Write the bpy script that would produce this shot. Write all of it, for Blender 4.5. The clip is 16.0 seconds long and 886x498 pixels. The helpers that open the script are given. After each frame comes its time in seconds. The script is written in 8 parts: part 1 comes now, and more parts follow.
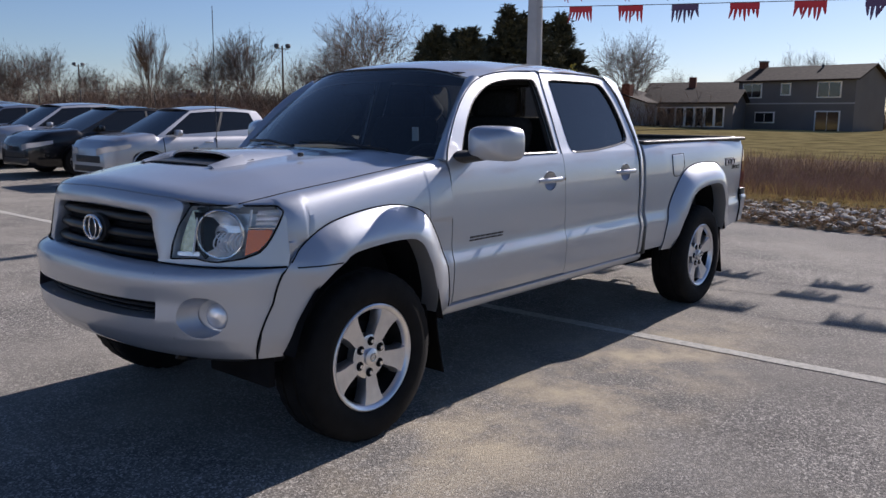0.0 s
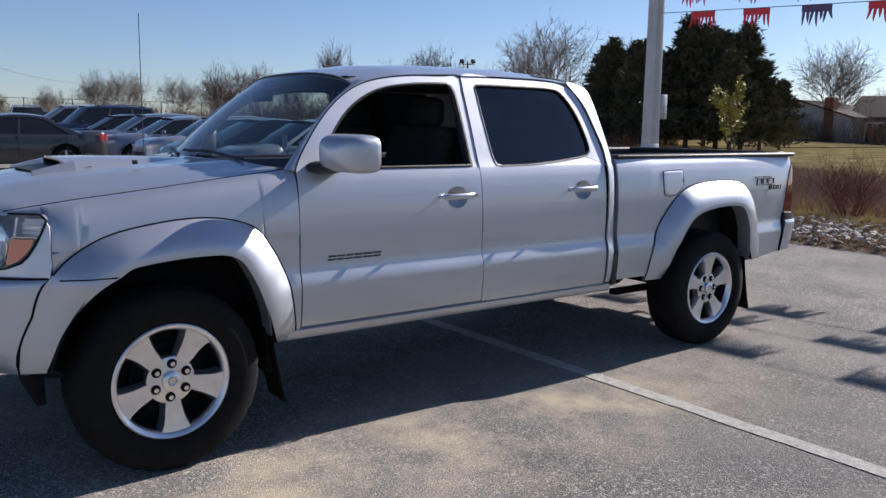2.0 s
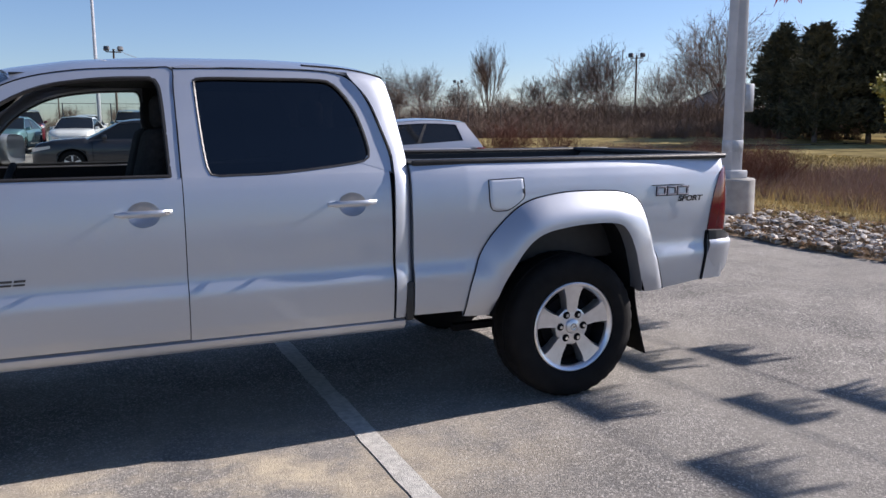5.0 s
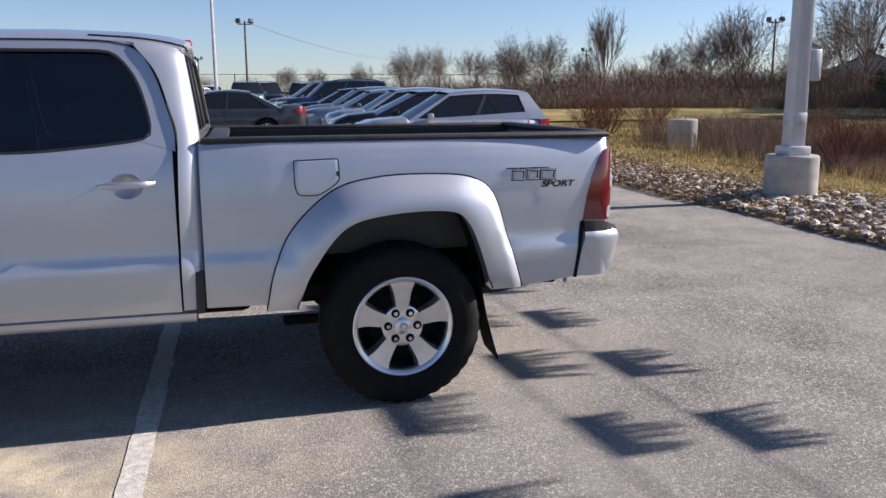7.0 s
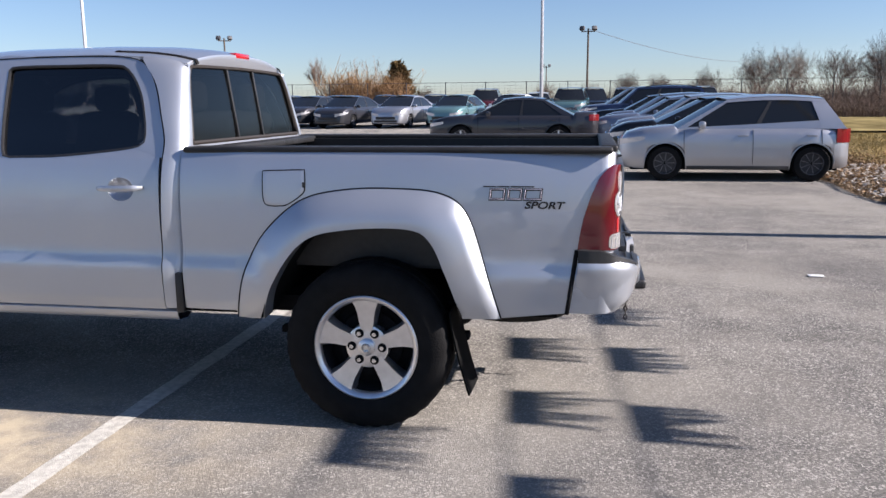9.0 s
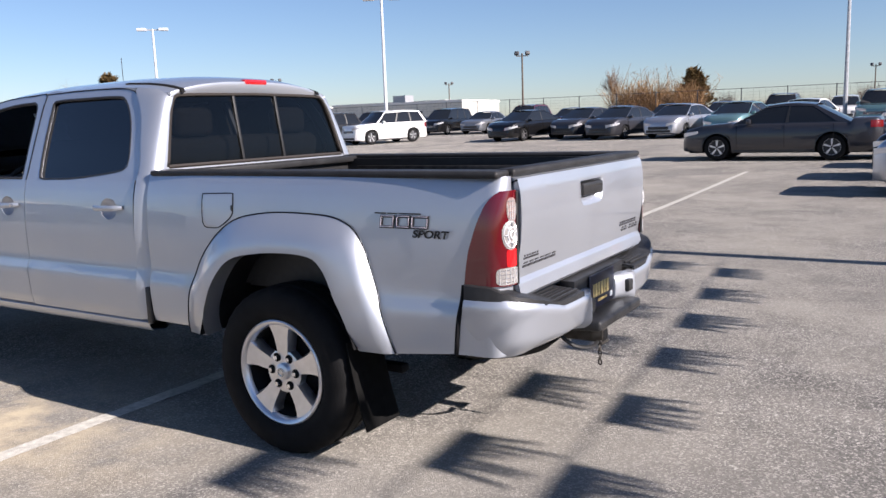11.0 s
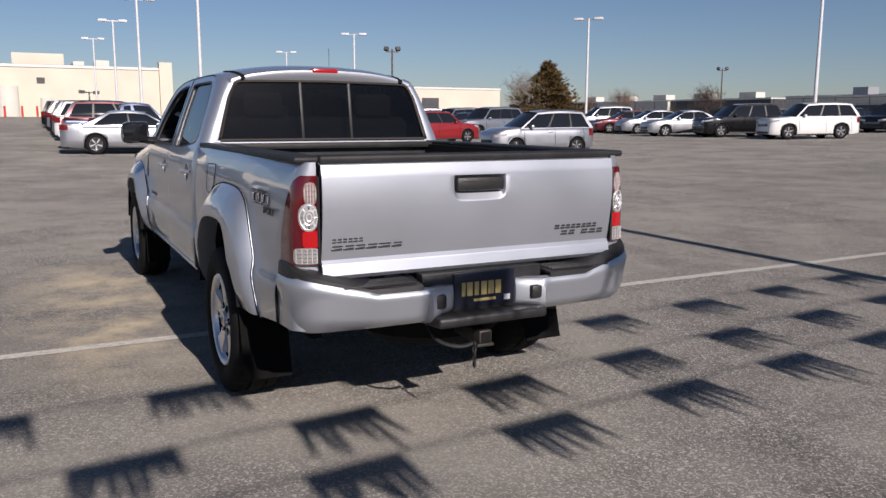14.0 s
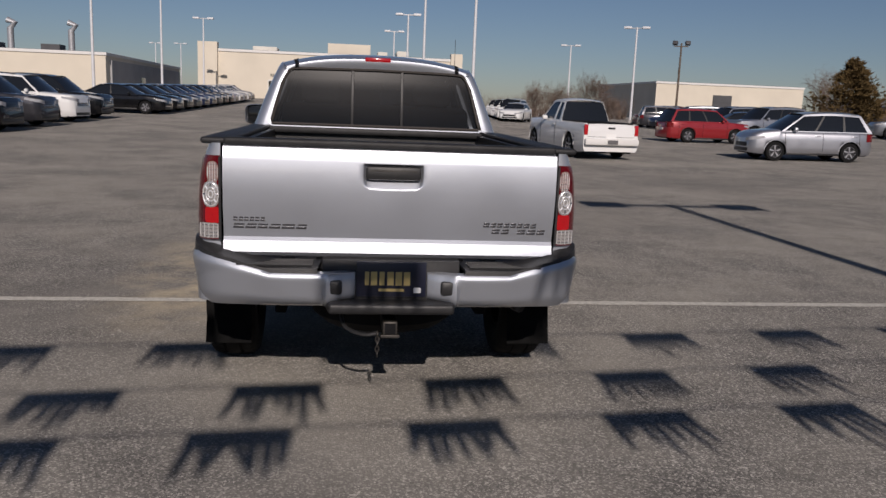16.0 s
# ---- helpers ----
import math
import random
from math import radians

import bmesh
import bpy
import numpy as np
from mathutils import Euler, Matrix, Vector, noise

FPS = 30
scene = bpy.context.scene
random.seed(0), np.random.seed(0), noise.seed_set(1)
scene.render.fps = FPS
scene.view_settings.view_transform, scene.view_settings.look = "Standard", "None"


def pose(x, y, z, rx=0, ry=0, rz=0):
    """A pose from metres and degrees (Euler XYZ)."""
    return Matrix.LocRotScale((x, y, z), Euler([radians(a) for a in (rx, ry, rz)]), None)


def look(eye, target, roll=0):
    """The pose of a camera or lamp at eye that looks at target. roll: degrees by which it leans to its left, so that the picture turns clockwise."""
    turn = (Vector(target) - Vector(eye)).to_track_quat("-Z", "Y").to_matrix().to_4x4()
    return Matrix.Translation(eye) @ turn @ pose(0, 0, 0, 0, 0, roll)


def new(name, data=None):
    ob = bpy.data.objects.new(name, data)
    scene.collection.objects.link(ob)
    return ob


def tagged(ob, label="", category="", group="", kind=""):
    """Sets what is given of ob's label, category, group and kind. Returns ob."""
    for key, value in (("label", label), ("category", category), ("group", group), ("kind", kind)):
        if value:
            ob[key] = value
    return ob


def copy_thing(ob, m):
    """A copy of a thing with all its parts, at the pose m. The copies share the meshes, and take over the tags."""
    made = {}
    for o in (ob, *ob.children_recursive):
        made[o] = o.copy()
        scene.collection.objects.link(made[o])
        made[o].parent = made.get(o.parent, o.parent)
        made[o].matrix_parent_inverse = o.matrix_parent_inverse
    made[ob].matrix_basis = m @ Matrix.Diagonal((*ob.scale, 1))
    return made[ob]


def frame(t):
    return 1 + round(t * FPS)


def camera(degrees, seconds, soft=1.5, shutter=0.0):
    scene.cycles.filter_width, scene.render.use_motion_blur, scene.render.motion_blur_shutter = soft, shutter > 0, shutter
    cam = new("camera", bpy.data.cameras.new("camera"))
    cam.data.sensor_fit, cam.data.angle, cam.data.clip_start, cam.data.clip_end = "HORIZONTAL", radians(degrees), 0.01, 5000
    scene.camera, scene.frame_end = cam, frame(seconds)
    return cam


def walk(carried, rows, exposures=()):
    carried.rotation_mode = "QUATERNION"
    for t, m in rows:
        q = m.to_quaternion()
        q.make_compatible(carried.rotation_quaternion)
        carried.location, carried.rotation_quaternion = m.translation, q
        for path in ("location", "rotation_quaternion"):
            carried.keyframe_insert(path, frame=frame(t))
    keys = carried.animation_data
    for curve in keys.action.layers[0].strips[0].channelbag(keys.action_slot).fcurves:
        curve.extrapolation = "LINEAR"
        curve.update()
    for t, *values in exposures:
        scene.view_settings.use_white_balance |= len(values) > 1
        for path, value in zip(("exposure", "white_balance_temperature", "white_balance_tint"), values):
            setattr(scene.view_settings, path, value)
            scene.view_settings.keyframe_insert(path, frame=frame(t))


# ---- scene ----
cam = camera(57.55, 16.0)
PATH = [
    (0.0, -4.207, -3.325, 1.427, 80.63, -0.40, -50.04),
    (0.5, -3.879, -3.520, 1.426, 80.48, 0.00, -46.00),
    (1.0, -3.526, -3.778, 1.437, 80.23, -0.33, -41.46),
    (1.5, -3.151, -3.912, 1.425, 81.01, -1.88, -39.61),
    (2.0, -2.785, -4.095, 1.410, 81.51, -0.72, -36.36),
    (2.5, -2.418, -4.202, 1.412, 80.84, -1.04, -31.21),
    (3.0, -2.037, -4.230, 1.423, 80.65, 0.03, -29.13),
    (3.5, -1.623, -4.294, 1.410, 80.43, 0.13, -26.40),
    (4.0, -1.235, -4.321, 1.406, 80.51, 0.31, -23.75),
    (4.5, -0.860, -4.375, 1.416, 81.54, 0.32, -23.60),
    (7.0, 1.082, -4.492, 1.441, 79.29, 0.33, -14.09),
    (7.5, 1.505, -4.483, 1.426, 79.63, 0.09, -7.69),
    (8.0, 1.892, -4.397, 1.412, 79.62, -1.41, -1.16),
    (8.5, 2.301, -4.306, 1.428, 79.17, -0.25, 3.18),
    (9.0, 2.753, -4.255, 1.446, 79.88, 0.46, 10.31),
    (9.5, 3.129, -4.058, 1.458, 80.18, 0.50, 16.11),
    (12.0, 4.945, -3.007, 1.436, 81.55, 0.37, 40.75),
    (12.5, 5.259, -2.740, 1.423, 81.15, -1.65, 45.08),
    (13.0, 5.521, -2.443, 1.422, 80.36, -1.83, 50.86),
    (13.5, 5.688, -2.086, 1.431, 80.89, -0.99, 56.34),
    (14.0, 5.947, -1.753, 1.423, 80.73, -0.19, 62.82),
    (14.5, 6.087, -1.390, 1.413, 80.76, -0.46, 66.53),
    (15.0, 6.201, -1.003, 1.415, 81.60, 0.30, 71.91),
    (15.5, 6.367, -0.595, 1.432, 80.38, 0.87, 77.38),
    (16.0, 6.382, -0.216, 1.440, 79.87, -2.27, 83.16),
]
walk(cam, [(r[0], pose(*r[1:])) for r in PATH],
     exposures=[(0.0, 0.70, 6150, 20), (2.0, 0.92, 6120, 19), (3.0, 1.22, 6150, 20), (4.0, 1.15, 6080, 19), (7.0, 1.2, 6320, 20), (8.5, 1.22, 6220, 19), (12.5, 0.82, 6350, 19), (14.0, 0.14, 6380, 19), (16.0, -0.46, 6500, 19)])

# world and sun: low winter sun from behind the truck
SUN_EL = 29.3
world = bpy.data.worlds.new("sky")
scene.world = world
world.use_nodes = True
wt = world.node_tree
sky = wt.nodes.new("ShaderNodeTexSky")
sky.sky_type, sky.sun_disc = "NISHITA", False
sky.sun_elevation, sky.sun_rotation = radians(SUN_EL), radians(89.5)
sky.altitude = 800
sky.air_density, sky.dust_density, sky.ozone_density = 1.0, 0.5, 4.0
wt.links.new(sky.outputs[0], wt.nodes["Background"].inputs[0])
wt.nodes["Background"].inputs[1].default_value = 0.055
sun = new("sun", bpy.data.lights.new("sun", "SUN"))
sun.data.energy, sun.data.angle, sun.data.color = 4.9, radians(0.5), (1.0, 0.928, 0.815)
sun.matrix_world = look((50, 0.4, 50 * math.tan(radians(SUN_EL))), (0, 0, 0))

# ---- small helpers of this scene ----
def mat(name, col, rough=0.5, metal=0.0, coat=0.0, spec=0.5, noise_scale=0.0, noise_amt=0.15, bump=0.0, bump_scale=200.0, emit=0.0):
    """A Principled material with two scales of variation and optional fine relief."""
    m = bpy.data.materials.new(name)
    m.use_nodes = True
    nt = m.node_tree
    p = nt.nodes["Principled BSDF"]
    p.inputs["Base Color"].default_value = (*col, 1)
    p.inputs["Roughness"].default_value = rough
    p.inputs["Metallic"].default_value = metal
    p.inputs["Coat Weight"].default_value = coat
    p.inputs["Coat Roughness"].default_value = 0.03
    p.inputs["Specular IOR Level"].default_value = spec
    if rough >= 0.85:
        p.inputs["Diffuse Roughness"].default_value = 0.3
        p.inputs["Specular IOR Level"].default_value = min(spec, 0.1)
    if emit:
        p.inputs["Emission Color"].default_value = (*col, 1)
        p.inputs["Emission Strength"].default_value = emit
    if noise_scale or bump:
        tc = nt.nodes.new("ShaderNodeTexCoord")
    if noise_scale:
        n1 = nt.nodes.new("ShaderNodeTexNoise")
        n1.inputs["Scale"].default_value = noise_scale
        n1.inputs["Detail"].default_value = 8
        nt.links.new(tc.outputs["Object"], n1.inputs["Vector"])
        r = nt.nodes.new("ShaderNodeMapRange")
        r.inputs[1].default_value, r.inputs[2].default_value = 0.3, 0.7
        r.inputs[3].default_value, r.inputs[4].default_value = 1 - noise_amt, 1 + noise_amt
        nt.links.new(n1.outputs["Fac"], r.inputs[0])
        mx = nt.nodes.new("ShaderNodeVectorMath")
        mx.operation = "SCALE"
        mx.inputs[0].default_value = col
        nt.links.new(r.outputs[0], mx.inputs["Scale"])
        nt.links.new(mx.outputs[0], p.inputs["Base Color"])
    if bump:
        n2 = nt.nodes.new("ShaderNodeTexNoise")
        n2.inputs["Scale"].default_value = bump_scale
        n2.inputs["Detail"].default_value = 6
        nt.links.new(tc.outputs["Object"], n2.inputs["Vector"])
        b = nt.nodes.new("ShaderNodeBump")
        b.inputs["Strength"].default_value = bump
        b.inputs["Distance"].default_value = 0.01
        nt.links.new(n2.outputs["Fac"], b.inputs["Height"])
        nt.links.new(b.outputs["Normal"], p.inputs["Normal"])
    return m


def glass(name, tint, gloss=1.0, rough=0.0, ior=1.7):
    """A pane: tinted see-through body with Fresnel gloss."""
    m = bpy.data.materials.new(name)
    m.use_nodes = True
    nt = m.node_tree
    nt.nodes.remove(nt.nodes["Principled BSDF"])
    out = nt.nodes["Material Output"]
    tr, gl, fr, mx = (nt.nodes.new(k) for k in ("ShaderNodeBsdfTransparent", "ShaderNodeBsdfGlossy", "ShaderNodeFresnel", "ShaderNodeMixShader"))
    tr.inputs[0].default_value = (*tint, 1)
    gl.inputs[0].default_value = (gloss, gloss, gloss, 1)
    gl.inputs["Roughness"].default_value = rough
    fr.inputs[0].default_value = ior
    nt.links.new(fr.outputs[0], mx.inputs[0])
    nt.links.new(tr.outputs[0], mx.inputs[1])
    nt.links.new(gl.outputs[0], mx.inputs[2])
    nt.links.new(mx.outputs[0], out.inputs["Surface"])
    return m


def thing(name, label="", category="", group="", kind="", at=(0, 0, 0)):
    ob = tagged(new(name), label, category, group, kind)
    ob.empty_display_size = 0.2
    ob.location = at
    return ob


def thicken(bm, t):
    """Gives a sheet a back face and a closed rim."""
    bm.normal_update()
    sheet = list(bm.faces)
    rim = [(e.link_loops[0].vert, e.link_loops[0].link_loop_next.vert) for e in bm.edges if len(e.link_faces) == 1]
    twin = {v: bm.verts.new(v.co - v.normal * t) for v in list(bm.verts)}
    for f in sheet:
        bm.faces.new([twin[v] for v in reversed(f.verts)])
    for a, b in rim:
        bm.faces.new((b, a, twin[a], twin[b]))
    bm.normal_update()


def part(name, bm, material, parent=None, label="", smooth=True, thick=0.0):
    """Links a bmesh as one mesh object under a thing or a part."""
    bmesh.ops.recalc_face_normals(bm, faces=bm.faces[:]) if len(bm.faces) < 6000 else None
    if thick:
        thicken(bm, thick)
    me = bpy.data.meshes.new(name)
    bm.to_mesh(me)
    bm.free()
    me.materials.append(material)
    if smooth:
        me.polygons.foreach_set("use_smooth", [True] * len(me.polygons))
        me.set_sharp_from_angle(angle=radians(40))
    ob = new(name, me)
    if parent is not None:
        ob.parent = parent
    if label:
        ob["label"] = label
    return ob


def grid(P, bm=None, closed=False, flip=False):
    """Adds a quad grid through the points P[i][j] to bm."""
    bm = bm or bmesh.new()
    n, k = len(P), len(P[0])
    v = [[bm.verts.new(tuple(map(float, p))) for p in row] for row in P]
    for i in range(n - 1):
        for j in range(k if closed else k - 1):
            a, b, c, d = v[i][j], v[i + 1][j], v[i + 1][(j + 1) % k], v[i][(j + 1) % k]
            try:
                bm.faces.new((d, c, b, a) if flip else (a, b, c, d))
            except ValueError:
                pass
    return bm


def box(x0, x1, y0, y1, z0, z1, bm=None, bevel=0.0, seg=2):
    """Adds a bevelled box to bm."""
    own = bmesh.new()
    bmesh.ops.create_cube(own, size=1)
    for v in own.verts:
        v.co = ((x0 + x1) / 2 + v.co.x * (x1 - x0), (y0 + y1) / 2 + v.co.y * (y1 - y0), (z0 + z1) / 2 + v.co.z * (z1 - z0))
    if bevel:
        bmesh.ops.bevel(own, geom=own.edges[:], offset=bevel, segments=seg, affect="EDGES", profile=0.5)
    if bm is None:
        return own
    return absorb(bm, own)


def absorb(bm, own, m=None):
    """Moves the faces of own into bm."""
    made = {}
    for v in own.verts:
        made[v] = bm.verts.new(m @ v.co if m else v.co)
    for f in own.faces:
        bm.faces.new([made[v] for v in f.verts])
    own.free()
    return bm


def tube(a, b, r0, r1=None, seg=10, bm=None, caps=True):
    """A tapered round bar from a to b."""
    bm = bm or bmesh.new()
    a, b = Vector(a), Vector(b)
    r1 = r0 if r1 is None else r1
    q = (b - a).to_track_quat("Z", "Y")
    rings = []
    for p, r in ((a, r0), (b, r1)):
        rings.append([bm.verts.new(p + q @ Vector((r * math.cos(2 * math.pi * k / seg), r * math.sin(2 * math.pi * k / seg), 0))) for k in range(seg)])
    for k in range(seg):
        bm.faces.new((rings[0][k], rings[0][(k + 1) % seg], rings[1][(k + 1) % seg], rings[1][k]))
    if caps:
        bm.faces.new(rings[0][::-1])
        bm.faces.new(rings[1])
    return bm


def hose(pts, r, seg=8, bm=None):
    """A round bar swept in one piece along a line of points."""
    bm = bm or bmesh.new()
    P = [Vector(tuple(p)) for p in pts]
    P = [p for i, p in enumerate(P) if i == 0 or (p - P[i - 1]).length > 1e-6]
    loop = len(P) > 3 and (P[0] - P[-1]).length < 1e-4
    rings, u = [], None
    for i, p in enumerate(P):
        a, b = P[max(i - 1, 0)], P[min(i + 1, len(P) - 1)]
        if loop and i in (0, len(P) - 1):
            a, b = P[-2], P[1]
        d = (b - a).normalized()
        u = d.orthogonal().normalized() if u is None else (u - d * u.dot(d)).normalized()
        w = d.cross(u)
        rings.append([bm.verts.new(p + u * (r * math.cos(6.283185 * k / seg)) + w * (r * math.sin(6.283185 * k / seg))) for k in range(seg)])
    for i in range(len(rings) - 1):
        for k in range(seg):
            bm.faces.new((rings[i][k], rings[i][(k + 1) % seg], rings[i + 1][(k + 1) % seg], rings[i + 1][k]))
    if not loop:
        bm.faces.new(rings[0][::-1])
        bm.faces.new(rings[-1])
    return bm


def lathe(profile, seg=48, bm=None, centre=(0, 0, 0)):
    """Turns a profile of (radius, y) about the Y axis."""
    P = [[(centre[0] + r * math.cos(2 * math.pi * k / seg), centre[1] + y, centre[2] + r * math.sin(2 * math.pi * k / seg)) for k in range(seg)] for r, y in profile]
    return grid(P, bm, closed=True)


def smooth_line(pts, n):
    """n points along a Catmull-Rom curve through pts, evenly by length."""
    p = np.array(pts, float)
    q = np.vstack((2 * p[0] - p[1], p, 2 * p[-1] - p[-2]))
    out = []
    for i in range(1, len(q) - 2):
        for s in np.linspace(0, 1, 12, endpoint=i == len(q) - 3):
            a, b, c, d = q[i - 1:i + 3]
            out.append(0.5 * (2 * b + (c - a) * s + (2 * a - 5 * b + 4 * c - d) * s * s + (3 * b - a - 3 * c + d) * s ** 3))
    out = np.array(out)
    d = np.r_[0, np.cumsum(np.linalg.norm(np.diff(out, axis=0), axis=1))]
    t = np.linspace(0, d[-1], n)
    return np.stack([np.interp(t, d, out[:, k]) for k in range(p.shape[1])], 1)


def mirrored(bm):
    """The same mesh on the other side of the truck."""
    other = bm.copy()
    for v in other.verts:
        v.co.y = -v.co.y
    bmesh.ops.reverse_faces(other, faces=other.faces[:])
    return other


def both(name, bm, material, parent, label="", **kw):
    """A part on the near side and its mirror image on the far side."""
    other = mirrored(bm)
    return part(name, bm, material, parent, label, **kw), part(name, other, material, parent, label, **kw)


def lettering(text, size, depth, bold=0.0):
    """A text as a bmesh, lying in its own XY plane."""
    cu = bpy.data.curves.new("writing", "FONT")
    cu.body, cu.size, cu.extrude, cu.offset = text, size, depth, bold
    cu.align_x, cu.align_y = "CENTER", "CENTER"
    ob = bpy.data.objects.new("writing", cu)
    scene.collection.objects.link(ob)
    me = bpy.data.meshes.new_from_object(ob.evaluated_get(bpy.context.evaluated_depsgraph_get()))
    bm = bmesh.new()
    bm.from_mesh(me)
    bpy.data.objects.remove(ob)
    bpy.data.curves.remove(cu)
    bpy.data.meshes.remove(me)
    return bm

# ---- materials ----
def paint(name, col, metal=0.7, rough=0.35, coat=1.0):
    """Car paint: flake layer under a clear coat, faint dust and ripple."""
    m = mat(name, col, rough, metal, coat)
    nt = m.node_tree
    p = nt.nodes["Principled BSDF"]
    tc = nt.nodes.new("ShaderNodeTexCoord")
    n = nt.nodes.new("ShaderNodeTexNoise")
    n.inputs["Scale"].default_value, n.inputs["Detail"].default_value = 3.0, 6
    nt.links.new(tc.outputs["Object"], n.inputs["Vector"])
    r = nt.nodes.new("ShaderNodeMapRange")
    r.inputs[1].default_value, r.inputs[2].default_value = 0.3, 0.7
    r.inputs[3].default_value, r.inputs[4].default_value = rough - 0.04, rough + 0.05
    nt.links.new(n.outputs["Fac"], r.inputs[0])
    nt.links.new(r.outputs[0], p.inputs["Roughness"])
    f = nt.nodes.new("ShaderNodeTexNoise")
    f.inputs["Scale"].default_value = 900
    nt.links.new(tc.outputs["Object"], f.inputs["Vector"])
    b = nt.nodes.new("ShaderNodeBump")
    b.inputs["Strength"].default_value, b.inputs["Distance"].default_value = 0.08, 0.002
    nt.links.new(f.outputs["Fac"], b.inputs["Height"])
    nt.links.new(b.outputs["Normal"], p.inputs["Normal"])
    if max(col) < 0.06:
        p.inputs["Specular IOR Level"].default_value = 0.15
    return m


SILVER = paint("silver_paint", (0.465, 0.493, 0.545), 0.72, 0.43, 1.0)
SILVER.node_tree.nodes["Principled BSDF"].inputs["Coat IOR"].default_value = 1.6
BLACK_PLASTIC = mat("black_plastic", (0.018, 0.018, 0.019), 0.45, noise_scale=30, noise_amt=0.2, bump=0.15, bump_scale=400)
# near-black base colour stands for the dark reflection in the side mirrors
MIRROR_FACE = mat("dark_reflection_glass", (0.010, 0.011, 0.013), 0.05, spec=0.5)
GRILLE_BLACK = mat("gloss_black_grille", (0.008, 0.008, 0.009), 0.3, spec=0.35, noise_scale=30, noise_amt=0.2)
BED_RAIL = mat("worn_black_rail", (0.021, 0.021, 0.022), 0.5, spec=0.3, noise_scale=12, noise_amt=0.3, bump=0.2, bump_scale=300)
RUBBER = mat("tyre_rubber", (0.007, 0.007, 0.0074), 0.8, spec=0.2, noise_scale=14, noise_amt=0.35, bump=0.25, bump_scale=150)
ALLOY = mat("machined_alloy", (0.72, 0.72, 0.74), 0.30, 0.9, noise_scale=20, noise_amt=0.08)
DARK_ALLOY = mat("dark_alloy", (0.05, 0.05, 0.055), 0.5, 0.6)
CHROME = mat("chrome", (0.75, 0.76, 0.78), 0.12, 1.0)
STEEL = mat("dark_steel", (0.06, 0.055, 0.05), 0.55, 0.7, noise_scale=25, noise_amt=0.4)
# black of the underbody; in gaps and wheel insides it paints their shade
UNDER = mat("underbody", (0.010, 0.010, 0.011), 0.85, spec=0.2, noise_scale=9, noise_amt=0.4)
CABIN = mat("grey_cabin_trim", (0.022, 0.0215, 0.0215), 0.7, noise_scale=20, noise_amt=0.15)
SEAT = mat("seat_cloth", (0.028, 0.027, 0.026), 0.9, noise_scale=60, noise_amt=0.2, bump=0.3, bump_scale=500)
SEAL = mat("brown_window_seal", (0.022, 0.017, 0.014), 0.6)
WINDSHIELD = glass("windscreen_glass", (0.64, 0.71, 0.70), 1.0, ior=1.75)
TINTED_SIDE = glass("side_glass", (0.72, 0.78, 0.75), ior=1.5)
TINTED = glass("privacy_glass", (0.035, 0.036, 0.04))
TINT_REAR = glass("tinted_rear_glass", (0.10, 0.105, 0.11), 0.9, 0.16, ior=1.42)
LENS = glass("lamp_lens", (0.96, 0.97, 0.98), ior=1.35)
RED_LENS = mat("red_lens", (0.100, 0.005, 0.010), 0.12, coat=1.0)
RED_BRIGHT = mat("red_lens_bright", (0.40, 0.010, 0.013), 0.15, coat=1.0)
AMBER = mat("amber_lens", (0.72, 0.15, 0.02), 0.15, coat=1.0)
FLAP = mat("mud_flap_rubber", (0.006, 0.006, 0.006), 0.9, spec=0.2, noise_scale=20, noise_amt=0.3)
TURN_LENS = mat("pale_rose_lens", (0.50, 0.36, 0.34), 0.15, 0.5, coat=1.0, noise_scale=220, noise_amt=0.25)
CLEAR_LENS = mat("clear_ribbed_lens", (0.48, 0.46, 0.45), 0.18, 0.5, coat=1.0, noise_scale=200, noise_amt=0.25)
REFLECTOR = mat("lamp_reflector", (0.92, 0.92, 0.93), 0.22, 0.55, noise_scale=15, noise_amt=0.2)
LAMP_CHROME = mat("bright_lamp_housing", (0.94, 0.94, 0.95), 0.25, 0.15, noise_scale=25, noise_amt=0.12)
TURN_REFLECTOR = mat("straw_tinted_reflector", (0.62, 0.60, 0.42), 0.25, 0.5, noise_scale=60, noise_amt=0.3)
LAMP_INNER = mat("lamp_inner_shell", (0.60, 0.61, 0.63), 0.3, 0.5, noise_scale=30, noise_amt=0.2)
HOUSING = mat("lamp_housing", (0.42, 0.43, 0.45), 0.25, 0.8)
WHITE_PAINT_LINE = mat("lot_line_paint", (0.45, 0.435, 0.395), 0.85, noise_scale=28, noise_amt=0.22, bump=0.6, bump_scale=180)
PLATE_DARK = mat("plate_navy", (0.012, 0.014, 0.03), 0.35)
PLATE_GOLD = mat("plate_gold", (0.55, 0.42, 0.16), 0.4)
PAPER = mat("white_paper", (0.75, 0.75, 0.74), 0.7)

# ---- the pickup truck: x runs from nose to tail, the driver's side is at -y ----
TRUCK = thing("pickup_truck", "silver crew cab pickup truck with hood scoop on a white line", "pickup truck")

SIDE_Z = (0.44, 0.50, 0.56, 0.66, 0.70, 0.725, 0.765, 0.80, 0.95, 1.07, 1.15, 1.21, 1.25, 1.40, 1.55, 1.635, 1.70)
SIDE_Y = (0.815, 0.852, 0.865, 0.8725, 0.874, 0.871, 0.858, 0.8545, 0.858, 0.851, 0.841, 0.824, 0.806, 0.752, 0.694, 0.660, 0.630)


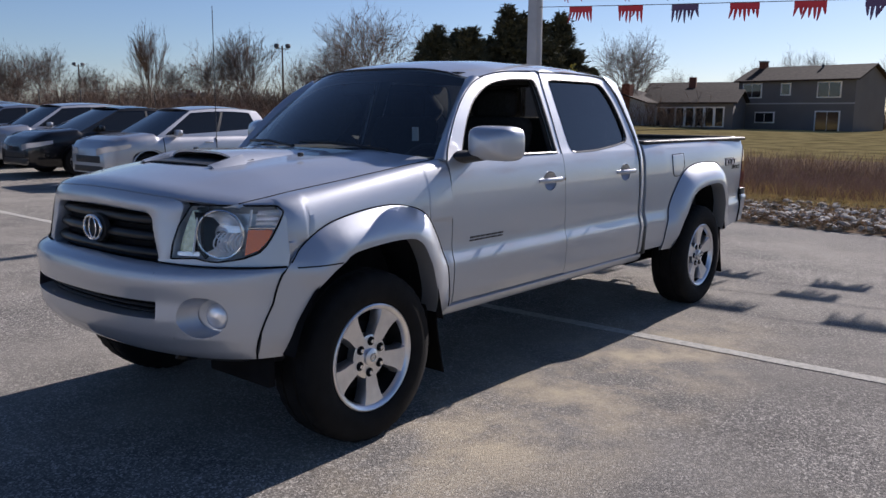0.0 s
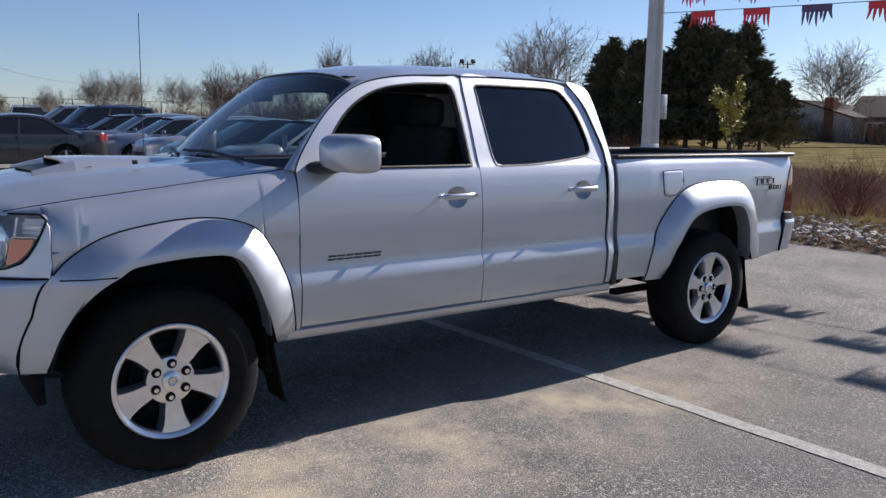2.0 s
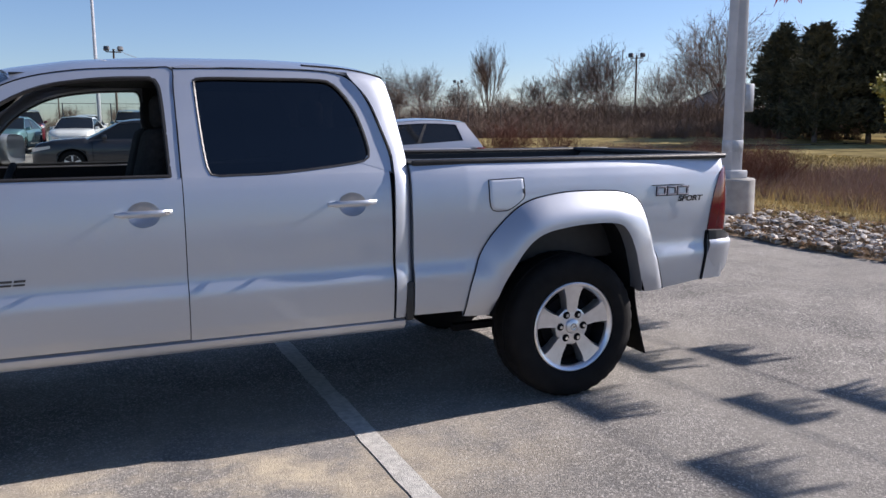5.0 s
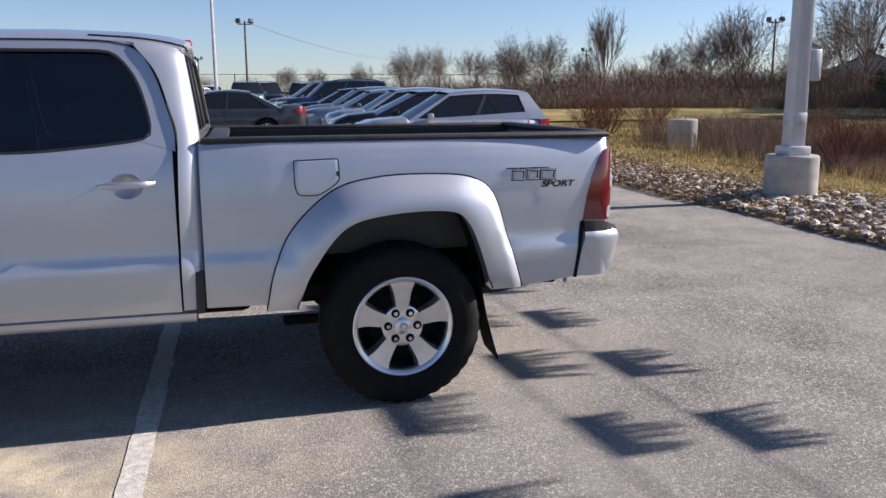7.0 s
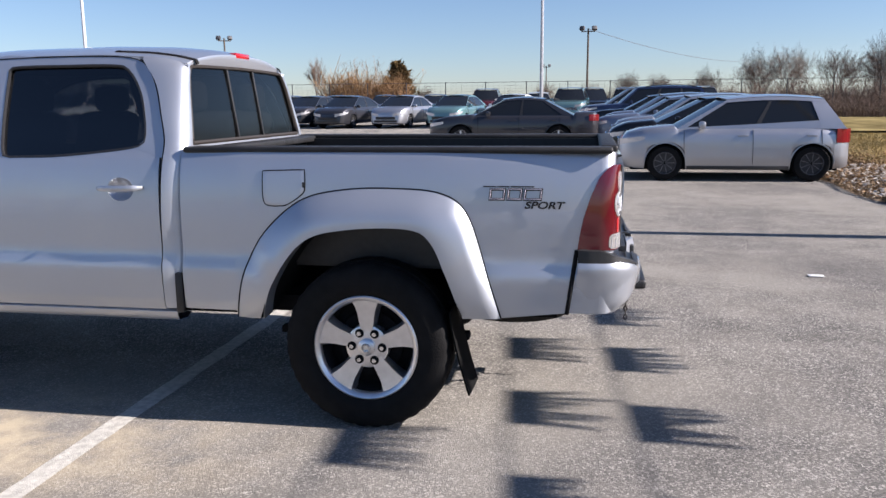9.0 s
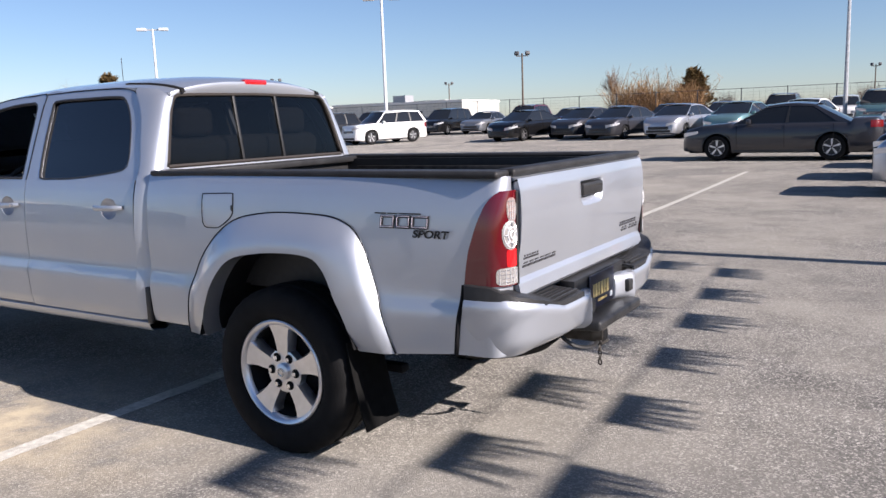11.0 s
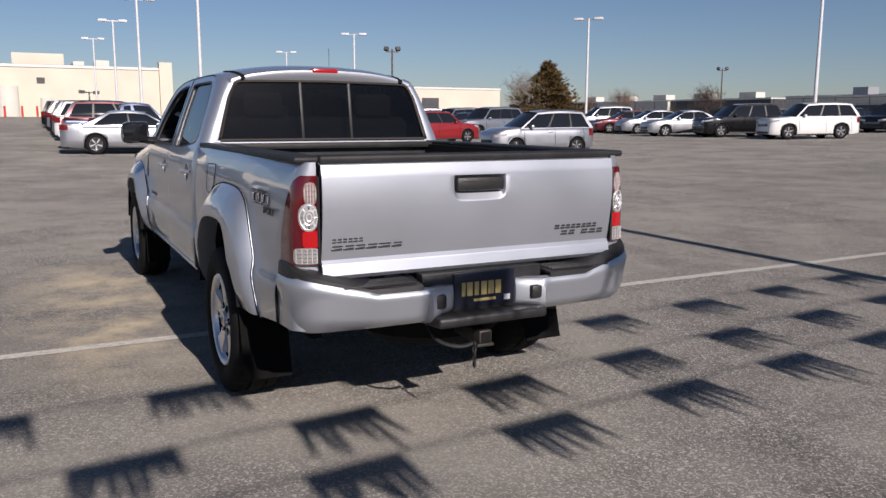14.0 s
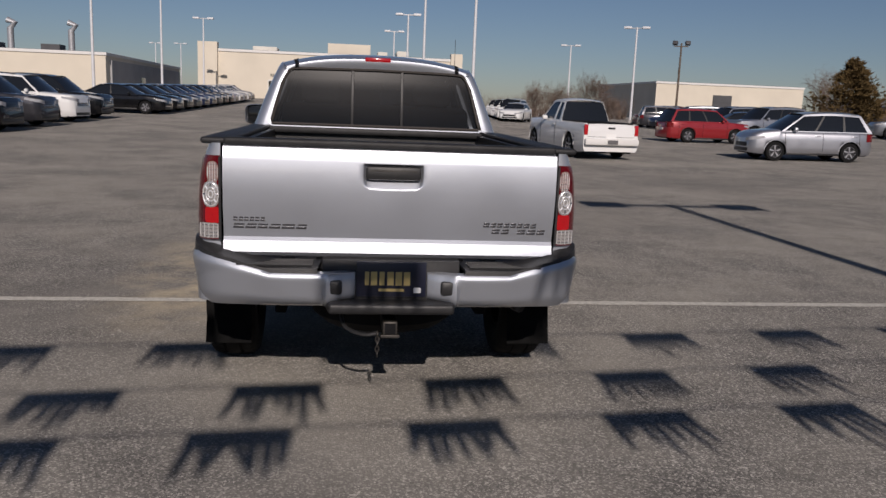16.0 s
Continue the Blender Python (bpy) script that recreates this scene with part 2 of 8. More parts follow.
FINE_Z = np.arange(0.44, 1.7001, 0.005)
FINE_Y = [float(np.mean(np.interp(z + np.linspace(-1, 1, 15) * np.interp(z, (0.82, 0.90, 1.14, 1.22), (0.005, 0.045, 0.045, 0.0)), SIDE_Z, SIDE_Y))) for z in FINE_Z]


def side_y(x, z):
    """Half-width of the body: a soft section over the height, drawn in towards nose and tail."""
    w = np.interp(x, (-2.6, -2.3, -2.2, -1.8, -1.2, 0.9, 1.2), (0.90, 0.99, 1.0, 1.0, 1, 1, 1.012)) - 0.045 * max(0.0, (x - 1.9) / 0.96) ** 2
    return float(np.interp(z, FINE_Z, FINE_Y) * w)


def rear_corner(z, out=0.0, end=2.86):
    """Plan line of the rear corner at a height, along the side and round to the tailgate."""
    line = [(x, side_y(x, z) + out) for x in np.linspace(2.66, 2.80, 15)]
    a, b, c = line[-1], (end, line[-1][1] - 0.08 * (end - 2.80)), (end, 0.735)
    return line + [((1 - t) ** 2 * a[0] + 2 * t * (1 - t) * b[0] + t * t * c[0], (1 - t) ** 2 * a[1] + 2 * t * (1 - t) * b[1] + t * t * c[1]) for t in np.linspace(0, 1, 13)[1:]]


def side_panel(xs, low, high, rows=22):
    """Near-side skin over columns xs, between two height curves."""
    return grid([[(x, -side_y(x, z), z) for z in np.linspace(low(x), high(x), rows)] for x in xs])


def at_curve(pts):
    p = np.array(pts)
    return lambda x: float(np.interp(x, p[:, 0], p[:, 1]))


# wheel arches: lip and outer edge of the flares as (x, z)
F_LIP = smooth_line(((-2.235, 0.476), (-2.18, 0.62), (-2.08, 0.765), (-1.975, 0.832), (-1.90, 0.868), (-1.66, 0.888), (-1.51, 0.868), (-1.43, 0.76), (-1.37, 0.62), (-1.33, 0.46)), 60)
F_OUT = smooth_line(((-2.322, 0.476), (-2.303, 0.64), (-2.218, 0.832), (-2.05, 0.965), (-1.84, 1.02), (-1.60, 1.035), (-1.41, 0.99), (-1.32, 0.89), (-1.255, 0.76), (-1.225, 0.62), (-1.205, 0.46)), 60)
R_LIP = smooth_line(((1.30, 0.49), (1.37, 0.67), (1.52, 0.86), (1.72, 0.918), (1.99, 0.925), (2.09, 0.87), (2.16, 0.71), (2.22, 0.53)), 60)
R_OUT = smooth_line(((1.165, 0.49), (1.21, 0.69), (1.30, 0.87), (1.48, 1.03), (1.68, 1.083), (1.92, 1.092), (2.13, 1.07), (2.24, 0.98), (2.32, 0.74), (2.385, 0.53)), 60)


def corner_y(x):
    """Half-width of the nose corner at bumper height."""
    return 0.90 * (1 - (1 - min(0.62, max(0.01, x + 2.655)) / 0.62) ** 2) ** (1 / 2.6)


def flare(lip, out, reach, front=False):
    rows = []
    for (lx, lz), (ox, oz) in zip(lip, out):
        yo = side_y(ox, oz)
        row = []
        low = front and ox < -1.9 and oz < 0.835
        for s in np.linspace(0, 1, 18) ** 1.3:
            x, z = ox + (lx - ox) * s, oz + (lz - oz) * s
            foot = float(np.interp(oz, (0.46, 0.62, 0.84), (0.15, 0.62, 1.0)))
            crisp = 0.0 if front else float(np.interp(ox, (2.15, 2.30), (0.0, 0.7)))      # the rear leg turns in sharply
            rise = (1 - crisp) * math.sin(min(s * 1.1, 1) * math.pi / 2) + crisp * (0.88 * (1 - (1 - min(s / 0.35, 1)) ** 2.2) + 0.12 * s)
            y = yo + 0.004 + (reach - yo) * foot * rise
            if front and ox < -1.9:
                flush = corner_y(x) + 0.03 * max(0.0, min(1.0, (x + 2.25) / 0.25))
                back = float(np.interp(z, (0.46, 0.50, 0.56), (0.03, 0.012, 0.0)))
                w = max(0.0, min(1.0, (0.90 - oz) / 0.07))
                y = y + (flush - back - y) * w
            row.append((x, -y, z))
        yl = -row[-1][1]
        row = [(row[0][0], row[0][1] + 0.012, row[0][2])] + row + [(lx, -yl + 0.03, lz), (lx, -yl + 0.10, lz + 0.005)]
        rows.append(row)
    return rows


F_ROWS, R_ROWS = flare(F_LIP, F_OUT, 0.935, True), flare(R_LIP, R_OUT, 0.945)
FF = both("front_wheel_arch_flare", grid(F_ROWS), SILVER, TRUCK)
RF = both("rear_wheel_arch_flare", grid(R_ROWS), SILVER, TRUCK)
for flares, fl_rows in ((FF, F_ROWS), (RF, R_ROWS)):      # thin dark seams along the flares
    line = [(r[1][0], r[1][1] - 0.001, r[1][2]) for r in fl_rows if fl_rows is R_ROWS or r[1][2] > 0.83 or r[1][0] > -1.6]
    for ob, s in zip(flares, (1, -1)):
        part("flare_seam", hose([(x, s * y, z) for x, y, z in line], 0.003, 6), UNDER, ob)
cross = []       # level seam where the lower flare piece ends
for r in F_ROWS:
    if r[1][0] < -1.9:
        for p, q in zip(r[1:-2], r[2:-2]):
            if (p[2] - 0.833) * (q[2] - 0.833) <= 0 and p[2] != q[2]:
                cross.append(tuple(Vector(p).lerp(Vector(q), (0.833 - p[2]) / (q[2] - p[2]))))
cross.sort()
for ob, s in zip(FF, (1, -1)):
    part("flare_seam", hose([(x, s * (y - 0.001), z) for x, y, z in cross], 0.003, 6), UNDER, ob)
for lip, cx in ((F_LIP, -1.785), (R_LIP, 1.785)):
    bm = grid([[(x, -y, z + 0.01) for y in (0.925, 0.87, 0.70, 0.50, 0.45)] for x, z in lip])
    both("wheel_arch_liner", bm, UNDER, TRUCK)


# hood, fenders
def hood_edge_y(x):
    return float(np.interp(x, (-2.55, -2.34, -2.2, -1.8, -1.2), (0.70, 0.72, 0.735, 0.75, 0.765)))


def hood_edge_z(x):
    return float(np.interp(x, (-2.55, -2.35, -2.1, -1.8, -1.5, -1.19), (1.055, 1.082, 1.118, 1.152, 1.188, 1.224)))


def front_x(y, nose=-2.56, back=0.37):
    return nose + back * (abs(y) / 0.86) ** 3.0


def plan_y(x):
    """Half-width of the nose in plan at x."""
    return 0.86 * (min(1.2, max(0.0, (x + 2.552) / 0.37))) ** (1 / 3)


def fender_column(x, n=64):
    top_y, top_z, mid = hood_edge_y(x), hood_edge_z(x), 0.93
    low = at_curve(F_OUT)(x) if -2.42 < x < -1.205 else 0.5
    low = max(low - 0.01, 1.074 if x < -2.205 else 0.0)
    col = []
    for v in np.linspace(0, 1, n):
        if low < mid:
            z_split = 0.35
            if v < z_split:
                z = low + (mid - low) * v / z_split
                col.append((x, -min(side_y(x, z), plan_y(x) + 0.01), z))
                continue
            a = (v - z_split) / (1 - z_split) * math.pi / 2
        else:
            a0 = math.asin(min(1, (low - mid) / (top_z - mid)))
            a = a0 + (math.pi / 2 - a0) * v
        ys = max(top_y, -math.log(math.exp(-40 * side_y(x, mid)) + math.exp(-40 * plan_y(x))) / 40 + 0.008)
        col.append((x, -(top_y + (ys - top_y) * math.cos(a) ** 0.72), mid + (top_z - mid) * math.sin(a)))
    return col


both("front_fender", grid([fender_column(x) for x in np.r_[np.linspace(-2.40, -2.195, 14), np.linspace(-2.189, -2.1, 12), np.linspace(-2.08, -1.42, 30), np.linspace(-1.40, -1.187, 26)]]), SILVER, TRUCK)

CROWN = (0.078, 0.090, 0.096, 0.083, 0.062)


def hood_point(s, u):
    """A point of the hood: s across from -1 to 1, u from the nose to the cowl."""
    yf, yc = s * 0.715, s * 0.762
    xf, xc = front_x(yf, -2.522, 0.35), -1.415 + 0.215 * s * s
    x, y, e = xf + (xc - xf) * u, yf + (yc - yf) * u, abs(s)
    crown = np.interp(x, (-2.56, -2.45, -2.2, -1.8, -1.45), CROWN)
    z = hood_edge_z(x) + crown * (1 - e ** 2.2) - 0.004 * (e > 0.97)
    z += 0.010 * math.exp(-((e - 0.62) / 0.12) ** 2) * min(1, u * 3)      # raised ridges along the hood
    return x, y, z - 0.016 * (1 - min(1, u / 0.06)) ** 2


rows = [[hood_point(s, u) for s in np.linspace(-1, 1, 41)] for u in np.r_[0, 0.006, 0.015, np.linspace(0.03, 1, 34)]]
hood = part("hood", grid(rows), SILVER, TRUCK, thick=0.012)
for s in (-1, 1):
    part("hood_seam", hose([(x, s * (hood_edge_y(x) + 0.003), hood_edge_z(x) + 0.0005) for x in np.linspace(-2.33, -1.22, 24)], 0.0026, 5), UNDER, hood)
# scoop on the hood: a low housing behind a dark mouth let into the hood
def hood_z(x, y):
    return hood_edge_z(x) + float(np.interp(x, (-2.56, -2.45, -2.2, -1.8, -1.45), CROWN)) * (1 - (abs(y) / hood_edge_y(x)) ** 2.2)


rows = []
for u in np.linspace(0, 1, 20):
    row = []
    for q in np.linspace(-1, 1, 29):
        x = -2.035 + 0.58 * u + 0.035 * q * q * (1 - u)
        y = q * (0.285 - 0.05 * u)
        row.append((x, y, hood_z(x, y) - 0.008 + (0.046 * (1 - u) ** 0.9 + 0.008) * (1 - abs(q) ** 5)))
    rows.append(row)
scoop = part("hood_scoop", grid(rows), SILVER, hood, thick=0.010)
rows = [[(-2.165 + 0.045 * q * q + (0.26 - 0.045 * q * q) * v, 0.262 * q, hood_z(-2.165 + 0.26 * v, 0.262 * q) + 0.010 - 0.004 * v) for q in np.linspace(-1, 1, 19)] for v in np.linspace(0, 1, 8)]
part("scoop_mouth", grid(rows), BLACK_PLASTIC, hood, "dark open mouth of the hood scoop", thick=0.004)
for q in (-1, 1):
    rows = []
    for v in np.linspace(0, 1, 8):
        x, top = -2.15 + 0.17 * v, 0.012 + 0.026 * v
        rows.append([(x, q * y, hood_z(x, y) + h) for y, h in ((0.258, 0.004), (0.262, top), (0.276, top + 0.003), (0.296, top * 0.5), (0.312, -0.002))])
    part("scoop_cheek", grid(rows), SILVER, hood, thick=0.006)
for y in (-0.42, 0.42):
    part("washer_nozzle", box(-1.772, -1.75, y - 0.010, y + 0.010, 1.238, 1.256, bevel=0.003), BLACK_PLASTIC, hood)


# doors
def window_ring(outer, inner, lean=0.0):
    """Door frame between the door's outline and the window opening."""
    o, i = smooth_line(outer, 48), smooth_line(inner, 48)
    rows = []
    for (ox, oz), (ix, iz) in zip(o, i):
        rows.append([(ox, -side_y(ox, oz), oz)] + [(ox + (ix - ox) * s, -side_y(ox + (ix - ox) * s, oz + (iz - oz) * s), oz + (iz - oz) * s) for s in (0.35, 0.7, 1)]
                    + [(ix, -side_y(ix, iz) + 0.03, iz)])
    return grid(rows)


FD_OUT = ((-1.185, 1.216), (-1.14, 1.29), (-1.02, 1.435), (-0.88, 1.555), (-0.72, 1.632), (-0.50, 1.672), (-0.25, 1.684), (-0.142, 1.685), (-0.139, 1.60), (-0.139, 1.40), (-0.139, 1.216))
FD_IN = ((-1.07, 1.216), (-1.04, 1.27), (-0.94, 1.41), (-0.82, 1.52), (-0.66, 1.597), (-0.47, 1.630), (-0.26, 1.640), (-0.215, 1.632), (-0.195, 1.58), (-0.187, 1.40), (-0.182, 1.216))
RD_OUT = ((-0.135, 1.216), (-0.135, 1.45), (-0.134, 1.684), (0.10, 1.690), (0.40, 1.690), (0.58, 1.680), (0.67, 1.645), (0.735, 1.55), (0.785, 1.40), (0.812, 1.30), (0.815, 1.216))
RD_IN = ((0.02, 1.216), (-0.03, 1.26), (-0.052, 1.60), (-0.03, 1.640), (0.25, 1.645), (0.52, 1.642), (0.59, 1.615), (0.66, 1.52), (0.70, 1.40), (0.712, 1.30), (0.66, 1.262))


def scoop_hole(bm, cx, cz, rx, rz):
    """Opens an oval hole in a door skin and draws its rim to a clean oval."""
    inside = [f for f in bm.faces if ((f.calc_center_median().x - cx) / rx) ** 2 + ((f.calc_center_median().z - cz) / rz) ** 2 < 1]
    rim = {v for f in inside for v in f.verts}
    bmesh.ops.delete(bm, geom=inside, context="FACES")
    for v in rim:
        if v.is_valid:
            k = math.hypot((v.co.x - cx) / rx, (v.co.z - cz) / rz)
            v.co.x, v.co.z = cx + (v.co.x - cx) / k, cz + (v.co.z - cz) / k
            v.co.y = math.copysign(side_y(v.co.x, v.co.z), v.co.y)


def door(name, x0, x1, outer, inner, bottom):
    hx, hz = (-0.300, 1.072) if x0 < -0.5 else (0.608, 1.078)
    xs = np.linspace(x0, x1, 84)
    bm = side_panel(xs, lambda x: bottom, lambda x: 1.216, 60)
    scoop_hole(bm, hx, hz - 0.006, 0.066, 0.054)
    other_skin = mirrored(bm)
    a = part(name, bm, SILVER, TRUCK, thick=0.02)
    b = part(name, other_skin, SILVER, TRUCK, thick=0.02)
    rings = window_ring(outer, inner)
    other = mirrored(rings)
    part("window_frame", rings, SILVER, a, thick=0.012)
    part("window_frame", other, SILVER, b, thick=0.012)
    for d, s in ((a, 1), (b, -1)):
        part("door_trim_panel", box(x0 + 0.03, x1 - 0.03, s * -0.80, s * -0.77, 0.56, 1.205, bevel=0.008), CABIN, d)
        if x0 > -0.5:
            continue
        line = [(x, s * -(side_y(x, 1.222) - 0.004), 1.222) for x in np.linspace(inner[0][0] - 0.01, x1 - 0.05, 14)]
        part("belt_moulding", hose(line, 0.009, 6), BLACK_PLASTIC, d, "black rubber belt moulding")
    return a, b


FRONT_DOOR = door("front_door", -1.181, -0.139, FD_OUT, FD_IN, 0.515)
REAR_DOOR = door("rear_door", -0.135, 0.800, RD_OUT, RD_IN, 0.510)
for s in (-1, 1):       # lower rear corner of the window opening is filled with paint
    d = REAR_DOOR[0 if s < 0 else 1]
    corner = list(smooth_line(((0.02, 1.216), (0.30, 1.228), (0.55, 1.246), (0.66, 1.264)), 20)) + [(0.70, 1.254), (0.74, 1.242), (0.77, 1.233), (0.80, 1.224)]
    rows = [[(x, s * (side_y(x, zz) - 0.001), zz) for zz in (1.214, 0.5 * (1.214 + z), z)] for x, z in corner]
    part("belt_panel", grid(rows), SILVER, d, thick=0.012)


def pane(outline_pts, inset=0.014, shrink=0.0, n=48):
    """A sheet filling an outline on the near side."""
    o = smooth_line(outline_pts, n)
    c = o.mean(0)
    rows = []
    for x, z in np.vstack((o, o[:1])):
        rows.append([(x + (c[0] - x) * s, -(side_y(x, z + (c[1] - z) * s) - inset), z + (c[1] - z) * s) for s in np.linspace(-shrink, 1, 6)])
    return grid(rows)


r_open = RD_IN + ((0.30, 1.224),)
g = pane(r_open, 0.016, 0.01)
go = mirrored(g)
part("window_pane", g, TINTED, REAR_DOOR[0], "dark privacy glass").visible_shadow = False
part("window_pane", go, TINTED, REAR_DOOR[1], "dark privacy glass").visible_shadow = False
for s, d in ((-1, REAR_DOOR[0]), (1, REAR_DOOR[1])):
    line = [(x, s * (side_y(x, z) - 0.006), z) for x, z in smooth_line(r_open + (r_open[0],), 60)]
    part("window_seal", hose(line, 0.008, 6), BLACK_PLASTIC, d)
for s, d in ((-1, FRONT_DOOR[0]), (1, FRONT_DOOR[1])):
    line = [(x, s * (side_y(x, z) - 0.010), z) for x, z in smooth_line(FD_IN, 60)]
    part("window_seal", hose(line, 0.011, 6), BLACK_PLASTIC, d)


def handle(x0, x1, z, d, s):
    """A pull handle over a scooped cup, with a lock."""
    y = s * side_y((x0 + x1) / 2, z)
    cup = bmesh.new()
    rows = []
    for k in range(7):
        r = k / 6
        rows.append([((x0 + x1) / 2 + r * 0.068 * math.cos(a), y - s * (0.034 * (1 - r ** 2.5) + 0.001), z - 0.006 + r * 0.056 * math.sin(a)) for a in np.linspace(0, 2 * math.pi, 28, endpoint=False)])
    grid(rows, cup, closed=True)
    part("handle_cup", cup, SILVER, d)
    line = smooth_line(((x0, y - s * 0.002, z - 0.002), (x0 + 0.03, y + s * 0.022, z), ((x0 + x1) / 2, y + s * 0.034, z + 0.002), (x1 - 0.04, y + s * 0.030, z + 0.003), (x1, y - s * 0.001, z + 0.004)), 14)
    bm = bmesh.new()
    rows = []
    for i, p in enumerate(line):
        w = 0.014 if 1 < i < 12 else 0.010
        rows.append([(p[0], p[1] + s * 0.009 * math.cos(a), p[2] + w * math.sin(a)) for a in np.linspace(0, 2 * math.pi, 10, endpoint=False)])
    grid(rows, bm, closed=True)
    bm.faces.new([v for v in bm.verts[:10]])
    part("door_handle", bm, SILVER, d)
    if x0 < 0 and s < 0:
        part("door_lock", tube((x1 - 0.022, y + s * 0.030, z + 0.003), (x1 - 0.022, y + s * 0.042, z + 0.003), 0.009), CHROME, d)


for i, s in ((0, -1), (1, 1)):
    handle(-0.415, -0.185, 1.072, FRONT_DOOR[i], s)
    handle(0.490, 0.725, 1.078, REAR_DOOR[i], s)

for s, fd, rd in ((-1, FRONT_DOOR[0], REAR_DOOR[0]), (1, FRONT_DOOR[1], REAR_DOOR[1])):      # door seams
    for d, outline in ((fd, FD_OUT), (rd, RD_OUT[2:])):
        part("door_seam", hose([(x, s * (side_y(x, z) + 0.001), z) for x, z in smooth_line(outline, 60)], 0.0027, 6), UNDER, d)

# dark gaps behind the door seams, sills below
for s in (-1, 1):
    for x in (-1.184, -0.137, 0.806):
        z1 = 1.21
        rows = [[(x - 0.02, s * (side_y(x, z) - 0.022), z), (x + 0.02, s * (side_y(x, z) - 0.022), z)] for z in np.linspace(0.5, z1, 20)]
        part("door_jamb", grid(rows), UNDER, TRUCK, thick=0.02)
    xs = np.linspace(-1.25, 0.86, 20)
    prof = ((0.840, 0.512), (0.858, 0.500), (0.856, 0.478), (0.835, 0.455), (0.76, 0.448), (0.72, 0.47))
    part("rocker_sill", grid([[(x, s * y, z) for y, z in prof] for x in xs]), SILVER, TRUCK)

# cab corner behind the rear door, back of the cab
PD = smooth_line(((0.655, 1.664), (0.742, 1.55), (0.792, 1.40), (0.82, 1.30), (0.822, 1.216), (0.812, 0.90), (0.808, 0.52)), 40)
W_BOT, W_TOP = 1.278, 1.628


def back_x(z):
    return float(np.interp(z, (0.5, 1.216, 1.30, 1.40, 1.55, 1.655, 1.70), (0.905, 0.910, 0.903, 0.890, 0.868, 0.850, 0.842)))


def back_half(z):
    """Half-width of the back window's opening, and of the panel below it."""
    return float(np.interp(z, (0.52, 1.20, W_BOT, 1.42, 1.55, W_TOP), (0.775, 0.735, 0.700, 0.660, 0.622, 0.580)))


# roof
ROOF_X = (-0.96, -0.80, -0.55, -0.2, 0.3, 0.62, 0.80, 0.87)
ROOF_Z = (1.666, 1.706, 1.744, 1.766, 1.771, 1.760, 1.740, 1.716)


def roof_edge(x):
    return (float(np.interp(x, (-0.95, -0.72, -0.40, 0.0, 0.45, 0.70, 0.87), (0.605, 0.640, 0.640, 0.632, 0.632, 0.628, 0.606))),
            float(np.interp(x, (-0.95, -0.83, -0.70, -0.50, -0.25, 0.10, 0.45, 0.66, 0.75, 0.87), (1.585, 1.615, 1.640, 1.676, 1.690, 1.696, 1.696, 1.684, 1.672, 1.646))))


rows = []
for u in np.linspace(0, 1, 40):
    row = []
    for s in np.linspace(-1, 1, 37):
        x0, x1 = -0.855 + 0.085 * s * s, 0.868 - 0.02 * s * s
        x = x0 + (x1 - x0) * u
        ye, ze = roof_edge(x)
        zc = np.interp(x, ROOF_X, ROOF_Z)
        row.append((x, s * ye, ze + (zc - ze) * (1 - abs(s) ** 2.6)))
    rows.append(row)
roof = part("roof", grid(rows), SILVER, TRUCK, thick=0.015)
rows = [[(x, -roof_edge(x)[0] - 0.001, roof_edge(x)[1] - 0.003) for x in np.linspace(0.655, 0.862, 12)]]
for dx, dz in PD:
    zc = dz if dz < 1.625 else 1.625 + 0.15 * (dz - 1.625)
    a = np.array((dx, -side_y(dx, dz), dz))
    c = np.array((back_x(zc) - 0.003, -(back_half(zc) + 0.010), zc))
    b = np.array((back_x(zc) + 0.008, -(side_y(dx, dz) - 0.006), 0.3 * dz + 0.7 * zc))
    rows.append([(1 - t) ** 2 * a + 2 * t * (1 - t) * b + t * t * c for t in np.linspace(0, 1, 12)])
both("cab_corner", grid(rows), SILVER, TRUCK, thick=0.010)
for s in (-1, 1):
    rows = []
    for x in np.linspace(0.46, 0.864, 14):
        row = []
        for q in (0.855, 0.875, 0.895):
            ye, ze = roof_edge(x)
            row.append((x, s * ye * q, ze + (np.interp(x, ROOF_X, ROOF_Z) - ze) * (1 - q ** 2.6) + 0.004))
        rows.append(row)
    rows.append([(p[0] + 0.010, p[1], p[2] - 0.020) for p in rows[-1]])
    part("roof_drip_moulding", grid(rows), UNDER, roof, "black roof drip strip", thick=0.006)
part("brake_lamp", box(0.815, 0.872, -0.088, 0.088, 1.700, 1.731, bevel=0.01), RED_BRIGHT, roof, "red high brake lamp")

# windscreen and pillars
def screen(s, v):
    xb, xt = -1.41 + 0.195 * s * s, -0.855 + 0.085 * s * s
    yb, yt = 0.765 * s, 0.600 * s
    zb, zt = 1.235 - 0.012 * s * s, 1.684 - 0.058 * s ** 4
    return (xb + (xt - xb) * v, yb + (yt - yb) * v, zb + (zt - zb) * v + 0.022 * math.sin(math.pi * v))


